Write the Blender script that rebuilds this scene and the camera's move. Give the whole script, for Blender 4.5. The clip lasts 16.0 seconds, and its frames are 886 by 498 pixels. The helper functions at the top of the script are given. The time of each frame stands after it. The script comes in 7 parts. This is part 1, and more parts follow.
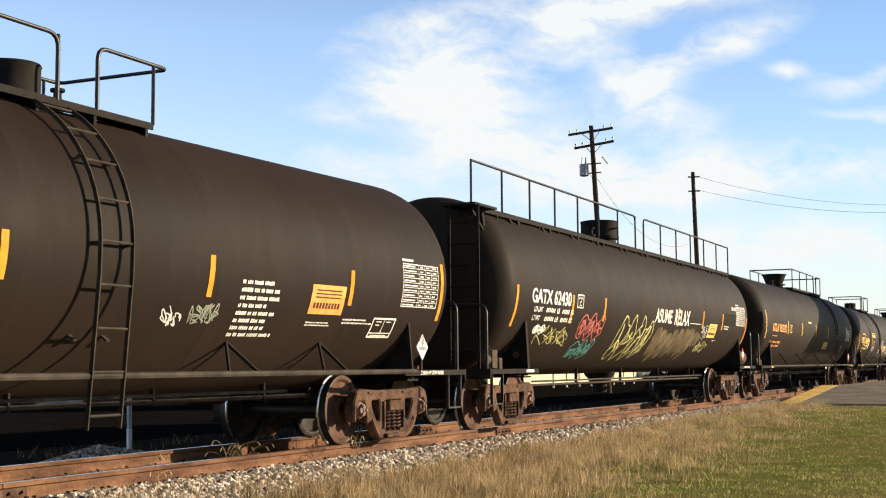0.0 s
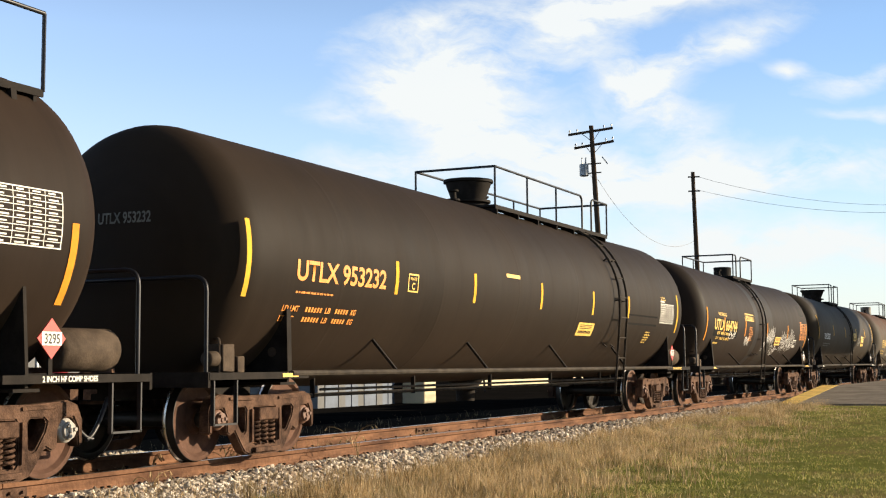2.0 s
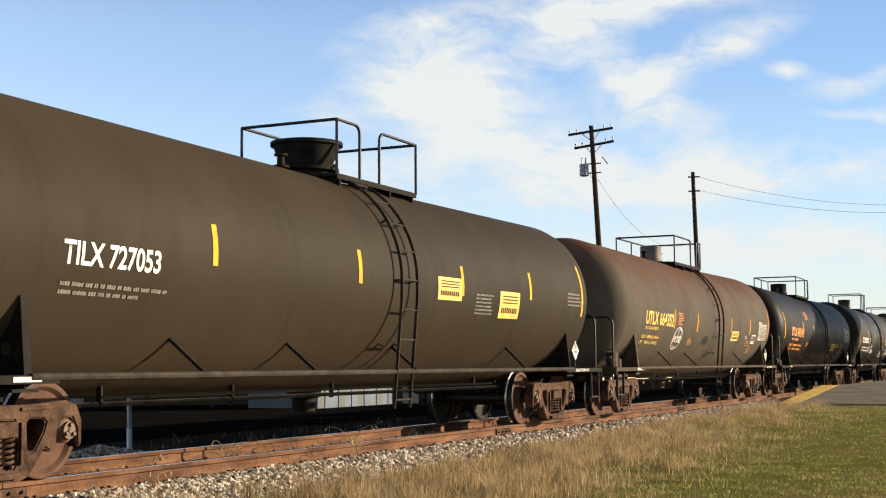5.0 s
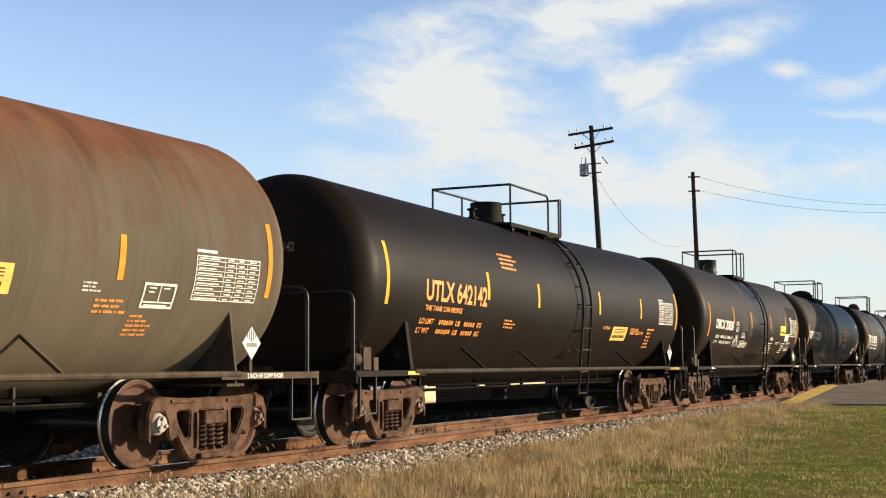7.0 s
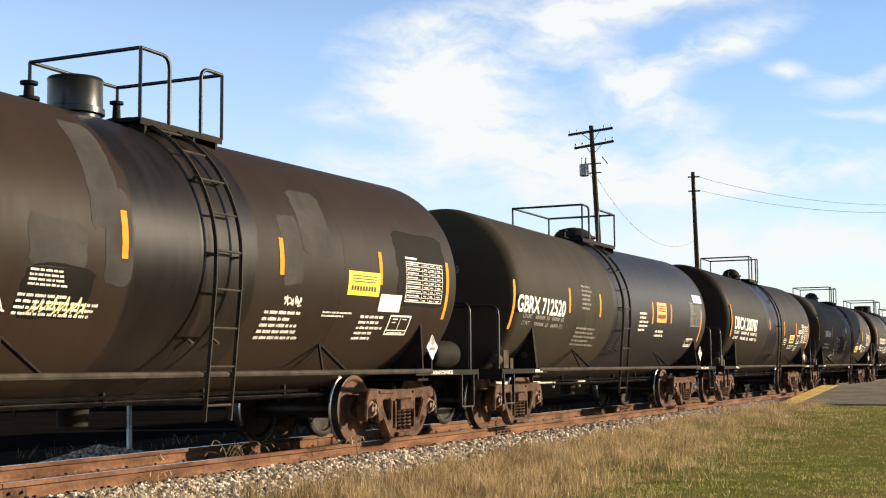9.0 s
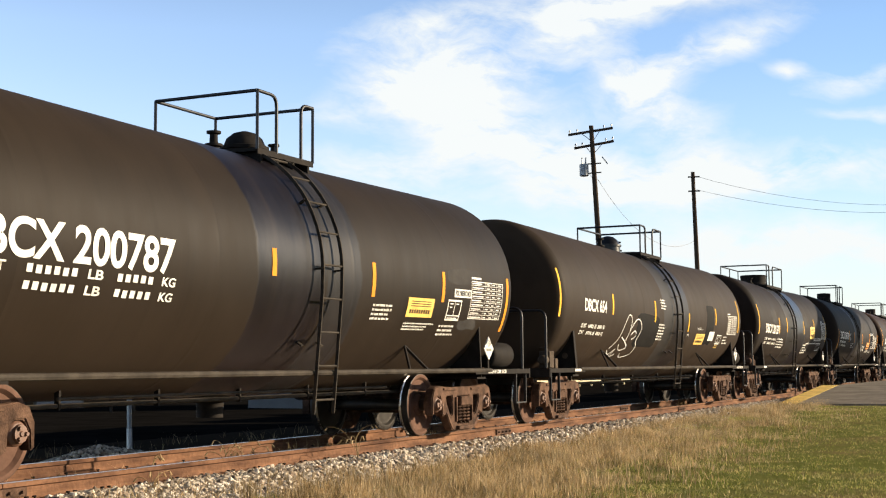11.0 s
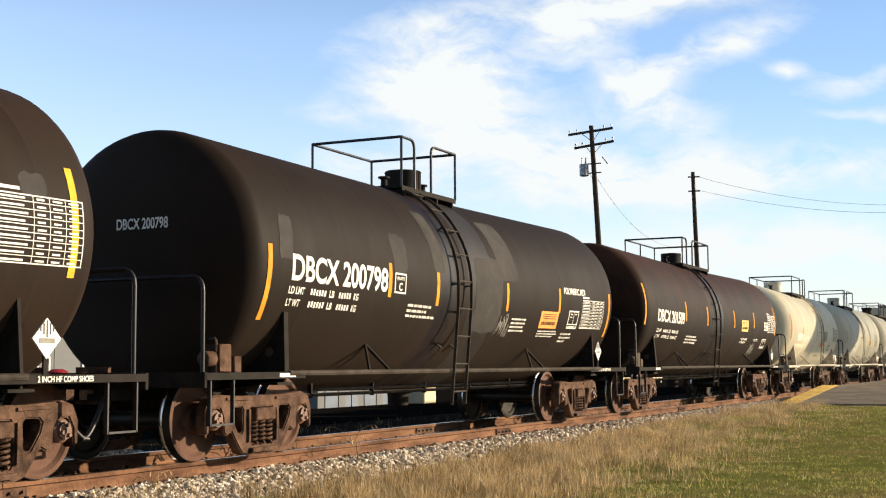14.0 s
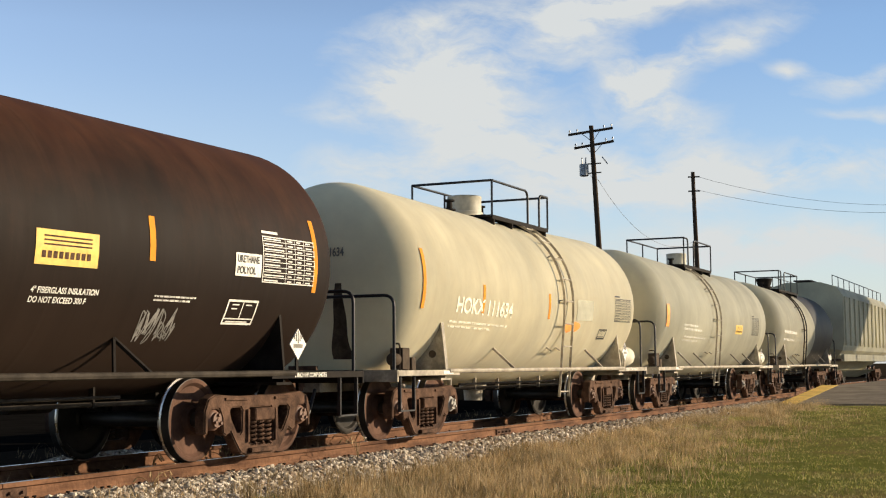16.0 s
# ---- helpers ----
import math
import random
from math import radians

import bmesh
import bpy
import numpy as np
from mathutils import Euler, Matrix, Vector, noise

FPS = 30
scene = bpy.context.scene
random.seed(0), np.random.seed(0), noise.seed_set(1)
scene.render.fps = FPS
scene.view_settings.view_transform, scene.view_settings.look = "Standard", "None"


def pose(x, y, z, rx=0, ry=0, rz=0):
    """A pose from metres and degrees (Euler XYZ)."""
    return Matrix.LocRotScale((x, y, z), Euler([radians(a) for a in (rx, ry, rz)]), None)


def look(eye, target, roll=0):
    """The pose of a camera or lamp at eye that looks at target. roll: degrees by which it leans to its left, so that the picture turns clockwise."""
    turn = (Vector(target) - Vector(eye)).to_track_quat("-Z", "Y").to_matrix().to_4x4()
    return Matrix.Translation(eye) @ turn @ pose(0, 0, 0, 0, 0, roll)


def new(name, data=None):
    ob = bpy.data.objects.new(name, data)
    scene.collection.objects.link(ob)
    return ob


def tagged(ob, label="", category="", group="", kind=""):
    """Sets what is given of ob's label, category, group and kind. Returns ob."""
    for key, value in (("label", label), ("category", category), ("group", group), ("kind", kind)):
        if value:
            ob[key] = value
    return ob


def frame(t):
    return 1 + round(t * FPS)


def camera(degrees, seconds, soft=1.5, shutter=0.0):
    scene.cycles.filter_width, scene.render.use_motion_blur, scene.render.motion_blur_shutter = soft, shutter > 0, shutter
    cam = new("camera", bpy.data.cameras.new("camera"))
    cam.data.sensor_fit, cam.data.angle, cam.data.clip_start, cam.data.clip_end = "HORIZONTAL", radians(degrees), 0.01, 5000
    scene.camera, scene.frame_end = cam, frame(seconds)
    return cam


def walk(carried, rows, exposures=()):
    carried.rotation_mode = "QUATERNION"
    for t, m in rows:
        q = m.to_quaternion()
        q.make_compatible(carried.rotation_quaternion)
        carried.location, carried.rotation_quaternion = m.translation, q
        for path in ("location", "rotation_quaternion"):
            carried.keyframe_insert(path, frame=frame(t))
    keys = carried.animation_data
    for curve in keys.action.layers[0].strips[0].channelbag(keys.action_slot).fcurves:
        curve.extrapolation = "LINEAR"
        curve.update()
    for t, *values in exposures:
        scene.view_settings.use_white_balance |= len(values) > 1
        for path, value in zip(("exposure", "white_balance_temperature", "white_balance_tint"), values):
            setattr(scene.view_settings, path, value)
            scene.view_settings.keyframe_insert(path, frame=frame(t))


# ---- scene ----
# World: the track runs along +y, x = 0 is its centre line, z = 0 the top of the rails.
EYE = Vector((9.412, 0.0, 1.027))
HEAD, TILT, ROLL = radians(25.12), radians(5.119), -0.393
AIM = Vector((-math.sin(HEAD) * math.cos(TILT), math.cos(HEAD) * math.cos(TILT), math.sin(TILT)))
SPEED = 13.92          # metres a second, towards -y
SECONDS = 16.0

cam = camera(37.49, SECONDS, soft=1.15)
VIEW = look(EYE, EYE + AIM, ROLL)
walk(cam, [(0.0, VIEW), (SECONDS, VIEW)], exposures=[(0.0, 0.97), (3.0, 0.97), (4.5, 0.90), (6.5, 0.72), (7.5, 0.90), (9.5, 0.98), (11.5, 1.00), (14.8, 0.99), (15.5, 0.84), (SECONDS, 0.58)])

# ---- light ----
SUN_DIR = Vector((0.80, 0.60, 0.0)).normalized()
SUN_UP = radians(15.5)
SUN_VEC = Vector((SUN_DIR.x * math.cos(SUN_UP), SUN_DIR.y * math.cos(SUN_UP), math.sin(SUN_UP)))


class Nodes:
    """Short hand for node trees."""

    def __init__(self, tree):
        self.tree = tree
        tree.nodes.clear()

    def add(self, kind, *links, **values):
        n = self.tree.nodes.new(kind)
        for key, value in values.items():
            if key.startswith("i_"):
                n.inputs[key[2:].replace("_", " ")].default_value = value
            else:
                setattr(n, key, value)
        for slot, source in links:
            self.tree.links.new(source, n.inputs[slot])
        return n

    def ramp(self, source, stops):
        n = self.tree.nodes.new("ShaderNodeValToRGB")
        self.tree.links.new(source, n.inputs[0])
        els = n.color_ramp.elements
        while len(els) < len(stops):
            els.new(0.5)
        for e, (p, c) in zip(els, stops):
            e.position = p
            e.color = (c, c, c, 1) if isinstance(c, (int, float)) else (*c, 1)
        return n.outputs[0]

    def maths(self, op, a, b=0.0, clamp=False):
        n = self.tree.nodes.new("ShaderNodeMath")
        n.operation, n.use_clamp = op, clamp
        for i, v in enumerate((a, b)):
            if isinstance(v, (int, float)):
                n.inputs[i].default_value = v
            else:
                self.tree.links.new(v, n.inputs[i])
        return n.outputs[0]

    def mix(self, fac, a, b, blend="MIX"):
        n = self.tree.nodes.new("ShaderNodeMix")
        n.data_type, n.blend_type = "RGBA", blend
        for i, v in ((0, fac), (6, a), (7, b)):
            if isinstance(v, (int, float)):
                n.inputs[i].default_value = v
            elif isinstance(v, tuple):
                n.inputs[i].default_value = (*v, 1)
            else:
                self.tree.links.new(v, n.inputs[i])
        return n.outputs[2]


# clouds as (east, up, half width, half height, tilt, amount) on the chart
CLOUDS = [
    (0.140, 0.186, 0.105, 0.016, 6, 0.95), (-0.020, 0.166, 0.060, 0.014, 14, 0.55), (-0.002, 0.137, 0.045, 0.022, 8, 1.0),
    (-0.035, 0.118, 0.040, 0.016, 0, 0.7), (0.030, 0.098, 0.085, 0.028, -20, 0.95), (0.080, 0.150, 0.070, 0.024, 30, 0.6),
    (0.198, 0.146, 0.070, 0.012, 22, 0.95), (0.165, 0.112, 0.062, 0.024, -38, 0.9), (0.090, 0.068, 0.080, 0.018, -8, 0.75),
    (-0.045, 0.061, 0.055, 0.018, 5, 0.85), (-0.085, 0.100, 0.030, 0.010, -5, 0.5), (0.245, 0.057, 0.130, 0.017, 3, 0.95),
    (0.315, 0.130, 0.050, 0.011, 15, 0.6), (0.262, 0.136, 0.018, 0.007, 0, 0.65), (0.255, 0.000, 0.16, 0.018, 0, 0.8),
    (0.325, 0.103, 0.045, 0.006, 2, 0.5), (0.110, 0.040, 0.10, 0.014, 0, 0.6)]


def make_sky():
    world = bpy.data.worlds.new("sky")
    scene.world = world
    world.use_nodes = True
    n = Nodes(world.node_tree)
    sky = n.add("ShaderNodeTexSky", sky_type="NISHITA", sun_disc=False, sun_elevation=SUN_UP,
                sun_rotation=math.atan2(SUN_DIR.x, SUN_DIR.y), air_density=1.0, dust_density=0.6, ozone_density=2.0)
    co = n.add("ShaderNodeTexCoord").outputs["Generated"]

    def along(v):
        return n.add("ShaderNodeVectorMath", (0, co), (1, n.add("ShaderNodeCombineXYZ", i_X=v[0], i_Y=v[1], i_Z=v[2]).outputs[0]), operation="DOT_PRODUCT").outputs["Value"]

    # cloud chart: tangent plane about the line of the telegraph poles, east (a) and up (b)
    ahead = n.maths("MAXIMUM", along((-0.4228, 0.9018, 0.0892)), 0.05)
    a = n.maths("DIVIDE", along((0.9051, 0.4251, -0.0068)), ahead)
    b = n.maths("DIVIDE", along((0.0441, -0.0779, 0.996)), ahead)
    chart = n.add("ShaderNodeCombineXYZ", (0, a), (1, b)).outputs[0]
    warp = n.add("ShaderNodeTexNoise", (0, chart), i_Scale=6.0, i_Detail=4.0, i_Roughness=0.6)
    wv = n.add("ShaderNodeVectorMath", (0, warp.outputs["Color"]), operation="SUBTRACT")
    wv.inputs[1].default_value = (0.5, 0.5, 0.5)
    ws = n.add("ShaderNodeVectorMath", (0, wv.outputs[0]), operation="SCALE")
    ws.inputs["Scale"].default_value = 0.060
    bent = n.add("ShaderNodeVectorMath", (0, chart), (1, ws.outputs[0]), operation="ADD").outputs[0]
    total = None
    for ca, cb, ra, rb, tilt, amount in CLOUDS:
        rel = n.add("ShaderNodeVectorMath", (0, bent), operation="SUBTRACT")
        rel.inputs[1].default_value = (ca, cb, 0)
        turned = n.add("ShaderNodeVectorRotate", (0, rel.outputs[0]), rotation_type="Z_AXIS")
        turned.inputs["Angle"].default_value = radians(-tilt)
        sized = n.add("ShaderNodeVectorMath", (0, turned.outputs[0]), operation="MULTIPLY")
        sized.inputs[1].default_value = (1 / ra, 1 / rb, 0)
        dist = n.add("ShaderNodeVectorMath", (0, sized.outputs[0]), operation="LENGTH").outputs["Value"]
        puff = n.maths("MULTIPLY", n.maths("EXPONENT", n.maths("MULTIPLY", n.maths("MULTIPLY", dist, dist), -1.0)), amount)
        total = puff if total is None else n.maths("ADD", total, puff)
    wisp = n.add("ShaderNodeTexNoise", (0, n.add("ShaderNodeMapping", (0, bent), i_Rotation=(0, 0, radians(25)), i_Scale=(1.0, 2.6, 1.0)).outputs[0]), i_Scale=13.0, i_Detail=12.0, i_Roughness=0.64)
    dens = n.maths("MULTIPLY", n.maths("MULTIPLY", total, 0.62), n.maths("ADD", -0.98, n.maths("MULTIPLY", wisp.outputs[0], 3.5)))
    # thin veil near the horizon, and broken cloud all round
    up = n.add("ShaderNodeSeparateXYZ", (0, co)).outputs[2]
    veil = n.ramp(up, [(0.0, 0.75), (0.08, 0.40), (0.14, 0.12), (0.22, 0.0)])
    cover = n.maths("ADD", n.ramp(dens, [(0.07, 0.0), (0.25, 0.44), (0.50, 0.98)]), veil, clamp=True)
    deep = n.ramp(up, [(0.25, 1.0), (0.55, 0.22)])
    tint = n.mix(1.0, n.mix(n.ramp(n.maths("ADD", a, 0.5), [(0.15, 0.0), (0.85, 1.0)]), (2.75, 2.50, 2.62), (1.48, 1.60, 1.86)), deep, "MULTIPLY")
    cover = n.maths("MULTIPLY", cover, n.ramp(up, [(0.30, 1.0), (0.60, 0.45)]))
    col = n.mix(cover, n.mix(1.0, sky.outputs[0], tint, "MULTIPLY"), (7.9, 8.2, 8.2))
    bg = n.add("ShaderNodeBackground", (0, col), i_Strength=0.0595)
    n.add("ShaderNodeOutputWorld", (0, bg.outputs[0]))


make_sky()
sun = new("sun", bpy.data.lights.new("sun", "SUN"))
sun.data.energy, sun.data.angle, sun.data.color = 5.0, radians(0.6), (1.0, 0.82, 0.58)
sun.matrix_basis = look(SUN_VEC * 50, (0, 0, 0))

# ---- materials ----


def surface(name, colour, rough=0.6, metal=0.0, scale=6.0, vary=0.25, bump=0.0, stretch=(1, 1, 1), tint=None):
    """A plain procedural surface: colour that varies at two scales, grain and relief."""
    m = bpy.data.materials.new(name)
    m.use_nodes = True
    n = Nodes(m.node_tree)
    co = n.add("ShaderNodeTexCoord").outputs["Object"]
    mp = n.add("ShaderNodeMapping", (0, co), i_Scale=stretch)
    a = n.add("ShaderNodeTexNoise", (0, mp.outputs[0]), i_Scale=scale, i_Detail=5.0, i_Roughness=0.6)
    b = n.add("ShaderNodeTexNoise", (0, co), i_Scale=scale * 9, i_Detail=3.0)
    dark = tuple(c * (1 - vary) for c in colour)
    light = tint or tuple(min(1.0, c * (1 + vary)) for c in colour)
    col = n.mix(n.ramp(a.outputs[0], [(0.35, 0.0), (0.65, 1.0)]), dark, light)
    col = n.mix(n.maths("MULTIPLY", n.ramp(b.outputs[0], [(0.4, 0.0), (0.7, 1.0)]), vary * 0.8), col, dark)
    p = n.add("ShaderNodeBsdfPrincipled", ("Base Color", col), i_Metallic=metal)
    p.inputs["Specular IOR Level"].default_value = (0.0 if rough > 0.85 else 0.08) if rough > 0.7 else 0.4
    r = n.maths("ADD", n.maths("MULTIPLY", a.outputs[0], 0.3), rough - 0.15, clamp=True)
    n.tree.links.new(r, p.inputs["Roughness"])
    if bump:
        bp = n.add("ShaderNodeBump", ("Height", b.outputs[0]), i_Strength=bump, i_Distance=0.02)
        n.tree.links.new(bp.outputs[0], p.inputs["Normal"])
    n.add("ShaderNodeOutputMaterial", (0, p.outputs[0]))
    return m


def tank_paint(name, colour, dust=(0.086, 0.057, 0.039), dusty=0.35, rust=0.0, bands=(), rough=0.62, seed=0.0, streaky=0.5, gloss=0.09):
    """Weathered tank paint. rust: rusty crown; bands: rings of coating from y to y as (y0, y1, colour, shine)."""
    m = bpy.data.materials.new(name)
    m.use_nodes = True
    n = Nodes(m.node_tree)
    co = n.add("ShaderNodeTexCoord").outputs["Object"]
    off = n.add("ShaderNodeMapping", (0, co), i_Location=(seed, seed * 1.7, 0.0))
    split = n.add("ShaderNodeSeparateXYZ", (0, co))
    y, z = split.outputs[1], split.outputs[2]

    def grainy(scale, detail, roughness, stretch=(1, 1, 1), shift=0.0):
        mp = n.add("ShaderNodeMapping", (0, off.outputs[0]), i_Scale=stretch, i_Location=(shift, shift, shift))
        return n.add("ShaderNodeTexNoise", (0, mp.outputs[0]), i_Scale=scale, i_Detail=detail, i_Roughness=roughness).outputs[0]

    streak = grainy(1.6, 7.0, 0.65, (0.5, 1.5, 0.5))
    cloud = grainy(0.7, 6.0, 0.6)
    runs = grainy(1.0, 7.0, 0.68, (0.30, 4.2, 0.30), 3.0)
    tracks = grainy(1.0, 5.0, 0.6, (0.25, 5.5, 0.25), 8.0)
    grain = n.add("ShaderNodeTexNoise", (0, co), i_Scale=55.0, i_Detail=3.0).outputs[0]
    col = n.mix(n.ramp(cloud, [(0.35, 0.0), (0.7, 1.0)]), tuple(c * 0.85 for c in colour), tuple(c * 1.2 for c in colour))
    # faded plates of the shell, each a little different
    plate_no = n.maths("FLOOR", n.maths("DIVIDE", n.maths("ADD", y, seed), 2.9))
    tone = n.maths("FRACT", n.maths("MULTIPLY", n.maths("SINE", n.maths("MULTIPLY", plate_no, 12.99)), 43.76))
    col = n.mix(n.maths("MULTIPLY", tone, 0.30), col, tuple(c * 1.6 for c in colour))
    shine = 0.0
    wob = n.maths("MULTIPLY", n.maths("SUBTRACT", grainy(1.3, 6.0, 0.62, (0.6, 0.6, 0.6), 5.0), 0.5), 0.45)
    for y0, y1, colour_b, sheen in bands:
        inside = n.maths("MINIMUM", n.maths("SUBTRACT", y, y0), n.maths("SUBTRACT", y1, y))
        ring = n.ramp(n.maths("ADD", n.maths("MULTIPLY", n.maths("ADD", inside, wob), 4.0), 0.5), [(0.40, 0.0), (0.62, 1.0)])
        worn = n.mix(n.ramp(streak, [(0.4, 0.0), (0.7, 1.0)]), tuple(c * 0.8 for c in colour_b), tuple(c * 1.3 for c in colour_b))
        col = n.mix(n.maths("MULTIPLY", ring, 0.92), col, worn)
        shine = n.maths("MAXIMUM", n.maths("MULTIPLY", ring, sheen), shine)
    if rust:
        height = n.maths("ADD", z, n.maths("ADD", n.maths("MULTIPLY", n.maths("SUBTRACT", runs, 0.5), 0.9), n.maths("MULTIPLY", n.maths("SUBTRACT", grainy(0.8, 7.0, 0.68, (1, 1, 1), 12.0), 0.5), 3.2)))
        crown = n.ramp(n.maths("DIVIDE", n.maths("ADD", height, n.maths("MULTIPLY", cloud, 0.8)), 4.0), [(0.66, 0.0), (0.98, 1.0)])
        col = n.mix(n.maths("MULTIPLY", crown, rust), col, n.mix(n.ramp(streak, [(0.35, 0.0), (0.65, 1.0)]), (0.13, 0.042, 0.020), (0.27, 0.10, 0.048)))
    dirt = n.maths("MULTIPLY", n.ramp(streak, [(0.38, 0.0), (0.78, 1.0)]), dusty)
    col = n.mix(dirt, col, dust)
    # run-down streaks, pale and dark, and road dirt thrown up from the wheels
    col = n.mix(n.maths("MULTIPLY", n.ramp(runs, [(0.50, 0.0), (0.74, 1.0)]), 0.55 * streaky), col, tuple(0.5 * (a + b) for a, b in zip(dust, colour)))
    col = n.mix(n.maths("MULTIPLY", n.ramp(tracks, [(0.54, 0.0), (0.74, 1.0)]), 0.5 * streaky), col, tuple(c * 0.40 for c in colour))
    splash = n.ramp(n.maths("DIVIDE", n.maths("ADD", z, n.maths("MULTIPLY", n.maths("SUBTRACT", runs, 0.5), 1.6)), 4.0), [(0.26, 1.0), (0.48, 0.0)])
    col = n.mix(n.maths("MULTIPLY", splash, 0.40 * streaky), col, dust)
    specks = n.ramp(n.add("ShaderNodeTexNoise", (0, off.outputs[0]), i_Scale=9.0, i_Detail=6.0, i_Roughness=0.8).outputs[0], [(0.66, 0.0), (0.74, 1.0)])
    col = n.mix(n.maths("MULTIPLY", specks, 0.35), col, tuple(c * 0.5 for c in dust))
    rgh = n.maths("ADD", n.maths("MULTIPLY", streak, 0.25), rough - 0.1, clamp=True)
    rgh = n.maths("SUBTRACT", rgh, n.maths("MULTIPLY", shine, 0.30), clamp=True)
    wave = n.add("ShaderNodeTexNoise", (0, co), i_Scale=1.4, i_Detail=2.0).outputs[0]
    seam = n.maths("ABSOLUTE", n.maths("SUBTRACT", n.maths("FRACT", n.maths("DIVIDE", n.maths("ADD", y, seed), 2.9)), 0.5))
    weld = n.ramp(n.maths("MULTIPLY", n.maths("SUBTRACT", 0.5, seam), 60.0), [(0.0, 1.0), (1.0, 0.0)])
    hgt = n.maths("ADD", n.maths("ADD", n.maths("MULTIPLY", wave, 0.5), n.maths("MULTIPLY", grain, 0.02)), n.maths("MULTIPLY", weld, 0.35))
    bp = n.add("ShaderNodeBump", ("Height", hgt), i_Strength=0.30, i_Distance=0.02)
    p = n.add("ShaderNodeBsdfPrincipled", ("Base Color", col), ("Roughness", rgh), ("Normal", bp.outputs[0]))
    p.inputs["Diffuse Roughness"].default_value = 1.0
    n.tree.links.new(n.maths("ADD", n.maths("MULTIPLY", shine, 0.10), gloss), p.inputs["Specular IOR Level"])
    n.add("ShaderNodeOutputMaterial", (0, p.outputs[0]))
    return m


LADDER = surface("weathered_ladder_steel", (0.050, 0.042, 0.034), 0.75, 0.0, 5, 0.4, 0.1)
STEEL_DARK = surface("dark_steel", (0.019, 0.016, 0.014), 0.75, 0.0, 5, 0.4, 0.1)
GRIME = surface("grimy_steel", (0.075, 0.056, 0.041), 0.75, 0.1, 4, 0.4, 0.2)
RUSTY = surface("rusty_cast_steel", (0.064, 0.037, 0.026), 0.8, 0.1, 5, 0.45, 0.5, tint=(0.145, 0.085, 0.058))
WHEEL_FACE = surface("rusty_wheel", (0.100, 0.056, 0.040), 0.75, 0.15, 3, 0.35, 0.15)
# Worn tread with its shade in the colour; also on inner faces and axle.
SHADED_TREAD = surface("shaded_worn_tread", (0.035, 0.031, 0.028), 0.5, 0.6, 6, 0.3)
TREAD = surface("polished_tread", (0.55, 0.52, 0.49), 0.28, 1.0, 6, 0.15)
RAIL_RUST = surface("rail_rust", (0.105, 0.050, 0.030), 0.8, 0.1, 2, 0.45, 0.5, tint=(0.22, 0.115, 0.066), stretch=(1, 0.5, 3))


def cap_material():
    """Bearing caps: most of them rusty, a few wiped clean."""
    m = bpy.data.materials.new("bearing_cap")
    m.use_nodes = True
    n = Nodes(m.node_tree)
    g = n.add("ShaderNodeTexNoise", (0, n.add("ShaderNodeTexCoord").outputs["Object"]), i_Scale=9.0, i_Detail=3.0)
    pick = n.ramp(n.add("ShaderNodeObjectInfo").outputs["Random"], [(0.82, 0.0), (0.84, 1.0)])
    rust = n.mix(g.outputs[0], (0.07, 0.035, 0.022), (0.18, 0.085, 0.05))
    col = n.mix(pick, rust, n.mix(g.outputs[0], (0.26, 0.24, 0.21), (0.36, 0.34, 0.31)))
    p = n.add("ShaderNodeBsdfPrincipled", ("Base Color", col), i_Roughness=0.6)
    n.add("ShaderNodeOutputMaterial", (0, p.outputs[0]))
    return m


CAP_WHITE = cap_material()
BLACK_PIPE = surface("black_pipe", (0.014, 0.014, 0.017), 0.45, 0.1, 6, 0.3)
ORANGE_TAPE = surface("orange_tape", (0.62, 0.25, 0.028), 0.72, 0.0, 7, 0.14)
YELLOW_TAPE = surface("yellow_tape", (0.66, 0.37, 0.04), 0.72, 0.0, 7, 0.14)
WHITE_PAINT = surface("white_stencil", (0.72, 0.70, 0.64), 0.6, 0.0, 9, 0.2)
YELLOW_PAINT = surface("yellow_stencil", (0.72, 0.47, 0.10), 0.6, 0.0, 9, 0.2)
ORANGE_PAINT = surface("orange_stencil", (0.80, 0.30, 0.06), 0.6, 0.0, 9, 0.2)

# ---- mesh helpers ----


def box(bm, c, size, rot=None):
    hx, hy, hz = (s / 2 for s in size)
    m = rot or Matrix.Identity(3)
    vs = [bm.verts.new(Vector(c) + m @ Vector((x * hx, y * hy, z * hz))) for x in (-1, 1) for y in (-1, 1) for z in (-1, 1)]
    for f in ((0, 1, 3, 2), (4, 6, 7, 5), (0, 4, 5, 1), (2, 3, 7, 6), (0, 2, 6, 4), (1, 5, 7, 3)):
        bm.faces.new([vs[i] for i in f])


def bar(bm, a, b, w, h, up=(1, 0, 0)):
    """A straight bar from a to b, w along up, h across."""
    a, b = Vector(a), Vector(b)
    d = (b - a).normalized()
    u = Vector(up)
    u = (u - d * u.dot(d)).normalized()
    s = d.cross(u)
    rot = Matrix((u, d, s)).transposed()
    box(bm, (a + b) / 2, (w, (b - a).length, h), rot)


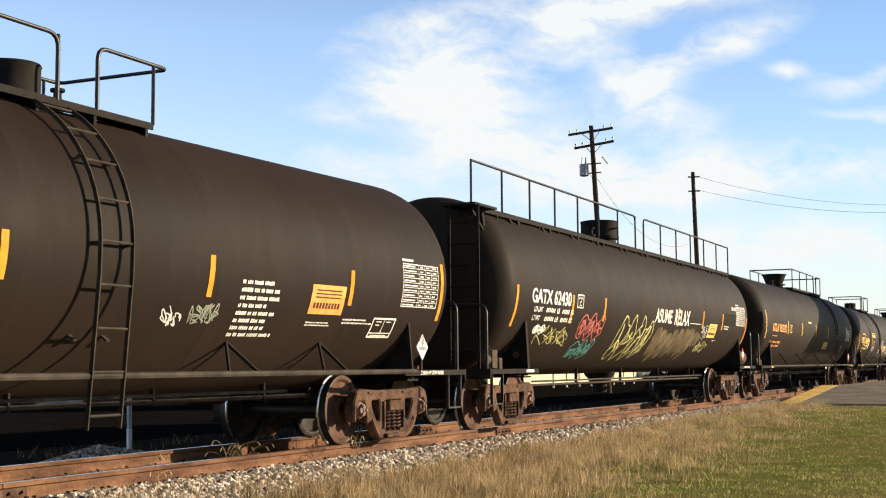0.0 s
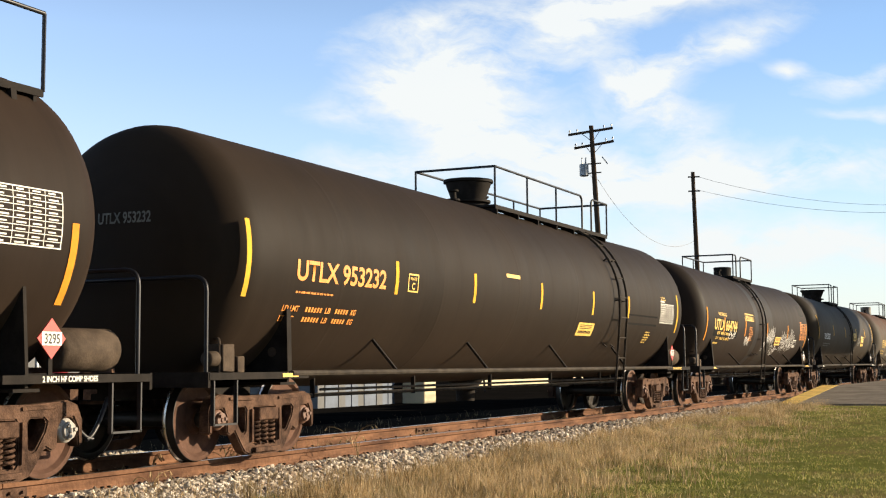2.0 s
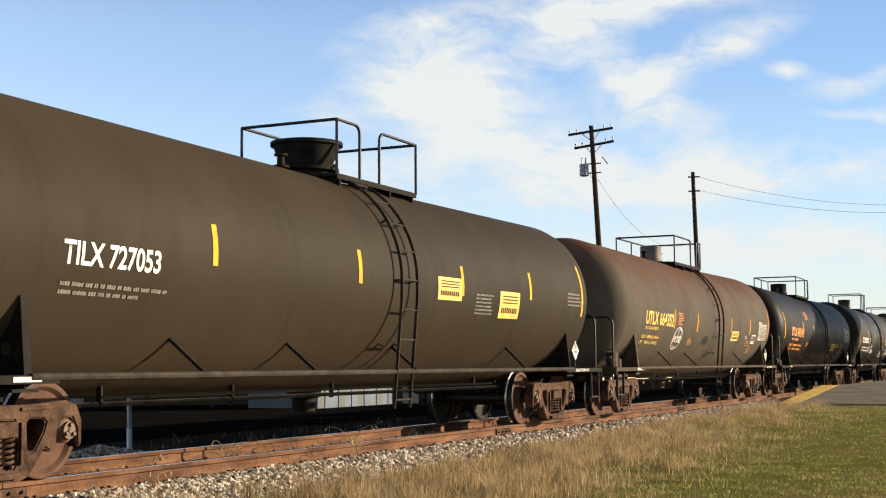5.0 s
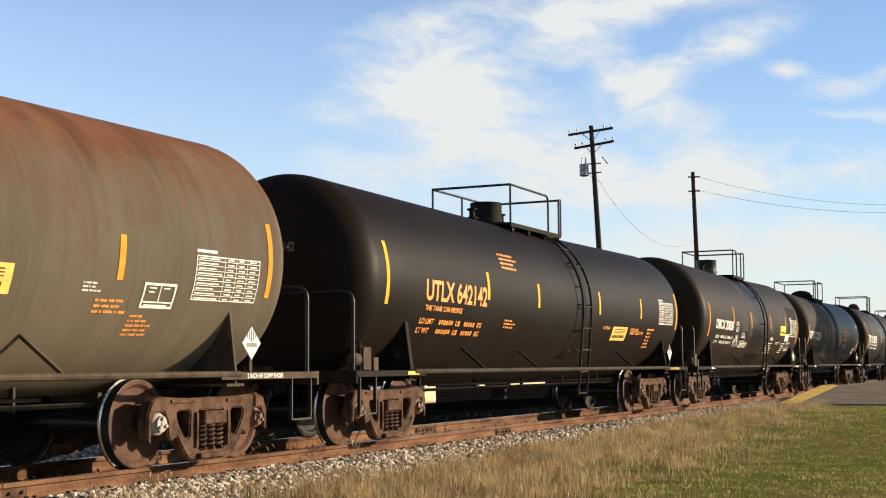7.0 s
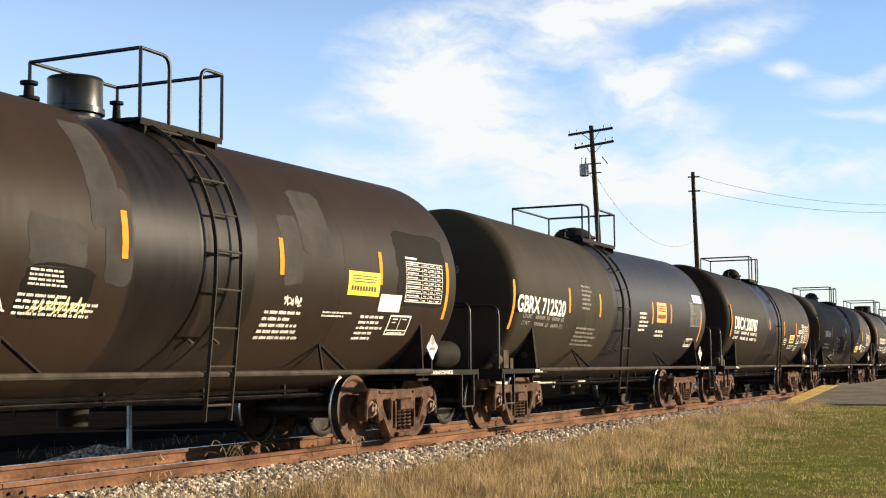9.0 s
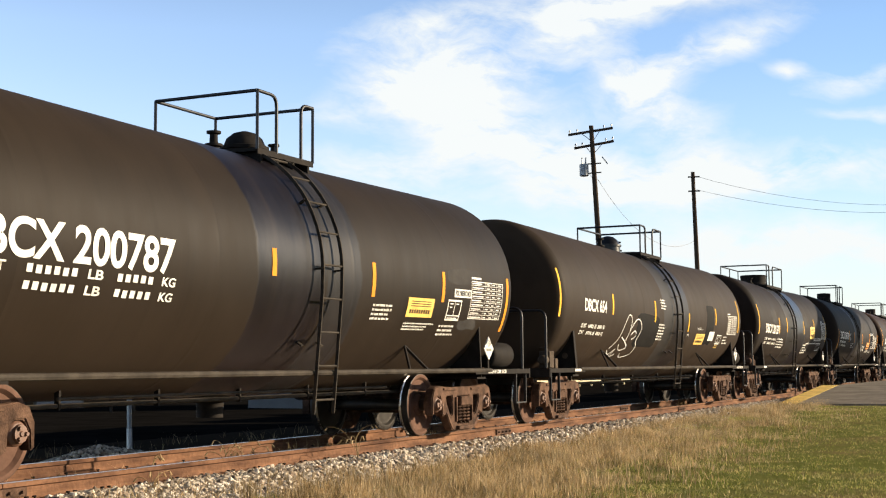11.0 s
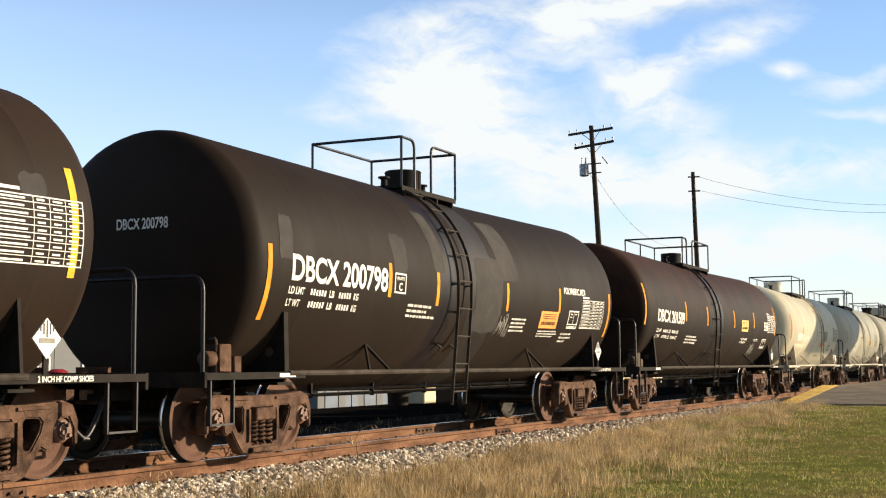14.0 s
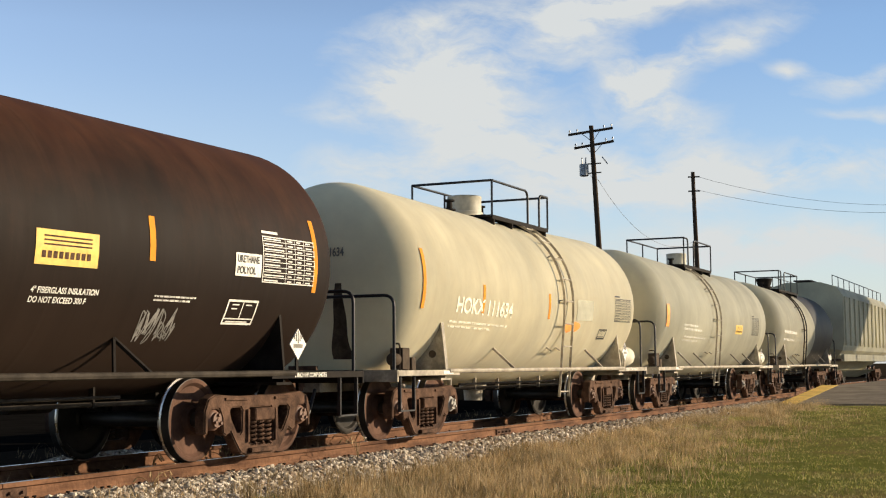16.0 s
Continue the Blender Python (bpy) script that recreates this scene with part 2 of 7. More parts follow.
def strap(bm, pts, w, h):
    """A flat bar bent along points that lie across the track, w along it and h thick."""
    pts = [Vector(p) for p in pts]
    rings = []
    for i, p in enumerate(pts):
        d = (pts[min(i + 1, len(pts) - 1)] - pts[max(i - 1, 0)]).normalized()
        side = Vector((0, 1, 0))
        out = d.cross(side)
        rings.append([bm.verts.new(p + side * a * w / 2 + out * b * h / 2) for a, b in ((1, 1), (1, -1), (-1, -1), (-1, 1))])
    for r0, r1 in zip(rings, rings[1:]):
        for k in range(4):
            bm.faces.new((r0[k], r0[(k + 1) % 4], r1[(k + 1) % 4], r1[k]))
    bm.faces.new(rings[0][::-1])
    bm.faces.new(rings[-1])


def tube(bm, pts, r, n=8, closed=False):
    pts = [Vector(p) for p in pts]
    rings = []
    ref = None
    for i, p in enumerate(pts):
        a = pts[i - 1] if i or closed else p
        b = pts[(i + 1) % len(pts)] if i < len(pts) - 1 or closed else p
        d = (b - a).normalized()
        if ref is None:
            ref = d.orthogonal().normalized()
        ref = (ref - d * ref.dot(d)).normalized()
        s = d.cross(ref)
        rings.append([bm.verts.new(p + (ref * math.cos(k * 2 * math.pi / n) + s * math.sin(k * 2 * math.pi / n)) * r) for k in range(n)])
    pairs = list(zip(rings, rings[1:])) + ([(rings[-1], rings[0])] if closed else [])
    for a, b in pairs:
        for k in range(n):
            bm.faces.new((a[k], a[(k + 1) % n], b[(k + 1) % n], b[k]))
    if not closed:
        bm.faces.new(rings[0][::-1])
        bm.faces.new(rings[-1])


def rounded(pts, r=0.12, n=5):
    """A path with its corners rounded."""
    pts = [Vector(p) for p in pts]
    out = [pts[0]]
    for a, b, c in zip(pts, pts[1:], pts[2:]):
        k = min(r, (a - b).length * 0.45, (c - b).length * 0.45)
        p, q = b + (a - b).normalized() * k, b + (c - b).normalized() * k
        for i in range(n + 1):
            t = i / n
            out.append(p * (1 - t) ** 2 + b * 2 * t * (1 - t) + q * t * t)
    out.append(pts[-1])
    return out


def lathe(bm, prof, n=32, axis="x", at=(0, 0, 0), caps=True):
    """Turns a profile of (along, radius) about an axis."""
    rings = []
    for u, r in prof:
        ring = []
        for k in range(n):
            a = k * 2 * math.pi / n
            c, s = r * math.cos(a), r * math.sin(a)
            p = {"x": (u, c, s), "y": (c, u, s), "z": (c, s, u)}[axis]
            ring.append(bm.verts.new(Vector(at) + Vector(p)))
        rings.append(ring)
    for a, b in zip(rings, rings[1:]):
        for k in range(n):
            bm.faces.new((a[k], a[(k + 1) % n], b[(k + 1) % n], b[k]))
    if caps:
        bm.faces.new(rings[0][::-1])
        bm.faces.new(rings[-1])


def prism(bm, outline, x0, x1):
    """A plate in the y-z plane, from x0 to x1."""
    a = [bm.verts.new((x0, y, z)) for y, z in outline]
    b = [bm.verts.new((x1, y, z)) for y, z in outline]
    bm.faces.new(a[::-1])
    bm.faces.new(b)
    for i in range(len(a)):
        j = (i + 1) % len(a)
        bm.faces.new((a[i], a[j], b[j], b[i]))


def mesh_of(bm, name, *mats, smooth=None):
    bmesh.ops.recalc_face_normals(bm, faces=bm.faces)
    me = bpy.data.meshes.new(name)
    bm.to_mesh(me)
    bm.free()
    for m in mats:
        me.materials.append(m)
    if smooth:
        me.polygons.foreach_set("use_smooth", [True] * len(me.polygons))
        me.set_sharp_from_angle(angle=radians(smooth))
    return me


def part(name, bm, material, parent, label="", smooth=None, at=None):
    """Links a bmesh, or a mesh already made, as one object under a thing or a part."""
    me = bm if isinstance(bm, bpy.types.Mesh) else mesh_of(bm, name, material, smooth=smooth)
    ob = new(name, me)
    ob.parent = parent
    if at:
        ob.matrix_basis = at
    return tagged(ob, label)


def thing(name, label, category, group="", kind="", at=None):
    ob = new(name)
    ob.empty_display_size = 0.2
    if at:
        ob.matrix_basis = at
    return tagged(ob, label, category, group, kind)


# ---- ground ----


def ground_z(x, y=0.0):
    """Height of the ground across the track; the lawn rises to the foot of the platform."""
    z = PROFILE[-1][1]
    for (x0, z0), (x1, z1) in zip(PROFILE, PROFILE[1:]):
        if x <= x1:
            z = z0 + (z1 - z0) * (x - x0) / (x1 - x0)
            break
    t = min(1.0, max(0.0, (y - 20) / 17)) * min(1.0, max(0.0, (x - 1.35) / 0.4))
    return z + (-0.17 - z) * t * t * (3 - 2 * t) if x < 20 else z


PROFILE = [(-3000, -0.5), (-9, -0.5), (-4.5, -0.42), (-2.4, -0.30), (-1.3, -0.21), (1.35, -0.20), (1.75, -0.27), (2.5, -0.38), (4.0, -0.44), (12, -0.48), (3000, -0.48)]


def earth_material():
    m = bpy.data.materials.new("earth_and_turf")
    m.use_nodes = True
    n = Nodes(m.node_tree)
    co = n.add("ShaderNodeTexCoord").outputs["Object"]
    split = n.add("ShaderNodeSeparateXYZ", (0, co))
    a = n.add("ShaderNodeTexNoise", (0, co), i_Scale=0.5, i_Detail=6.0)
    b = n.add("ShaderNodeTexNoise", (0, co), i_Scale=14.0, i_Detail=5.0, i_Roughness=0.7)
    green = n.mix(b.outputs[0], (0.060, 0.072, 0.018), (0.20, 0.205, 0.060))
    dry = n.mix(b.outputs[0], (0.12, 0.085, 0.04), (0.27, 0.20, 0.10))
    turf = n.mix(n.ramp(n.maths("ADD", a.outputs[0], n.maths("MULTIPLY", b.outputs[0], 0.3)), [(0.62, 0.0), (0.86, 1.0)]), green, dry)
    # Soil under and behind the track, the train's shade darkened into its colour.
    shaded_soil = n.mix(b.outputs[0], (0.014, 0.011, 0.008), (0.055, 0.043, 0.031))
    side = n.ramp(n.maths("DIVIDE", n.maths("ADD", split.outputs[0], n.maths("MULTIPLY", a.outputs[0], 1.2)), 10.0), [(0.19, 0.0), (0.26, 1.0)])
    col = n.mix(side, shaded_soil, turf)
    bp = n.add("ShaderNodeBump", ("Height", b.outputs[0]), i_Strength=0.6, i_Distance=0.05)
    p = n.add("ShaderNodeBsdfPrincipled", ("Base Color", col), ("Normal", bp.outputs[0]), i_Roughness=0.95)
    p.inputs["Specular IOR Level"].default_value = 0.0
    n.add("ShaderNodeOutputMaterial", (0, p.outputs[0]))
    return m


def build_ground():
    bm = bmesh.new()
    ys = [-3000, -60] + [y * 4 for y in range(-10, 60)] + [400, 1200, 4000]
    rows = [[bm.verts.new((x, y, ground_z(x, y))) for x, z in PROFILE] for y in ys]
    for r0, r1 in zip(rows, rows[1:]):
        for i in range(len(PROFILE) - 1):
            bm.faces.new((r0[i], r0[i + 1], r1[i + 1], r1[i]))
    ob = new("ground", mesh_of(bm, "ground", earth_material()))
    tagged(ob, "flat lawn of green and dry grass beside the track", "ground", kind="structure")


build_ground()


def build_rails():
    prof = [(-0.075, -0.185), (0.075, -0.185), (0.075, -0.172), (0.02, -0.158), (0.010, -0.13), (0.010, -0.055),
            (0.037, -0.042), (0.037, -0.006), (0.030, 0.0), (-0.030, 0.0), (-0.037, -0.006), (-0.037, -0.042),
            (-0.010, -0.055), (-0.010, -0.13), (-0.02, -0.158), (-0.075, -0.172)]
    joints = [-40, 9.05, 20.8, 32.5, 44.3, 56, 80, 150, 320]
    for side in (1, -1):
        rail = thing("rail", "rusty steel running rail with a polished head", "rail", "rails of the track", "structure",
                     at=pose(side * 0.7525, 0, 0))
        for y0, y1 in zip(joints, joints[1:]):
            bm = bmesh.new()
            a = [bm.verts.new((x, y0 + 0.006, z)) for x, z in prof]
            b = [bm.verts.new((x, y1 - 0.006, z)) for x, z in prof]
            bm.faces.new(a)
            bm.faces.new(b[::-1])
            for i in range(len(prof)):
                f = bm.faces.new((a[i], b[i], b[(i + 1) % len(prof)], a[(i + 1) % len(prof)]))
                f.material_index = 1 if i == 8 else 0
            me = mesh_of(bm, "rail_length", RAIL_RUST, TREAD)
            part("rail_length", me, None, rail)
            bm = bmesh.new()
            for k in (1, -1):
                box(bm, (k * 0.025, y1, -0.095), (0.02, 0.62, 0.085))
                for j in (-0.24, -0.08, 0.08, 0.24):
                    lathe(bm, [(0, 0.016), (0.03, 0.016)], 6, "x", (k * 0.035, y1 + j, -0.095))
            part("joint_bar", bm, RUSTY, rail)


build_rails()

# ---- trucks ----
WHEEL_R = 0.457


def truck_meshes():
    """The meshes that all the trucks share."""
    out = {}
    # wheelset
    bm = bmesh.new()
    for s in (1, -1):
        prof = [(-0.075, 0.12), (-0.05, 0.14), (-0.03, 0.37), (-0.068, 0.40), (-0.068, 0.462), (-0.055, 0.482), (-0.04, 0.478),
                (-0.03, 0.459), (0.065, 0.454), (0.068, 0.448), (0.068, 0.405), (0.03, 0.37), (0.02, 0.16), (0.075, 0.13), (0.075, 0.1)]
        k0 = len(bm.faces)
        lathe(bm, [(s * u, r) for u, r in prof], 40, "x", (s * 0.7525, 0, 0))
        bm.faces.ensure_lookup_table()
        for f in bm.faces[k0:]:
            c = f.calc_center_median()
            rad = math.hypot(c.y, c.z)
            f.material_index = 2 if abs(c.x) < 0.73 and rad < 0.448 else 0 if rad < 0.448 or len(f.verts) != 4 else 1 if rad > 0.465 else 2
    k0 = len(bm.faces)
    lathe(bm, [(-1.0, 0.085), (1.0, 0.085)], 16, "x")
    bm.faces.ensure_lookup_table()
    for f in bm.faces[k0:]:
        f.material_index = 2
    out["wheelset"] = mesh_of(bm, "wheelset", WHEEL_FACE, TREAD, SHADED_TREAD, smooth=35)
    # bearing cap, turns with the axle
    bm = bmesh.new()
    for s in (1,):
        lathe(bm, [(s * 0.92, 0.115), (s * 1.08, 0.115), (s * 1.10, 0.10), (s * 1.105, 0.085), (s * 1.135, 0.08), (s * 1.138, 0.03), (s * 1.15, 0.02)], 20, "x")
        for k in range(3):
            a = k * 2.094
            lathe(bm, [(s * 1.105, 0.022), (s * 1.16, 0.02)], 6, "x", (0, 0.055 * math.cos(a), 0.055 * math.sin(a)))
    out["cap"] = mesh_of(bm, "bearing_cap", CAP_WHITE, smooth=35)
    # side frame: one casting with two lightening holes and the spring window
    half_rim = [(0.0, 0.255), (0.40, 0.25), (0.74, 0.265), (0.88, 0.28), (1.02, 0.235), (1.09, 0.10), (1.09, -0.14), (1.03, -0.16), (1.02, 0.02), (0.96, 0.12),
                (0.82, 0.12), (0.76, 0.02), (0.75, -0.15), (0.68, -0.18), (0.60, -0.14), (0.50, -0.27), (0.40, -0.385), (0.28, -0.42), (0.0, -0.42)]
    rim = half_rim + [(-y, z) for y, z in reversed(half_rim[1:-1])]
    hole = [(0.37, 0.09), (0.40, 0.125), (0.57, 0.125), (0.61, 0.09), (0.58, 0.0), (0.47, -0.15), (0.42, -0.17), (0.385, -0.14)]
    window = [(-0.215, 0.12), (0.215, 0.12), (0.235, 0.09), (0.235, -0.27), (0.21, -0.30), (-0.21, -0.30), (-0.235, -0.27), (-0.235, 0.09)]
    bm = bmesh.new()
    edges = []
    for loop in (rim, hole, [(-y, z) for y, z in hole], window):
        vs = [bm.verts.new((-0.07, y, z)) for y, z in loop]
        edges += [bm.edges.new((vs[k], vs[(k + 1) % len(vs)])) for k in range(len(vs))]
    bmesh.ops.triangle_fill(bm, edges=edges, use_beauty=True, use_dissolve=False)
    moved = bmesh.ops.extrude_face_region(bm, geom=list(bm.faces))["geom"]
    bmesh.ops.translate(bm, verts=[g for g in moved if isinstance(g, bmesh.types.BMVert)], vec=(0.14, 0, 0))
    bmesh.ops.recalc_face_normals(bm, faces=bm.faces)
    bm.normal_update()
    bmesh.ops.bevel(bm, geom=[e for e in bm.edges if len(e.link_faces) == 2 and e.calc_face_angle() > 1.0], offset=0.014, segments=2, affect="EDGES")
    # spring seat, chord ribs and column guides
    box(bm, (0.05, 0, -0.36), (0.14, 0.50, 0.05))
    for s in (1, -1):
        bar(bm, (0.075, s * 0.72, 0.225), (0.075, s * 0.28, 0.215), 0.03, 0.03)
        bar(bm, (0.07, s * 0.285, 0.10), (0.07, s * 0.285, -0.27), 0.06, 0.035)
    out["side_frame"] = mesh_of(bm, "side_frame", RUSTY, smooth=30)
    # springs
    bm = bmesh.new()
    for y in (-0.15, 0.0, 0.15):
        pts = [(0.02 + 0.062 * math.cos(a), y + 0.062 * math.sin(a), -0.29 + 0.27 * k / 60) for k in range(61) for a in (k * 2 * math.pi * 5.5 / 60,)]
        tube(bm, pts, 0.015, 6)
    out["spring"] = mesh_of(bm, "spring", RUSTY, smooth=40)
    # bolster end between the columns
    bm = bmesh.new()
    box(bm, (0, 0, 0.04), (2.35, 0.40, 0.14))
    box(bm, (0, 0, 0.16), (1.7, 0.34, 0.12))
    for s in (1, -1):
        box(bm, (s * 1.14, 0, 0.045), (0.06, 0.30, 0.10))
        box(bm, (0, s * 0.42, -0.08), (1.6, 0.1, 0.12))
    bmesh.ops.bevel(bm, geom=list(bm.edges), offset=0.012, segments=1, affect="EDGES")
    out["truck"] = mesh_of(bm, "truck", RUSTY, smooth=30)
    return out


TRUCK = truck_meshes()
ROLLERS = []


def add_truck(car, y):
    t = part("truck", TRUCK["truck"], None, car, "rusty cast-steel truck with coil springs", at=pose(0, y, WHEEL_R))
    for s in (1, -1):
        part("side_frame", TRUCK["side_frame"], None, t, at=pose(s * 1.04, 0, 0, 0, 0, 0 if s > 0 else 180))
        part("spring", TRUCK["spring"], None, t, at=pose(s * 1.05, 0, 0, 0, 0, 0 if s > 0 else 180))
        w = part("wheelset", TRUCK["wheelset"], None, t, "rusty wheels with polished treads", at=pose(0, s * 0.889, 0))
        ROLLERS.append((w, s * 0.889, 0))
        for turn in (0, 180):
            c = part("bearing_cap", TRUCK["cap"], None, t, "grey roller-bearing cap", at=pose(0, s * 0.889, 0, 0, 0, turn))
            ROLLERS.append((c, s * 0.889, turn))


# ---- tank cars ----
CARS = []


class Tank:
    """Shape of one tank and the way things lie on its shell."""

    def __init__(self, length, radius, middle, bend=0.07, head=0.62, gap=0.72):
        self.length, self.radius, self.middle, self.bend, self.head = length, radius, middle, bend, head
        self.end = length / 2 - gap

    def drop(self, y):
        return -self.bend * max(0.0, 1 - abs(y) / self.end) if self.bend else 0.0

    def on(self, y, v, off=0.006, side=1):
        """The point at y, v metres round the shell from its widest line."""
        r = self.radius + off
        a = v / self.radius
        return Vector((side * r * math.cos(a), y, self.middle + self.drop(y) + r * math.sin(a)))


def tank_shell(tk, n=72):
    bm = bmesh.new()
    ends = []
    for i in range(11):
        a = i / 10 * math.pi / 2
        ends.append((tk.end - tk.head + tk.head * math.sin(a), max(0.02, tk.radius * math.cos(a) ** (0.62 if tk.head > 0.5 else 0.45))))
    body = [(-y, r) for y, r in reversed(ends)]
    k = 8
    for i in range(1, k):
        y = -(tk.end - tk.head) + 2 * (tk.end - tk.head) * i / k
        body.append((y, tk.radius))
    body += ends
    lathe(bm, body, n, "y")
    for v in bm.verts:
        v.co.z += tk.middle + tk.drop(v.co.y)
    return bm


def wrapped(tk, name, rects, material, car, label="", off=0.0065):
    """Flat oblongs (y, v, width, height, lean) laid on the shell; lean shears them."""
    bm = bmesh.new()
    for y, v, w, h, *lean in rects:
        k = max(1, int(h / 0.12))
        ln = lean[0] if lean else 0.0
        rows = [[bm.verts.new(tk.on(y + dy + ln * (j / k), v + h * j / k, off)) for dy in (0, w)] for j in range(k + 1)]
        for a, b in zip(rows, rows[1:]):
            bm.faces.new((a[0], a[1], b[1], b[0]))
    return part(name, bm, material, car, label)


def letters(text, h):
    """A flat mesh of stout letters h high, cut into bands."""
    cu = bpy.data.curves.new("letters", "FONT")
    cu.body, cu.size, cu.offset = text, h / 0.70, h * 0.035
    tmp = bpy.data.objects.new("letters", cu)
    scene.collection.objects.link(tmp)
    me = tmp.to_mesh()
    bm = bmesh.new()
    bm.from_mesh(me)
    tmp.to_mesh_clear()
    bpy.data.objects.remove(tmp)
    bpy.data.curves.remove(cu)
    k = 1
    while k * 0.1 < h:
        bmesh.ops.bisect_plane(bm, geom=list(bm.verts) + list(bm.edges) + list(bm.faces), plane_co=(0, k * 0.1, 0), plane_no=(0, 1, 0))
        k += 1
    return bm


def stencil(tk, name, text, y, v, h, material, car, label="", width=None, off=0.0060):
    """Lettering laid on the shell: left edge at y, foot at v, letters h high."""
    bm = letters(text, h)
    span = max(p.co.x for p in bm.verts)
    fit = width / span if width else 1.0
    for p in bm.verts:
        p.co = tk.on(y + p.co.x * fit, v + p.co.y, off)
    ob = part(name, bm, material, car, label)
    if name == "stencilling":
        ob["kind"] = "stuff"
    return ob


def tank_car(s0, s1, radius, middle, paint, label, style):
    length = s1 - s0
    tk = Tank(length, radius, middle, style.get("bend", 0.07), style.get("head", 0.62), style.get("gap", 0.74))
    car = thing("tank_car", label, "tank car", "cars of the train")
    CARS.append((car, (s0 + s1) / 2))
    part("tank", tank_shell(tk), paint, car, smooth=40)
    insets = style.get("insets", (2.1, 2.1))
    yt = length / 2 - 2.1
    add_truck(car, insets[0] - length / 2)
    add_truck(car, length / 2 - insets[1])
    fit_underframe(car, tk, yt, style)
    fit_top(car, tk, style)
    return car, tk


def fit_underframe(car, tk, yt, style):
    trim = style.get("trim", STEEL_DARK)
    for s in (1, -1):
        # running pipe along the side, with short struts to the shell
        bm = bmesh.new()
        tube(bm, [(s * 1.47, -yt, 0.955), (s * 1.47, yt, 0.955)], 0.035, 8)
        if style.get("side_pipe", True):
            part("side_pipe", bm, LADDER if trim is STEEL_DARK else trim, car, smooth=40)
        else:
            bm.free()
        for y in style.get("struts", (-0.52, -0.3, 0.3, 0.52)):
            y *= tk.length / 2
            foot = (s * 1.47, y + 0.17 * style.get("lean", 1), 0.95)
            head = tk.on(y - 0.10, -0.97 * tk.radius * 0.66, 0.0, s)
            bm = bmesh.new()
            bar(bm, foot, head, 0.035, 0.035, (0, 1, 0))
            if style.get("vee"):
                bar(bm, (s * 1.47, y - 0.42, 0.95), head, 0.028, 0.028, (0, 1, 0))
            part("strut", bm, trim, car)
    mid_yt = yt
    for e in (1, -1):
        yt = tk.length / 2 - style.get("insets", (2.1, 2.1))[0 if e < 0 else 1]
        y = e * yt
        # bolster web and stub sill
        bm = bmesh.new()
        web = [(-1.42, 0.86), (1.42, 0.86), (1.42, 1.0)] + [(tk.radius * 1.0 * math.cos(t), tk.middle + tk.radius * 1.0 * math.sin(t)) for t in [-0.42 - k * (math.pi - 0.84) / 16 for k in range(17)]] + [(-1.42, 1.0)]
        vs0 = [bm.verts.new((x, y - 0.02, z)) for x, z in web]
        vs1 = [bm.verts.new((x, y + 0.02, z)) for x, z in web]
        bm.faces.new(vs0)
        bm.faces.new(vs1[::-1])
        for i in range(len(web)):
            j = (i + 1) % len(web)
            bm.faces.new((vs0[i], vs0[j], vs1[j], vs1[i]))
        box(bm, (0, y, 0.84), (2.84, 0.32, 0.03))
        part("body_bolster", bm, trim, car)
        for s in (1, -1):
            if e > 0:
                continue
            bm = bmesh.new()
            head = (s * (tk.radius * math.cos(0.42) + 0.02), y, tk.middle - tk.radius * math.sin(0.42) + 0.02)
            bar(bm, (s * 1.435, y, 0.965), head, 0.02, 0.09, (1, 0, 0))
            part("bolster_flange", bm, trim, car)
            # Paler disc in place of a hole that shows light behind the web.
            bm = bmesh.new()
            lathe(bm, [(-0.034, 0.055), (0.034, 0.055)], 16, "y", (s * 1.22, y, 1.20))
            part("jacking_hole_disc", bm, GRIME, car, smooth=40)
        bm = bmesh.new()
        out = tk.length / 2 - 0.42
        box(bm, (0, e * (yt - 0.9 + out) / 2, 0.83), (0.62, out - yt + 0.9, 0.30))
        part("stub_sill", bm, trim, car)
        # end deck with its sides
        bm = bmesh.new()
        y0, y1 = yt - 0.35, tk.length / 2 - 0.48
        box(bm, (0, e * (y0 + y1) / 2, 0.955), (2.9, y1 - y0, 0.03))
        for s in (1, -1):
            box(bm, (s * 1.47, e * (y0 + y1) / 2, 0.935), (0.03, y1 - y0, 0.075))
        box(bm, (0, e * y1, 0.90), (2.96, 0.04, 0.16))
        part("end_deck", bm, style.get("deck", trim), car)
        # railing across the end
        bm = bmesh.new()
        yr = e * (tk.length / 2 - 0.56)
        tube(bm, rounded([(-1.38, yr, 0.95), (-1.38, yr, 1.98), (1.38, yr, 1.98), (1.38, yr, 0.95)], 0.16), 0.022, 8)
        part("end_rail", bm, style.get("pipe", BLACK_PIPE), car, smooth=50)
        for s in (1, -1):
            # sill step
            bm = bmesh.new()
            ya, yb = e * (tk.length / 2 - 0.60), e * (tk.length / 2 - 1.02)
            x = s * 1.44
            for p, q in (((x, ya, 0.92), (x, ya, 0.42)), ((x, yb, 0.92), (x, yb, 0.42)), ((x, ya, 0.43), (x, yb, 0.43))):
                bar(bm, p, q, 0.045, 0.02)
            part("sill_step", bm, style.get("pipe", BLACK_PIPE), car)
        # placard on its stand beside the bolster
        for s in (1, -1) if e > 0 else ():
            bm = bmesh.new()
            yp = e * (yt + 0.30)
            box(bm, (s * 1.40, yp, 1.08), (0.02, 0.05, 0.24))
            part("placard_stand", bm, trim, car)
            bm = bmesh.new()
            prism(bm, [(yp - 0.18, 1.29), (yp, 1.11), (yp + 0.18, 1.29), (yp, 1.47)], s * 1.405, s * 1.42)
            pl = part("placard", bm, style.get("placard") or PLACARD, car, "diamond hazard placard")
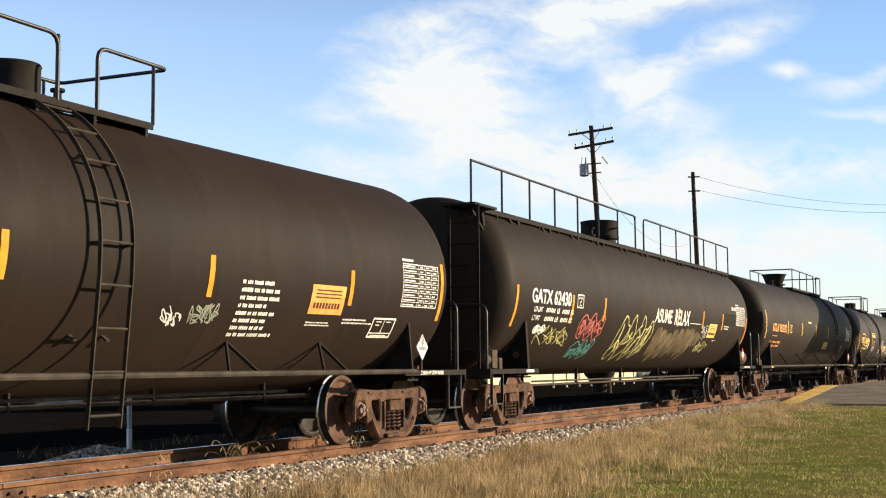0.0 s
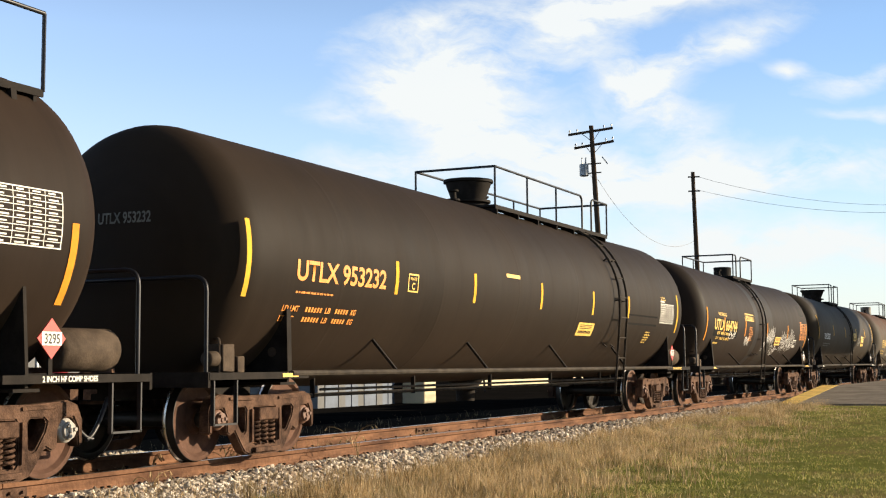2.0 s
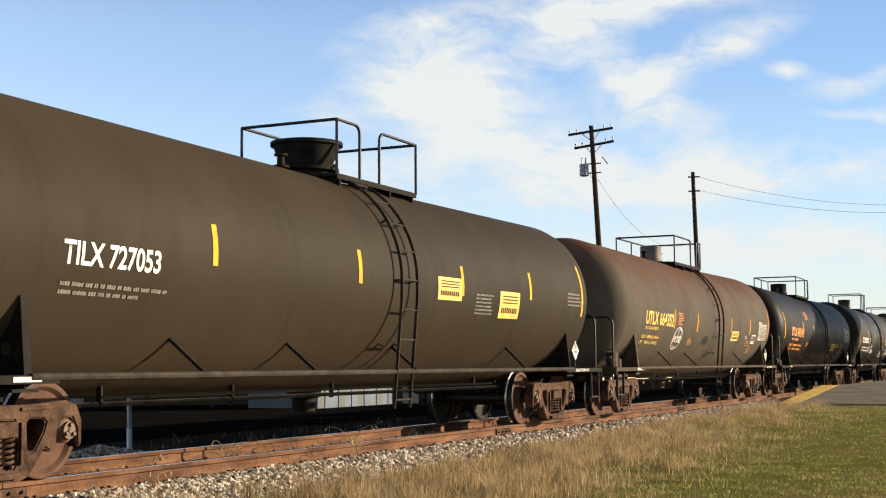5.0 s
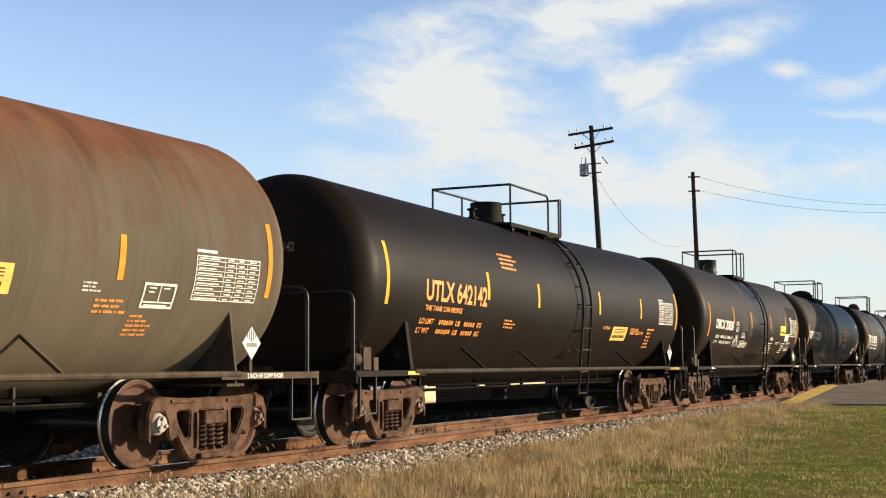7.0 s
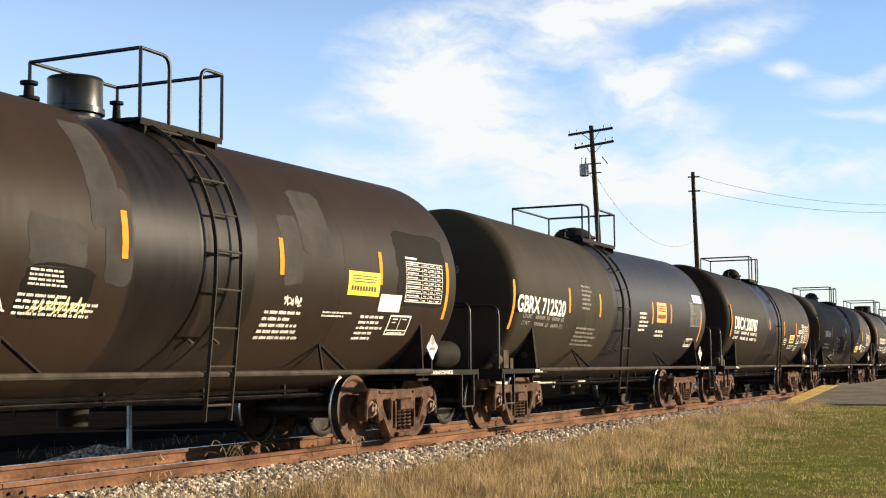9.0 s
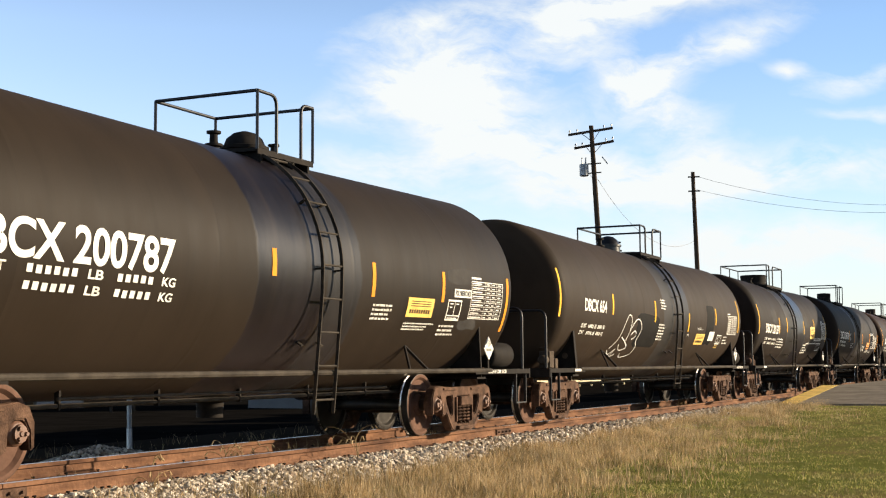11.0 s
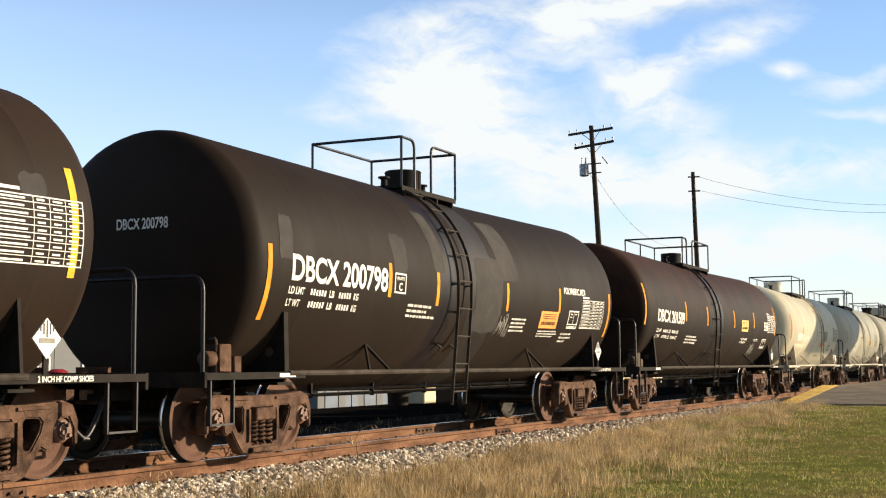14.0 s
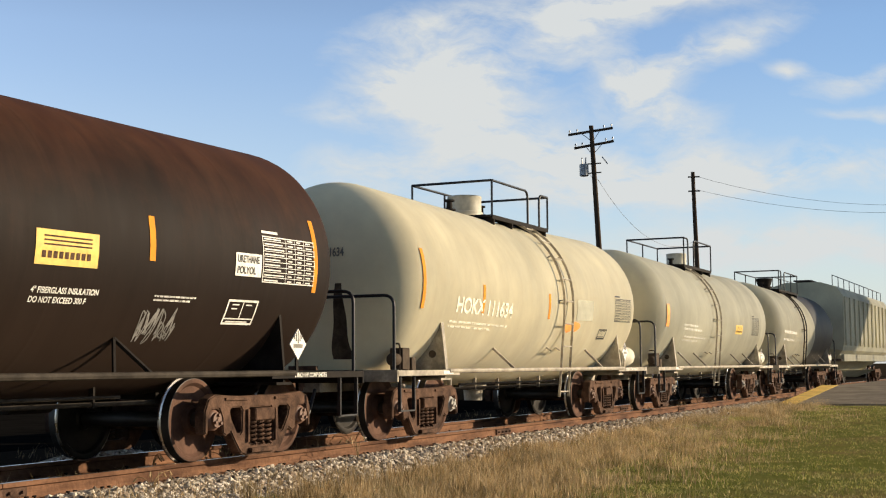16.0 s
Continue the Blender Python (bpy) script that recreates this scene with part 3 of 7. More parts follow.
            if style.get("placard"):
                bm = bmesh.new()
                box(bm, (s * 1.4215, yp, 1.29), (0.004, 0.25, 0.12))
                part("number_band", bm, PLACARD, pl, "white band")
                if s > 0:
                    bm = letters("3295", 0.085)
                    span = max(p.co.x for p in bm.verts)
                    for p in bm.verts:
                        p.co = (1.4245, yp - 0.10 + p.co.x * 0.20 / span, 1.248 + p.co.y)
                    part("print", bm, BLACK_INK, pl)
            else:
                for k in range(5):
                    bm = bmesh.new()
                    box(bm, (s * 1.4215, yp - 0.08 + k * 0.04, 1.375), (0.003, 0.016, 0.15 - 0.05 * abs(k - 2)))
                    part("print", bm, BLACK_INK, pl)
                bm = bmesh.new()
                box(bm, (s * 1.4215, yp, 1.27), (0.003, 0.20, 0.045))
                part("print", bm, FAINT_PAINT, pl)
        # notice on the sill: words at one end, a plain strip at the other
        ink = style.get("sill_ink", WHITE_PAINT)
        if e > 0:
            bm = letters("2 INCH HF COMP SHOES", 0.05)
            span = max(p.co.x for p in bm.verts)
            for p in bm.verts:
                p.co = (1.4885, yt + 0.12 + p.co.x * 0.72 / span, 0.911 + p.co.y)
            part("sill_notice", bm, ink, car, "small painted brake notice")
        else:
            bm = bmesh.new()
            box(bm, (1.488, -yt - 0.05, 0.936), (0.004, 0.34, 0.045))
            part("sill_notice", bm, ink, car, "small pale painted strip")
            # brake valve and its pipes on the deck
            bm = bmesh.new()
            yv = -(tk.length / 2 - 1.12)
            box(bm, (1.18, yv, 1.13), (0.20, 0.22, 0.30))
            box(bm, (1.20, yv + 0.24, 1.06), (0.16, 0.14, 0.18))
            lathe(bm, [(-0.10, 0.05), (-0.08, 0.085), (0.08, 0.085), (0.10, 0.05)], 12, "y", (1.20, yv - 0.22, 1.12))
            bmesh.ops.bevel(bm, geom=list(bm.edges), offset=0.010, segments=1, affect="EDGES")
            valve = part("brake_valve", bm, style.get("valve_paint", GRIME), car, "grimy cast brake valve", smooth=40)
            for dy, top in ((-0.12, 1.34), (0.14, 1.26)):
                bm = bmesh.new()
                tube(bm, rounded([(1.24, yv + dy, 0.97), (1.24, yv + dy, top), (1.0, yv + dy + 0.2, top)], 0.07), 0.014, 6)
                part("valve_pipe", bm, GRIME, valve, smooth=50)
        # coupler
        bm = bmesh.new()
        yc = tk.length / 2
        box(bm, (0, e * (yc - 0.34), 0.84), (0.15, 0.5, 0.17))
        box(bm, (0.06, e * (yc - 0.06), 0.84), (0.30, 0.20, 0.28))
        box(bm, (-0.14, e * (yc + 0.03), 0.84), (0.10, 0.22, 0.26))
        box(bm, (0, e * (yc - 0.50), 0.84), (0.44, 0.05, 0.40))
        part("coupler", bm, RUSTY, car)
        # air hose
        bm = bmesh.new()
        hose = [(0.28 + 0.05 * k / 8, e * (yc - 0.35 + 0.4 * k / 8), 0.72 - 0.42 * math.sin(math.pi * 0.5 * k / 8)) for k in range(9)]
        tube(bm, hose, 0.025, 8)
        part("air_hose", bm, BLACK_PIPE, car, smooth=50)
    yt = mid_yt
    # brake gear hanging below
    bm = bmesh.new()
    tube(bm, [(0.55, -yt + 1.1, 0.66), (0.55, yt - 1.1, 0.66)], 0.025, 8)
    tube(bm, [(0.9, -yt + 1.6, 0.74), (0.9, yt - 2.4, 0.74)], 0.018, 6)
    part("brake_pipe", bm, LADDER, car, smooth=50)
    bm = bmesh.new()
    lathe(bm, [(-0.36, 0.05), (-0.34, 0.14), (0.30, 0.14), (0.34, 0.05)], 16, "y", (-0.3, yt - 2.4, 0.70))
    tube(bm, [(-0.3, yt - 2.0, 0.70), (-0.3, yt - 1.1, 0.66)], 0.03, 8)
    part("brake_cylinder", bm, STEEL_DARK, car, smooth=40)
    for k in range(5):
        y = -yt + 2.0 + k * (2 * yt - 4.4) / 4
        bm = bmesh.new()
        bar(bm, (0.55, y, 0.98), (0.55, y, 0.62), 0.06, 0.03)
        part("pipe_hanger", bm, trim, car)
    bm = bmesh.new()
    lathe(bm, [(0.42, 0.16), (0.60, 0.17), (0.62, 0.24), (0.70, 0.24), (0.80, 0.34), (0.95, 0.36)], 20, "z", (0, style.get("outlet", 0.0), 0))
    part("bottom_outlet", bm, trim, car, smooth=40)
    if style.get("reservoir", "reservoir_paint" in style):
        e = style.get("reservoir_end", 1)
        bm = bmesh.new()
        yc = e * (tk.length / 2 - 1.05)
        lathe(bm, [(-0.44, 0.06), (-0.41, 0.17), (-0.36, 0.205), (0.36, 0.205), (0.41, 0.17), (0.44, 0.06)], 20, "y", (1.08, yc, 1.20))
        part("air_reservoir", bm, style.get("reservoir_paint", GRIME), car, "grey steel air reservoir", smooth=40)


def fit_top(car, tk, style):
    """Walkway, rails, dome and ladder in the middle of the car."""
    pipe = style.get("pipe", BLACK_PIPE)
    dome_y, ladder_y = style.get("dome", -0.7), style.get("ladder", 0.1)
    y0, y1 = style.get("deck_span", (-1.9, 1.5))
    gate_at = style.get("gate")
    if ladder_y is not None:
        y0, y1 = min(y0, ladder_y - 0.35), max(y1, ladder_y + 0.76)
        gate_at = (ladder_y + 0.08, ladder_y + 0.66)
    crown = tk.middle + tk.radius + tk.drop(dome_y)
    zd = crown - 0.05 - style.get("deck_drop", 0.0)
    # dome
    bm = bmesh.new()
    r = style.get("dome_r", 0.29)
    h = style.get("dome_h", 0.42)
    if style.get("dome_kind", "drum") == "drum":
        lathe(bm, [(-0.14, r * 0.92), (0.02, r * 0.92), (0.03, r * 1.08), (0.09, r * 1.08), (0.10, r), (h - 0.04, r), (h - 0.02, r * 1.03), (h, r * 0.98), (h + 0.015, r * 0.5)], 28, "z", (0, dome_y, crown))
    elif style["dome_kind"] == "cone":
        lathe(bm, [(-0.14, r * 0.75), (0.08, r * 0.75), (0.09, r * 0.95), (0.13, r * 0.95), (0.14, r * 0.72), (h - 0.06, r * 0.98), (h - 0.05, r * 1.06), (h, r * 1.06), (h + 0.01, r * 0.5)], 28, "z", (0, dome_y, crown))
    else:
        lathe(bm, [(-0.14, r), (0.10, r), (0.11, r * 1.1), (0.15, r * 1.1), (0.16, r * 0.95), (0.26, r * 0.8), (0.33, r * 0.5), (0.36, r * 0.15)], 24, "z", (0, dome_y, crown))
    part("dome", bm, style.get("dome_paint", STEEL_DARK), car, style.get("dome_label", ""), smooth=40)
    # valves beside it
    for dy, hh, rr in style.get("valves", ((-0.75, 0.20, 0.07), (0.62, 0.24, 0.06))):
        bm = bmesh.new()
        lathe(bm, [(-0.12, rr), (0.04, rr), (0.05, rr * 1.6), (0.08, rr * 1.6), (0.09, rr * 0.8), (hh, rr * 0.7), (hh + 0.01, rr * 1.3), (hh + 0.04, rr * 1.3)], 14, "z", (0.05, dome_y + dy, crown))
        part("valve", bm, STEEL_DARK, car, smooth=40)
    # walkway boards on both sides and rails round them
    xd, xw = style.get("deck_x", 0.62), 0.28
    sides = (1,) if style.get("near_only") else (1, -1)
    for s in sides:
        bm = bmesh.new()
        box(bm, (s * xd, (y0 + y1) / 2, zd), (xw, y1 - y0, 0.04))
        box(bm, (s * (xd + xw / 2), (y0 + y1) / 2, zd - 0.02), (0.02, y1 - y0, 0.07))
        k = max(3, int((y1 - y0) / 1.0))
        for i in range(k + 1):
            y = y0 + 0.1 + (y1 - y0 - 0.2) * i / k
            box(bm, (s * xd, y, zd - 0.08), (xw, 0.04, 0.14))
        part("walkway", bm, style.get("walk_paint", STEEL_DARK), car)
    for y in (y0 + 0.15, y1 - 0.15) if len(sides) == 2 else ():
        bm = bmesh.new()
        box(bm, (0, y, zd + 0.01), (2 * xd, 0.26, 0.04))
        part("walkway", bm, style.get("walk_paint", STEEL_DARK), car)
    zr = zd + style.get("rail_h", 0.92)
    xr = xd + xw / 2
    for s in sides:
        gap = gate_at if s > 0 else None
        runs = [(y0, y1)] if not gap else [(y0, gap[0]), (gap[1], y1)]
        for a, b in runs:
            bm = bmesh.new()
            pts = [(s * xr, a, zr), (s * xr, b, zr)]
            if gap and b == gap[0]:
                pts = [(s * xr, a, zr), (s * xr, b, zr), (s * xr, b, zd)]
            if gap and a == gap[1]:
                pts = [(s * xr, a, zd), (s * xr, a, zr), (s * xr, b, zr)]
            tube(bm, rounded(pts, 0.14), 0.022, 8)
            k = max(1, round((b - a) / style.get("post_step", 1.5)))
            for i in range(k + 1):
                y = a + (b - a) * i / k
                if gap and y in gap:
                    continue
                tube(bm, [(s * xr, y, zd), (s * xr, y, zr)], 0.02, 6)
            part("top_rail", bm, pipe, car, smooth=50)
    for y, e in ((y0, -1), (y1, 1)) if len(sides) == 2 else ():
        bm = bmesh.new()
        tube(bm, rounded([(-xr, y, zr), (-xr, y + e * style.get("bow", 0.0), zr), (xr, y + e * style.get("bow", 0.0), zr), (xr, y, zr)] if style.get("bow") else [(-xr, y, zr), (xr, y, zr)], 0.15), 0.022, 8)
        part("top_rail", bm, pipe, car, smooth=50)
    if style.get("full"):
        for k in range(12):
            # brackets that carry the long walkway
            y = y0 + 0.4 + (y1 - y0 - 0.8) * k / 11
            for s in sides:
                bm = bmesh.new()
                bar(bm, (s * xr, y, zd - 0.05), (s * (xr + 0.05), y, zd - 0.42), 0.05, 0.07)
                bar(bm, (s * (xr + 0.05), y, zd - 0.40), (s * (xr + 0.01), y - 0.42, zd - 0.06), 0.04, 0.04)
                part("walkway_bracket", bm, STEEL_DARK, car)
    if style.get("end_ladder"):
        for s in (1, -1):
            bm = bmesh.new()
            ye = -(tk.length / 2 - 0.66)
            top = zd if style.get("full") else 2.2
            for dx in (0.25, 0.75):
                bar(bm, (s * (0.45 + dx), ye, 0.95), (s * (0.45 + dx), ye, top), 0.05, 0.02)
            for k in range(int((top - 1.2) / 0.34)):
                tube(bm, [(s * 0.70, ye, 1.25 + k * 0.34), (s * 1.20, ye, 1.25 + k * 0.34)], 0.013, 6)
            if style.get("full"):
                box(bm, (s * 0.9, ye + 0.35, top), (0.6, 0.9, 0.04))
            part("end_ladder", bm, STEEL_DARK, car)
    # ladder down the near and far side
    if ladder_y is None:
        return
    w = style.get("ladder_w", 0.46)
    paint = style.get("ladder_paint", LADDER)
    for s in (1, -1):
        path = [tk.on(0, tk.radius * a, 0.09, s) for a in [1.12 - 0.1 * k for k in range(12)]]
        path = [Vector((p.x, 0, p.z)) for p in path]
        foot = (1.9, 1.4, 0.95, 0.47) if path[-1].z > 1.95 else (1.4, 0.95, 0.47)
        path += [Vector((s * (tk.radius + 0.085 - 0.085 * (1.9 - z)), 0, z)) for z in foot]
        # one stringer carries the rest
        bm = bmesh.new()
        strap(bm, [p + Vector((0, ladder_y - w / 2, 0)) for p in path], 0.016, 0.042)
        ladder = part("ladder", bm, paint, car, "steel ladder over the shell")
        bm = bmesh.new()
        strap(bm, [p + Vector((0, ladder_y + w / 2, 0)) for p in path], 0.016, 0.042)
        part("stringer", bm, paint, ladder)
        length, nxt = 0.0, 0.15
        for p, q in zip(path, path[1:]):
            seg = (q - p).length
            while nxt < length + seg:
                c = p + (q - p) * ((nxt - length) / seg)
                bm = bmesh.new()
                tube(bm, [c + Vector((0, ladder_y - w / 2, 0)), c + Vector((0, ladder_y + w / 2, 0))], 0.014, 6)
                part("rung", bm, paint, ladder)
                nxt += 0.40
            length += seg
        # stays from the shell
        for a in (0.55, 0.0, -0.6):
            for dy in (-w / 2, w / 2):
                bm = bmesh.new()
                bar(bm, tk.on(ladder_y + dy, tk.radius * a, -0.02, s), tk.on(ladder_y + dy, tk.radius * a, 0.09, s), 0.05, 0.02, (0, 1, 0))
                part("stay", bm, paint, ladder)


def stripes(car, tk, places, mat, height=0.62, width=0.09):
    for y, v, *h in places:
        hh = h[0] if h else height
        wrapped(tk, "reflective_stripe", [(y - width / 2, v - hh / 2, width, hh)], mat, car, "faded reflective stripe")


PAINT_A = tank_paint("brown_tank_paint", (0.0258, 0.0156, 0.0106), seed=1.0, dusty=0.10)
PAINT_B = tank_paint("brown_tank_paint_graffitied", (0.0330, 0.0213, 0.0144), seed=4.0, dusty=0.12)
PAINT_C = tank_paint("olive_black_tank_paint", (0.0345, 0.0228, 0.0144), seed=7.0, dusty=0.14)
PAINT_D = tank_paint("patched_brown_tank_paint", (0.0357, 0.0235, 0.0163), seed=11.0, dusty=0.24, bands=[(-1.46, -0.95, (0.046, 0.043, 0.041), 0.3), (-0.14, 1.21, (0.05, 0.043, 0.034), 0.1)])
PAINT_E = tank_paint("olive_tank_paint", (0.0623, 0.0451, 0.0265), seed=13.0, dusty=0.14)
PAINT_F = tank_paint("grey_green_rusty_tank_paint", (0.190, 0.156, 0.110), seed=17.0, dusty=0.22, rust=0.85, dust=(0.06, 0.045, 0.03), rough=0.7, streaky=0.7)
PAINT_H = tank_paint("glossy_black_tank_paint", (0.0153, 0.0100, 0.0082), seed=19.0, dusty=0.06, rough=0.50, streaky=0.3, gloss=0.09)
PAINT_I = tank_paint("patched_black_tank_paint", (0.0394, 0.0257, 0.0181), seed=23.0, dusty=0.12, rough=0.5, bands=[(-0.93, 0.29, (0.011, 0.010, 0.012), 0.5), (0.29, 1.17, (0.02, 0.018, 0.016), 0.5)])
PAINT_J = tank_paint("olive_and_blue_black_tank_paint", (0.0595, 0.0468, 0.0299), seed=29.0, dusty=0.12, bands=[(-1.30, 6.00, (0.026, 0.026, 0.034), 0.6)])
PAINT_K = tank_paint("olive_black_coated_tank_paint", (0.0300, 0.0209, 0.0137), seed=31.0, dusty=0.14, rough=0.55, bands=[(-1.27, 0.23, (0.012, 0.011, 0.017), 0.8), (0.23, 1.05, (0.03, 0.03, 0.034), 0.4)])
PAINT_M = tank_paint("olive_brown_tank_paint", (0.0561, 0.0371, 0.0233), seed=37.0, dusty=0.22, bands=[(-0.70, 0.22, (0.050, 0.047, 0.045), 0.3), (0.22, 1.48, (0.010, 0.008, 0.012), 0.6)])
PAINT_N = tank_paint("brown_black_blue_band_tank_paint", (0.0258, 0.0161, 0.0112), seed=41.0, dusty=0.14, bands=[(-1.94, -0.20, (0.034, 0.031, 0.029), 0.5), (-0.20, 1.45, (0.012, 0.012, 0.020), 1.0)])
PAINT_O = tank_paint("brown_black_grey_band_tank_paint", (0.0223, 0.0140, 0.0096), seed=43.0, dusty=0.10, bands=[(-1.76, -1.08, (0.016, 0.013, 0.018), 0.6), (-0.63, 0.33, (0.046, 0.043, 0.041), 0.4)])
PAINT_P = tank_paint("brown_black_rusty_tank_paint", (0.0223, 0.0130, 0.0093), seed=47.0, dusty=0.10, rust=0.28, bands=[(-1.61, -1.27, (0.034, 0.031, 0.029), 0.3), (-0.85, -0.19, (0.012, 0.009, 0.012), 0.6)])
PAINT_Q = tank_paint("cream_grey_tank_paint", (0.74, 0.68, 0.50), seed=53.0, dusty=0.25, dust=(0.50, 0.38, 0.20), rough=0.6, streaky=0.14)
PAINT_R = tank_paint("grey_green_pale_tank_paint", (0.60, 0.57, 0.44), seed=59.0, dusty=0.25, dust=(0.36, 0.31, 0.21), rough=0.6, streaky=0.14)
# The band makes the +y end of this car dark.
PAINT_S = tank_paint("pale_tank_paint_with_dark_end", (0.56, 0.53, 0.40), seed=67.0, dusty=0.25, dust=(0.36, 0.31, 0.21), bands=[(1.0, 8.2, (0.018, 0.013, 0.017), 0.3)], rough=0.6, streaky=0.14)
GREY_DOME = surface("grey_dome_paint", (0.16, 0.15, 0.125), 0.6, 0.0, 5, 0.25)
CREAM = surface("cream_paint", (0.50, 0.47, 0.38), 0.55, 0.0, 5, 0.2)
PALE_TRIM = surface("pale_dirty_trim", (0.34, 0.30, 0.235), 0.65, 0.0, 4, 0.45)
GLOSS_BLACK = surface("gloss_black_paint", (0.012, 0.012, 0.013), 0.3, 0.0, 4, 0.2)
DARK_PATCH = surface("fresh_dark_paint", (0.009, 0.008, 0.007), 0.75, 0.0, 2, 0.3)
PALE_PATCH = surface("grey_touch_up_paint", (0.044, 0.041, 0.039), 0.75, 0.0, 2, 0.3)
FADED_PATCH = surface("faded_grey_green_paint", (0.40, 0.39, 0.31), 0.75, 0.0, 3, 0.2)
PALE_MARK = surface("worn_pale_stencil", (0.80, 0.77, 0.64), 0.75, 0.0, 9, 0.2)
FAINT_PAINT = surface("faint_stencil", (0.20, 0.19, 0.16), 0.7, 0.0, 9, 0.3)
BLACK_INK = surface("black_ink", (0.02, 0.02, 0.02), 0.6, 0.0, 9, 0.3)
BRIGHT_YELLOW = surface("bright_yellow_sign", (0.85, 0.66, 0.02), 0.5, 0.0, 9, 0.1)
WHITE_SPRAY = surface("white_spray", (0.62, 0.60, 0.56), 0.7, 0.0, 7, 0.3)
GREY_SPRAY = surface("grey_spray", (0.20, 0.19, 0.175), 0.7, 0.0, 7, 0.3)
GREEN_SPRAY = surface("grey_green_spray", (0.23, 0.25, 0.19), 0.7, 0.0, 7, 0.3)
YELLOW_SPRAY = surface("pale_yellow_spray", (0.55, 0.52, 0.20), 0.7, 0.0, 7, 0.3)
TAN_SPRAY = surface("tan_spray", (0.115, 0.088, 0.052), 0.75, 0.0, 2.5, 0.45)
PINK_SPRAY = surface("pink_spray", (0.42, 0.10, 0.08), 0.7, 0.0, 7, 0.3)
TEAL_SPRAY = surface("teal_spray", (0.07, 0.26, 0.24), 0.7, 0.0, 7, 0.3)
BLACK_SPRAY = surface("black_spray", (0.015, 0.014, 0.012), 0.6, 0.0, 7, 0.3)
STAIN = surface("brown_stain", (0.085, 0.062, 0.044), 0.8, 0.0, 5, 0.5)
PLACARD = surface("placard_white", (0.72, 0.70, 0.66), 0.5, 0.0, 8, 0.12)
PLACARD_RED = surface("placard_red", (0.55, 0.05, 0.04), 0.5, 0.0, 8, 0.12)


def head_mark(tk, car, text, mat, left=-0.22):
    """The car's mark again on the end that faces along the track."""
    bm = letters(text, 0.17)
    span = max(p.co.x for p in bm.verts)
    for p in bm.verts:
        x, z = p.co.x * 0.72 / span + left, p.co.y * 0.7 + 0.33
        c = min(1.0, (math.hypot(x, z) / tk.radius) ** (1 / (0.62 if tk.head > 0.5 else 0.45)))
        y = -(tk.end - tk.head + tk.head * math.sqrt(1 - c * c)) - 0.012
        p.co = (x, y, tk.middle + tk.drop(y) + z)
    part("end_mark", bm, mat, car, "faint painted mark")


def lines(tk, car, y, v, w, h, n, mat, seed):
    """Lines of small unreadable stencilling, as rows of bars."""
    rng = random.Random(seed)
    step = h / n
    rects = []
    for k in range(n):
        x = 0.0
        end = w * rng.uniform(0.6, 1.0)
        while x < end - 0.03:
            for _ in range(rng.randint(2, 6)):
                if x > end:
                    break
                wide = step * rng.uniform(0.22, 0.40)
                rects.append((y + x, v + h - (k + 0.78) * step, wide, step * rng.uniform(0.42, 0.52)))
                x += wide + step * 0.09
            x += step * 0.32
    wrapped(tk, "stencilling", rects, mat, car, "small stencilled lines")["kind"] = "stuff"


def panel(tk, car, y, v, w, h, mat):
    """A bright notice with faint lines of print."""
    p = wrapped(tk, "notice_panel", [(y, v, w, h)], mat, car, "bright notice panel", off=0.0070)
    rects = [(y + w * 0.12, v + h * f, w * 0.76, h * 0.045) for f in (0.56, 0.68, 0.80)]
    k = 9
    rects += [(y + w * (0.10 + 0.8 * i / k), v + h * 0.20, w * 0.8 / k * 0.66, h * 0.20) for i in range(k)]
    wrapped(tk, "print", rects, BLACK_INK if mat is BRIGHT_YELLOW else RUSTY, p, off=0.0095)


def table(tk, car, y, v, w, h, mat):
    """A ruled table of test dates."""
    b = 0.012
    rects = [(y, v, w, b), (y, v + h - b, w, b), (y, v, b, h), (y + w - b, v, b, h)]
    rows = 9
    rng = random.Random(int(y * 100))
    for k in range(1, rows + 1):
        if k < rows:
            rects.append((y, v + h * k / rows, w, b * 0.6))
        for c0, c1 in ((0.03, 0.40), (0.47, 0.58), (0.65, 0.76), (0.83, 0.95)):
            c1 -= rng.uniform(0.0, 0.3) * (c1 - c0)
            rects.append((y + w * c0, v + h * (k - 0.66) / rows, w * (c1 - c0), h / rows * 0.26))
    for c in (0.43, 0.61, 0.79):
        rects.append((y + w * c, v, b * 0.6, h))
    rects.append((y, v + h + 0.03, w * 0.3, 0.03))
    wrapped(tk, "test_table", rects, mat, car, "stencilled table of test dates", off=0.0070)


def plate(tk, car, y, v, w, h, mat):
    """A small outlined box with a mark in it."""
    b = min(0.025, w * 0.12)
    rects = [(y, v, w, b), (y, v + h - b, w, b), (y, v, b, h), (y + w - b, v, b, h)]
    rects += [(y + b, v + h * 0.22, w - 2 * b, b * 0.6), (y + w * 0.5, v + h * 0.24, b * 0.6, h * 0.68), (y + w * 0.16, v + h * 0.78, w * 0.22, h * 0.05),
              (y + w * 0.16, v + h * 0.62, w * 0.18, h * 0.05), (y + w * 0.6, v + h * 0.78, w * 0.2, h * 0.05), (y + w * 0.12, v + h * 0.10, w * 0.7, h * 0.05)]
    wrapped(tk, "outlined_box", rects, mat, car, "outlined stencil box", off=0.0070)


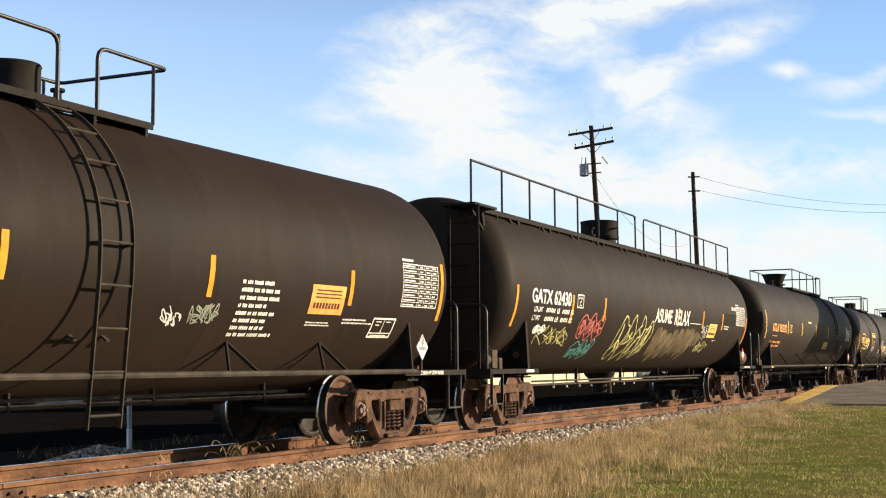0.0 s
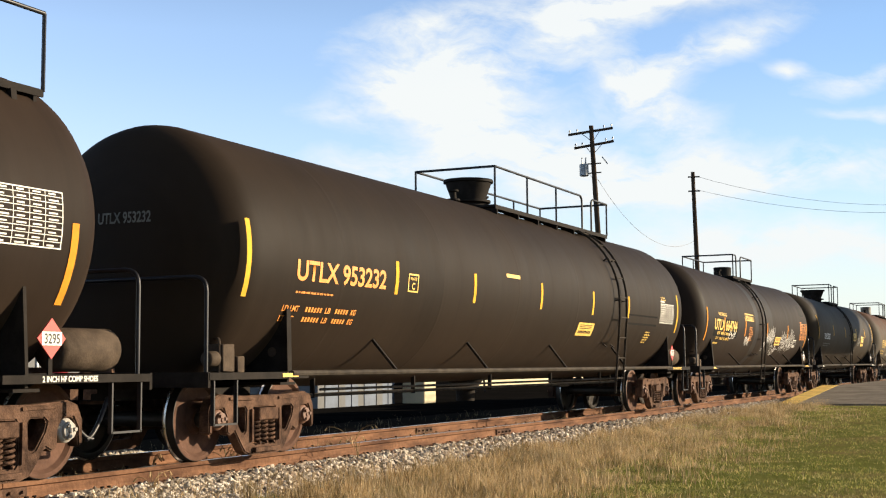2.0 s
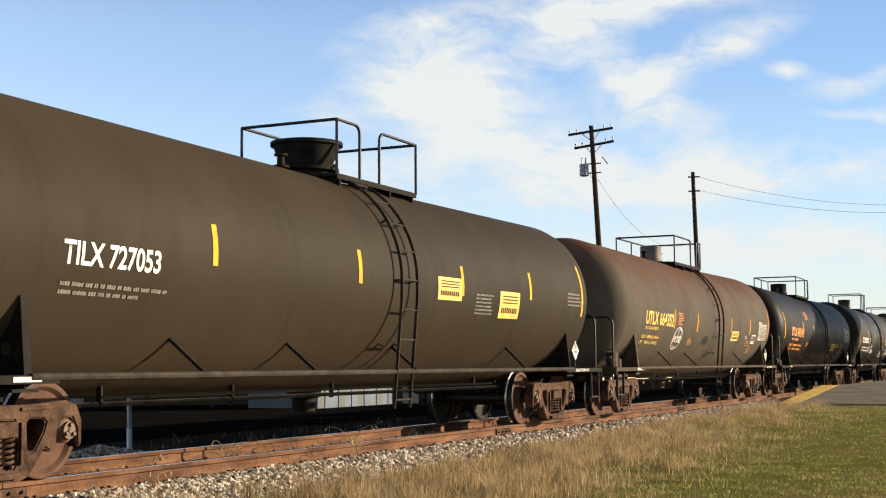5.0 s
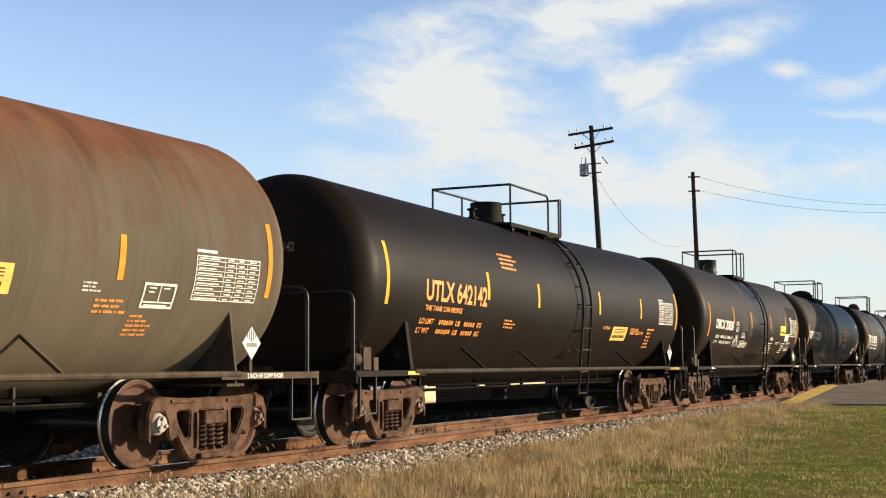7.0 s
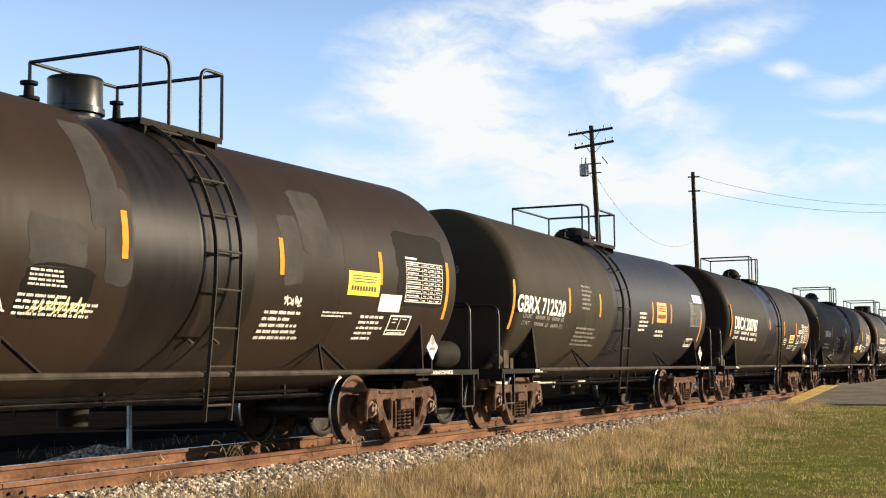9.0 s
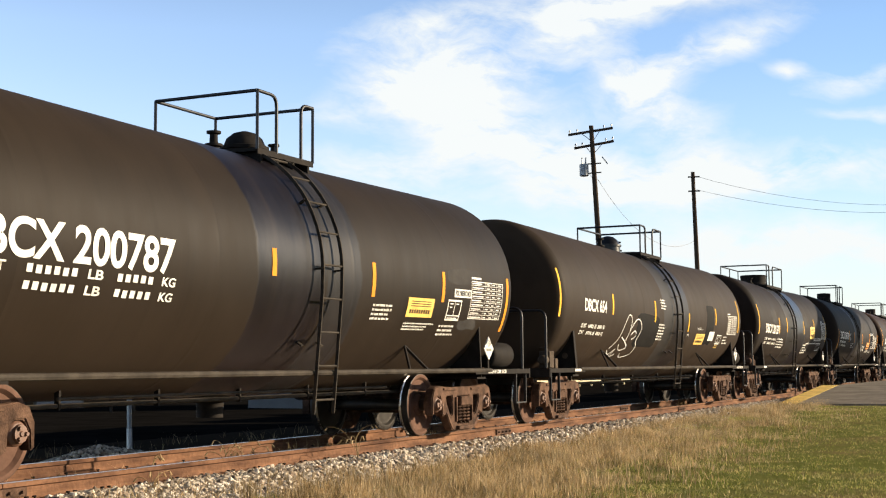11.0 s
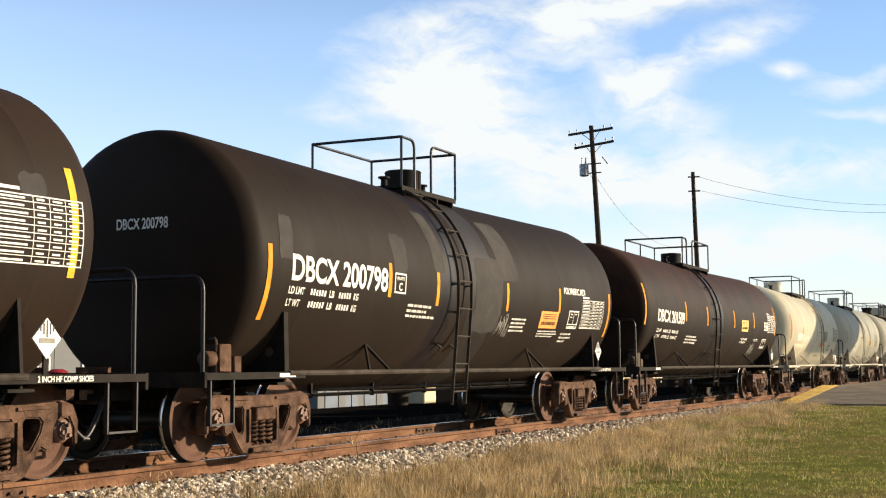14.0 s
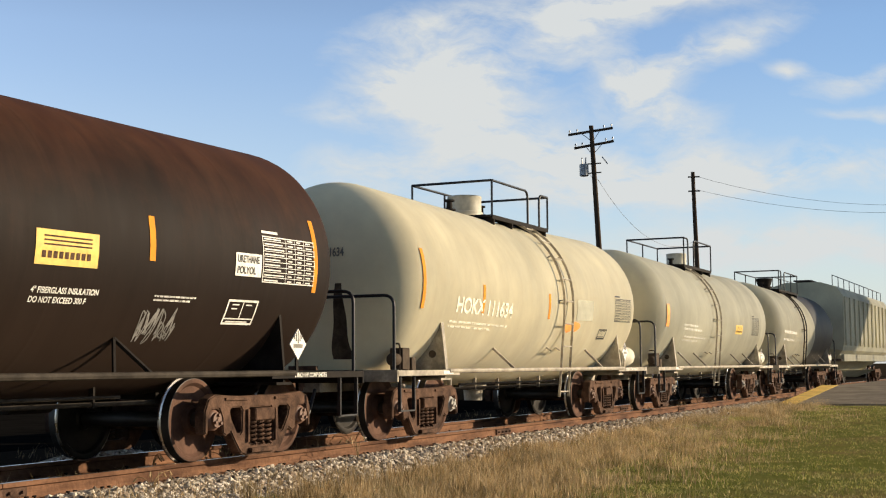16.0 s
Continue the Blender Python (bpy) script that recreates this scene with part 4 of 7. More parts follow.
def plate_letter(tk, car, y, v, w, h, mat):
    """A boxed clearance plate with its letter."""
    b = 0.022
    wrapped(tk, "outlined_box", [(y, v, w, b), (y, v + h - b, w, b), (y, v + b, b, h - 2 * b), (y + w - b, v + b, b, h - 2 * b)], mat, car, "outlined stencil box", off=0.0070)
    stencil(tk, "stencilling", "PLATE", y + w * 0.18, v + h * 0.66, h * 0.15, mat, car, width=w * 0.64)
    stencil(tk, "stencilling", "C", y + w * 0.36, v + h * 0.16, h * 0.36, mat, car, width=w * 0.30)


def fill(tk, car, y, v, w, h, mat):
    off = 0.0022 if mat in (DARK_PATCH, PALE_PATCH) else 0.0070
    wrapped(tk, "paint_patch", [(y, v, w, h)], mat, car, "repainted patch" if off < 0.004 else "pale sticker", off=off)


def daub(tk, car, y, v, w, h, mat, seed):
    """A touch-up brushed on by roller: an oblong with ragged edges."""
    rng = random.Random(seed)
    bm = bmesh.new()
    k = max(4, int(h / 0.06))
    lift = 0.0014 + 0.0003 * (seed % 4)
    lean = rng.uniform(-0.08, 0.08)
    rows = []
    for j in range(k + 1):
        f = j / k
        short = 0.10 * w if j in (0, k) else 0.0
        a = y + short + w * rng.uniform(-0.025, 0.025) + lean * f
        b = y + w - short + w * rng.uniform(-0.025, 0.025) + lean * f
        rows.append([bm.verts.new(tk.on(a + (b - a) * i / 4, v + h * f + (rng.uniform(-0.02, 0.02) if j in (0, k) else 0.0), lift)) for i in range(5)])
    for r0, r1 in zip(rows, rows[1:]):
        for i in range(4):
            bm.faces.new((r0[i], r0[i + 1], r1[i + 1], r1[i]))
    part("paint_patch", bm, mat, car, "ragged touch-up patch")


def weights(tk, car, y, v, w, h, mat, seed):
    """The two lines of load limit and light weight; the figures stand as bars."""
    rng = random.Random(seed)
    hh = h * 0.36
    for word, foot in (("LD LMT", v + h - hh), ("LT WT", v)):
        stencil(tk, "stencilling", word, y, foot, hh, mat, car, width=w * (0.20 if word == "LD LMT" else 0.17))
        for unit, u0, n_ in (("LB", 0.28, 6), ("KG", 0.66, 5)):
            step = w * 0.036
            wrapped(tk, "stencilling", [(y + w * u0 + k * step, foot + rng.uniform(0, 0.1) * hh, step * 0.62, hh * 0.86) for k in range(n_)], mat, car)["kind"] = "stuff"
            stencil(tk, "stencilling", unit, y + w * u0 + n_ * step + w * 0.03, foot, hh, mat, car, width=w * 0.07)


def head_stain(tk, car, x, mat):
    """A brown run-down stain on the end of the tank that faces along the track."""
    bm = bmesh.new()
    rows = []
    for j in range(13):
        f = j / 12
        z = -0.05 - 1.05 * f
        w = 0.10 + 0.20 * f
        row = []
        for i in range(5):
            px = x + w * (i / 4 - 0.5) * (1 + 0.15 * math.sin(9 * f + i))
            c = min(1.0, (math.hypot(px, z) / tk.radius) ** (1 / (0.62 if tk.head > 0.5 else 0.45)))
            y = -(tk.end - tk.head + tk.head * math.sqrt(1 - c * c)) - 0.006
            row.append(bm.verts.new((px, y, tk.middle + tk.drop(y) + z)))
        rows.append(row)
    for r0, r1 in zip(rows, rows[1:]):
        for i in range(4):
            bm.faces.new((r0[i], r0[i + 1], r1[i + 1], r1[i]))
    part("stain", bm, mat, car, "dark brown run-down stain")


def ribbon(bm, tk, pts, width, off):
    """A spray line through points (y, v)."""
    prev = None
    for i, (y, v) in enumerate(pts):
        a, b = pts[max(0, i - 1)], pts[min(len(pts) - 1, i + 1)]
        dy, dv = b[0] - a[0], b[1] - a[1]
        d = math.hypot(dy, dv) or 1.0
        ny, nv = -dv / d * width / 2, dy / d * width / 2
        pair = [bm.verts.new(tk.on(y + ny, v + nv, off)), bm.verts.new(tk.on(y - ny, v - nv, off))]
        if prev:
            bm.faces.new((prev[0], prev[1], pair[1], pair[0]))
        prev = pair


def smooth_path(pts, n=6):
    out = []
    for i in range(len(pts) - 1):
        p0, p1, p2, p3 = pts[max(0, i - 1)], pts[i], pts[i + 1], pts[min(len(pts) - 1, i + 2)]
        for k in range(n):
            t = k / n
            out.append(tuple(0.5 * (2 * b + (c - a) * t + (2 * a - 5 * b + 4 * c - d) * t * t + (3 * b - a - 3 * c + d) * t ** 3)
                             for a, b, c, d in zip(p0, p1, p2, p3)))
    out.append(pts[-1])
    return out


def graffiti(tk, car, y, v, w, h, mat, kind, n, seed):
    """Unreadable spray marks: scribbles, spikes, loops, hollow bubbles or filled blobs."""
    rng = random.Random(seed)
    bm = bmesh.new()
    off = 0.0035
    if kind == "blob":
        off = 0.0025
        for k in range(n):
            cy, cv = y + w * (k + 0.5) / n, v + h * rng.uniform(0.42, 0.58)
            ry, rv = w / n * 0.62, h * rng.uniform(0.40, 0.52)
            rings = [[bm.verts.new(tk.on(cy + ry * f * math.cos(a) * (1 + 0.12 * math.sin(3 * a + k)), cv + rv * f * math.sin(a) * (1 + 0.1 * math.sin(5 * a + seed)), off + 0.0001 * k))
                      for a in [i * math.pi / 14 for i in range(28)]] for f in (0.3, 0.65, 1.0)]
            bm.faces.new(rings[0])
            for r0, r1 in zip(rings, rings[1:]):
                for i in range(28):
                    bm.faces.new((r0[i], r0[(i + 1) % 28], r1[(i + 1) % 28], r1[i]))
    else:
        for k in range(n):
            x0 = y + w * (k + 0.5) / n
            step = w / n
            if kind == "spikes":
                base = v + h * rng.uniform(0.0, 0.35)
                top = v + h * rng.uniform(0.7, 1.0)
                pts = [(x0 - step * 0.6, base), (x0 + step * 0.2, (base + top) / 2), (x0 + step * 0.5, top), (x0 + step * 0.55, (base + top) * 0.5), (x0 + step * 0.5, base + h * 0.1)]
                wd = 0.022
            elif kind == "loops":
                cy, cv, r = y + w * rng.uniform(0.25, 0.75), v + h * rng.uniform(0.2, 0.8), rng.uniform(0.18, 0.42)
                pts = [(cy + w * r * math.cos(a + k) * (1 + 0.2 * math.sin(2 * a)), cv + h * r * 0.9 * math.sin(a + k)) for a in [i * 0.7 for i in range(rng.randint(7, 11))]]
                wd = 0.026
            elif kind == "letters":
                # a bulging outline with a few inner strokes, like a sprayed letter
                ry, rv = step * 0.50, h * rng.uniform(0.40, 0.50)
                ring = [(x0 + ry * (1 + 0.28 * math.sin(3 * a + 2 * k)) * math.cos(a) + 0.18 * step * math.sin(a), v + h / 2 + rv * (1 + 0.22 * math.sin(4 * a + k)) * math.sin(a)) for a in [i * math.pi / 6 for i in range(13)]]
                ribbon(bm, tk, smooth_path(ring), min(0.028, step * 0.12), off + 0.0001 * k)
                for _ in range(2):
                    inner = [(x0 + step * rng.uniform(-0.30, 0.30), v + h * rng.uniform(0.15, 0.85)) for _ in range(4)]
                    ribbon(bm, tk, smooth_path(inner), min(0.032, step * 0.14), off + 0.0001 * k)
                pts = [(x0 - step * 0.35, v + h * rng.uniform(0.1, 0.5)), (x0, v + h * rng.uniform(0.4, 0.9)), (x0 + step * 0.35, v + h * rng.uniform(0.1, 0.6))]
                wd = min(0.04, step * 0.2)
            else:
                pts = [(x0 + step * rng.uniform(-1.4, 1.4), v + h * rng.uniform(0, 1)) for _ in range(rng.randint(4, 7))]
                wd = 0.014
            ribbon(bm, tk, smooth_path(pts), wd, off + 0.00015 * k)
    part("graffiti", bm, mat, car, "sprayed graffiti marks")


def ring_face(tk, car, y, v, ry, rv, mat):
    """A plain face in a ring, with four letters across it."""
    bm = bmesh.new()
    turn = [i * math.pi / 20 for i in range(41)]
    ribbon(bm, tk, [(y + ry * math.cos(a), v + rv * math.sin(a)) for a in turn], 0.03, 0.0035)
    ribbon(bm, tk, [(y + 0.25 * ry + 0.35 * ry * math.cos(a), v + 0.5 * rv + 0.36 * rv * math.sin(a)) for a in turn], 0.024, 0.0037)
    ribbon(bm, tk, [(y + 0.3 * ry * math.cos(a), v - 0.62 * rv + 0.2 * rv * math.sin(a)) for a in [math.pi * (1 + i / 10) for i in range(11)]], 0.022, 0.0036)
    part("graffiti", bm, mat, car, "white sprayed face in a ring")
    stencil(tk, "graffiti", "POSE", y - 0.92 * ry, v - 0.32 * rv, 0.55 * rv, mat, car, "white sprayed letters", width=1.8 * ry)


def sprayed_fingers(tk, car, y, v, w, h, mat):
    """A line drawing of raised and folded fingers."""
    strokes = ([(0.05, 0.22), (0.20, 0.45), (0.30, 0.80), (0.40, 0.97), (0.52, 0.90), (0.52, 0.60), (0.48, 0.40)],
               [(0.52, 0.62), (0.66, 0.86), (0.82, 0.90), (0.95, 0.72), (0.88, 0.45), (0.97, 0.30), (0.90, 0.10), (0.62, 0.02), (0.55, 0.12)],
               [(0.30, 0.50), (0.55, 0.36), (0.62, 0.26), (0.42, 0.20), (0.30, 0.34)], [(0.02, 0.18), (0.14, 0.08), (0.28, 0.22), (0.22, 0.02), (0.38, 0.10)],
               [(0.60, 0.56), (0.72, 0.66), (0.80, 0.55), (0.68, 0.46)])
    for k, stroke in enumerate(strokes):
        bm = bmesh.new()
        ribbon(bm, tk, smooth_path([(y + w * a, v + h * b) for a, b in stroke]), 0.026, 0.0035 + 0.0002 * k)
        part("graffiti", bm, mat, car, "white sprayed line drawing")



car, tk = tank_car(0.9, 18.15, 1.49, 2.24, PAINT_A, "weathered brown-black tank car with orange reflective stripes", {"deck_span": (-1.03, 1.64), "rail_h": 0.65, "dome": 0.34, "ladder": 0.08, "struts": (0.29, 0.52), "vee": True, "bow": 0.25, "gap": 0.62, "gate": (0.35, 0.85)})
lines(tk, car, 2.31, -0.89, 0.95, 0.7, 8, WHITE_PAINT, 1)
panel(tk, car, 3.78, -0.56, 0.8, 0.36, ORANGE_PAINT)
lines(tk, car, 3.81, -0.72, 0.75, 0.07, 2, WHITE_PAINT, 3)
lines(tk, car, 4.67, -0.68, 0.88, 0.09, 2, WHITE_PAINT, 4)
plate(tk, car, 5.47, -0.86, 0.63, 0.29, WHITE_PAINT)
table(tk, car, 6.11, -0.4, 1.09, 0.59, WHITE_PAINT)
graffiti(tk, car, 1.08, -0.78, 0.27, 0.24, WHITE_SPRAY, "scribble", 6, 7)
graffiti(tk, car, 1.53, -0.73, 0.47, 0.24, GREEN_SPRAY, "scribble", 9, 8)
stripes(car, tk, [(-1.25, -0.2, 0.42), (1.73, -0.21, 0.44), (4.72, -0.21, 0.44), (7.33, -0.17, 0.82)], ORANGE_TAPE)

car, tk = tank_car(18.15, 38.58, 1.505, 2.35, PAINT_B, "long brown-black tank car with a full-length walkway, covered in graffiti", {"insets": (2.18, 2.1), "full": True, "gap": 0.9, "near_only": True, "placard": PLACARD_RED, "reservoir_paint": GRIME, "deck_span": (-9.35, 8.7), "deck_x": 0.86, "deck_drop": 0.22, "rail_h": 0.74, "dome": 0.15, "dome_r": 0.42, "dome_kind": "drum", "dome_h": 0.45, "ladder": None, "post_step": 1.3, "bend": 0.0, "gate": (-0.32, 0.33), "struts": (), "side_pipe": False, "end_ladder": True})
stencil(tk, "reporting_mark", "GATX 62430", -7.98, -0.26, 0.23, WHITE_PAINT, car, "painted stencil lettering", width=1.95)
plate_letter(tk, car, -5.69, -0.28, 0.34, 0.25, WHITE_PAINT)
weights(tk, car, -7.80, -0.57, 2.10, 0.24, WHITE_PAINT, 13)
panel(tk, car, 4.44, -0.67, 0.81, 0.36, YELLOW_PAINT)
fill(tk, car, 5.94, -0.31, 1.3, 0.32, DARK_PATCH)
table(tk, car, 7.35, -0.28, 1.08, 0.51, WHITE_PAINT)
stencil(tk, "reporting_mark", "FRA AIP", 6.8, 0.11, 0.1, WHITE_PAINT, car, "painted stencil lettering", width=0.55)
lines(tk, car, 6.0, -0.43, 0.65, 0.12, 2, WHITE_PAINT, 19)
lines(tk, car, 2.5, -0.37, 1.12, 0.05, 1, WHITE_PAINT, 20)
lines(tk, car, 5.18, -0.77, 0.62, 0.04, 1, WHITE_PAINT, 21)
graffiti(tk, car, -0.15, -1.38, 3.34, 0.91, TAN_SPRAY, "blob", 7, 22)
stencil(tk, "graffiti", "RELAX", 1.07, -0.41, 0.34, WHITE_SPRAY, car, "sprayed white graffiti word", width=1.35)
graffiti(tk, car, 3.2, -0.96, 0.56, 0.4, TAN_SPRAY, "blob", 1, 24)
graffiti(tk, car, 3.87, -0.75, 0.46, 0.39, WHITE_SPRAY, "scribble", 5, 25)
graffiti(tk, car, 3.82, -1.12, 1.04, 0.33, YELLOW_SPRAY, "scribble", 8, 26)
graffiti(tk, car, -5.32, -0.87, 1.42, 0.48, PINK_SPRAY, "letters", 3, 27)
graffiti(tk, car, -5.12, -1.36, 1.17, 0.45, TEAL_SPRAY, "letters", 3, 28)
graffiti(tk, car, -2.83, -1.40, 2.32, 1.08, YELLOW_SPRAY, "letters", 4, 29)
graffiti(tk, car, -7.11, -1.06, 1.35, 0.42, YELLOW_SPRAY, "scribble", 7, 30)
graffiti(tk, car, -7.53, -0.82, 0.53, 0.17, WHITE_SPRAY, "letters", 2, 31)
stencil(tk, "graffiti", "ASUME", -0.49, -0.39, 0.29, WHITE_SPRAY, car, "sprayed white graffiti word", width=1.33)
stripes(car, tk, [(-8.63, -0.36, 0.7), (-5.91, -0.32, 0.52), (-4.05, -0.26, 0.46), (1.41, -0.24, 0.42), (3.73, -0.23, 0.42), (5.78, -0.23, 0.42), (8.6, -0.41, 0.76)], ORANGE_TAPE)
head_mark(tk, car, "GATX 62430", FAINT_PAINT)

car, tk = tank_car(38.58, 59.01, 1.53, 2.295, PAINT_C, "long brown-black tank car with yellow stripes and orange lettering", {"deck_span": (-0.38, 5.78), "rail_h": 0.68, "dome": 0.20, "ladder": 4.10, "dome_kind": "cone", "dome_r": 0.42, "dome_h": 0.5, "struts": (-0.55, -0.25, 0.1, 0.45), "bend": 0.0, "placard": PLACARD_RED, "reservoir_paint": GRIME, "sill_ink": YELLOW_PAINT})
stencil(tk, "reporting_mark", "UTLX 953232", -8.1, -0.26, 0.23, ORANGE_PAINT, car, "painted stencil lettering", width=2.22)
lines(tk, car, -8.05, -0.43, 1.02, 0.05, 1, ORANGE_PAINT, 37)
weights(tk, car, -8.24, -0.77, 1.84, 0.2, ORANGE_PAINT, 38)
plate_letter(tk, car, -5.24, -0.27, 0.31, 0.25, YELLOW_PAINT)
panel(tk, car, 1.91, -0.75, 0.89, 0.26, YELLOW_PAINT)
fill(tk, car, -1.76, 0.13, 0.58, 0.06, YELLOW_PAINT)
fill(tk, car, 4.86, -0.45, 2.09, 0.22, DARK_PATCH)
table(tk, car, 7.13, -0.36, 1.09, 0.43, WHITE_PAINT)
lines(tk, car, 6.25, -0.85, 0.49, 0.29, 5, YELLOW_PAINT, 44)
lines(tk, car, 7.18, 0.13, 0.48, 0.1, 2, YELLOW_PAINT, 45)
stripes(car, tk, [(-9.09, -0.08, 0.86), (-5.57, -0.10, 0.44), (-3.00, -0.11, 0.44), (-0.19, -0.10, 0.44), (2.54, -0.11, 0.44), (4.79, -0.10, 0.44), (8.55, -0.12, 0.87)], YELLOW_TAPE)
head_mark(tk, car, "UTLX 953232", FAINT_PAINT)

car, tk = tank_car(59.01, 76.13, 1.49, 2.25, PAINT_D, "brown-black tank car with yellow lettering and white spray scribbles", {"deck_span": (-0.93, 1.64), "rail_h": 0.65, "dome": 0.97, "ladder": -0.60, "struts": (-0.42, 0.24, 0.49), "dome_r": 0.27, "dome_h": 0.36, "reservoir_paint": GRIME, "sill_ink": YELLOW_PAINT, "gate": (-0.2, 0.35)})
fill(tk, car, -6.42, -0.49, 2.72, 0.48, DARK_PATCH)
stencil(tk, "reporting_mark", "UTLX 664744", -6.41, -0.31, 0.27, YELLOW_PAINT, car, "painted stencil lettering", width=2.58)
stencil(tk, "reporting_mark", "UNION TANK CAR CO.", -6.02, 0.06, 0.08, YELLOW_PAINT, car, "painted stencil lettering", width=0.95)
weights(tk, car, -6.03, -0.58, 1.55, 0.22, YELLOW_PAINT, 52)
lines(tk, car, -6.15, -0.72, 0.6, 0.09, 1, YELLOW_PAINT, 53)
lines(tk, car, -2.77, 0.08, 1.01, 0.13, 1, YELLOW_PAINT, 53)
plate(tk, car, -2.85, 0.04, 1.16, 0.2, YELLOW_PAINT)
lines(tk, car, -2.23, -0.53, 0.52, 0.42, 7, ORANGE_PAINT, 55)
panel(tk, car, 1.7, -0.61, 0.82, 0.27, YELLOW_PAINT)
table(tk, car, 5.8, -0.41, 1.08, 0.54, ORANGE_PAINT)
plate(tk, car, 4.84, -0.68, 0.47, 0.26, WHITE_PAINT)
graffiti(tk, car, 0.21, -0.78, 1.23, 0.77, WHITE_SPRAY, "spikes", 11, 59)
graffiti(tk, car, 1.37, -0.95, 0.83, 0.32, WHITE_SPRAY, "scribble", 7, 60)
graffiti(tk, car, 2.55, -0.95, 2.27, 0.89, WHITE_SPRAY, "spikes", 15, 61)
graffiti(tk, car, 0.01, -0.8, 0.26, 0.33, WHITE_SPRAY, "scribble", 6, 62)
graffiti(tk, car, -4.64, -0.52, 0.73, 0.22, WHITE_SPRAY, "scribble", 6, 64)
graffiti(tk, car, -2.59, -0.68, 0.57, 0.28, WHITE_SPRAY, "scribble", 6, 65)
stripes(car, tk, [(-7.21, -0.21, 0.86), (-5.33, -0.18, 0.41), (-2.74, -0.19, 0.43), (0.31, -0.14, 0.42), (3.6, -0.17, 0.44), (7.0, -0.26, 0.83)], ORANGE_TAPE)
daub(tk, car, 5.94, 0.40, 0.93, 0.39, PALE_PATCH, 22)
head_mark(tk, car, "UTLX 664744", FAINT_PAINT, 0.05)

car, tk = tank_car(76.13, 94.13, 1.48, 2.24, PAINT_E, "olive-brown tank car with faint white lettering", {"deck_span": (-0.42, 1.97), "rail_h": 0.75, "dome": 0.06, "ladder": 0.14, "dome_kind": "cone", "dome_r": 0.48, "dome_h": 0.5, "struts": (-0.5, -0.25, 0.05, 0.5), "end_ladder": True, "gate": (0.5, 1.0)})
stencil(tk, "reporting_mark", "TILX 727053", -6.52, -0.26, 0.21, WHITE_PAINT, car, "painted stencil lettering", width=1.39)
lines(tk, car, -6.5, -0.56, 1.59, 0.16, 2, FAINT_PAINT, 70)
panel(tk, car, 1.22, -0.21, 0.82, 0.33, YELLOW_PAINT)
panel(tk, car, 3.51, -0.43, 0.83, 0.43, YELLOW_PAINT)
lines(tk, car, 6.65, -0.15, 0.88, 0.26, 4, FAINT_PAINT, 73)
lines(tk, car, 2.58, -0.4, 0.68, 0.34, 6, FAINT_PAINT, 74)
stripes(car, tk, [(-7.71, 0.16, 0.89), (-4.22, 0.1, 0.44), (-1.07, 0.11, 0.43), (2.07, 0.09, 0.44), (4.83, 0.13, 0.46), (7.44, 0.16, 0.95)], YELLOW_TAPE)
head_mark(tk, car, "TILX 727053", FAINT_PAINT)

car, tk = tank_car(94.13, 111.33, 1.47, 2.24, PAINT_F, "grey-green tank car with a rusty crown and yellow lettering", {"deck_span": (-0.92, 1.70), "rail_h": 0.68, "dome": -0.42, "ladder": 0.60, "struts": (-0.47, -0.2, 0.42), "dome_paint": GREY_DOME, "trim": GRIME, "dome_r": 0.27, "gate": (0.2, 0.7)})
stencil(tk, "reporting_mark", "UTLX 664352", -5.94, -0.31, 0.27, YELLOW_PAINT, car, "painted stencil lettering", width=2.24)
stencil(tk, "reporting_mark", "THE TANK CAR PEOPLE", -5.89, -0.43, 0.06, YELLOW_PAINT, car, "painted stencil lettering", width=1.01)
weights(tk, car, -5.97, -0.77, 1.43, 0.21, YELLOW_PAINT, 80)
lines(tk, car, -3.29, -0.27, 0.48, 0.31, 6, ORANGE_PAINT, 81)
lines(tk, car, -2.11, -0.72, 0.44, 0.18, 4, ORANGE_PAINT, 82)
ring_face(tk, car, -3.08, -0.59, 0.36, 0.27, WHITE_SPRAY)
graffiti(tk, car, -0.62, -0.66, 0.42, 0.24, BLACK_SPRAY, "blob", 2, 85)
graffiti(tk, car, -0.77, -0.72, 0.64, 0.3, BLACK_SPRAY, "scribble", 12, 84)
panel(tk, car, 2.31, -0.55, 0.84, 0.27, YELLOW_PAINT)
plate(tk, car, 4.93, -0.62, 0.51, 0.26, WHITE_PAINT)
table(tk, car, 5.71, -0.51, 1.17, 0.47, WHITE_PAINT)
lines(tk, car, 4.27, -0.7, 0.52, 0.17, 3, ORANGE_PAINT, 88)
lines(tk, car, 4.84, -0.94, 0.38, 0.26, 5, ORANGE_PAINT, 89)
lines(tk, car, 4.05, -0.49, 0.31, 0.11, 3, WHITE_PAINT, 90)
stripes(car, tk, [(-3.6, -0.14, 0.42), (-1.49, -0.16, 0.44), (2.18, -0.12, 0.37), (4.54, -0.14, 0.43), (7.09, -0.02, 0.84)], ORANGE_TAPE)
head_mark(tk, car, "UTLX 664352", FAINT_PAINT)

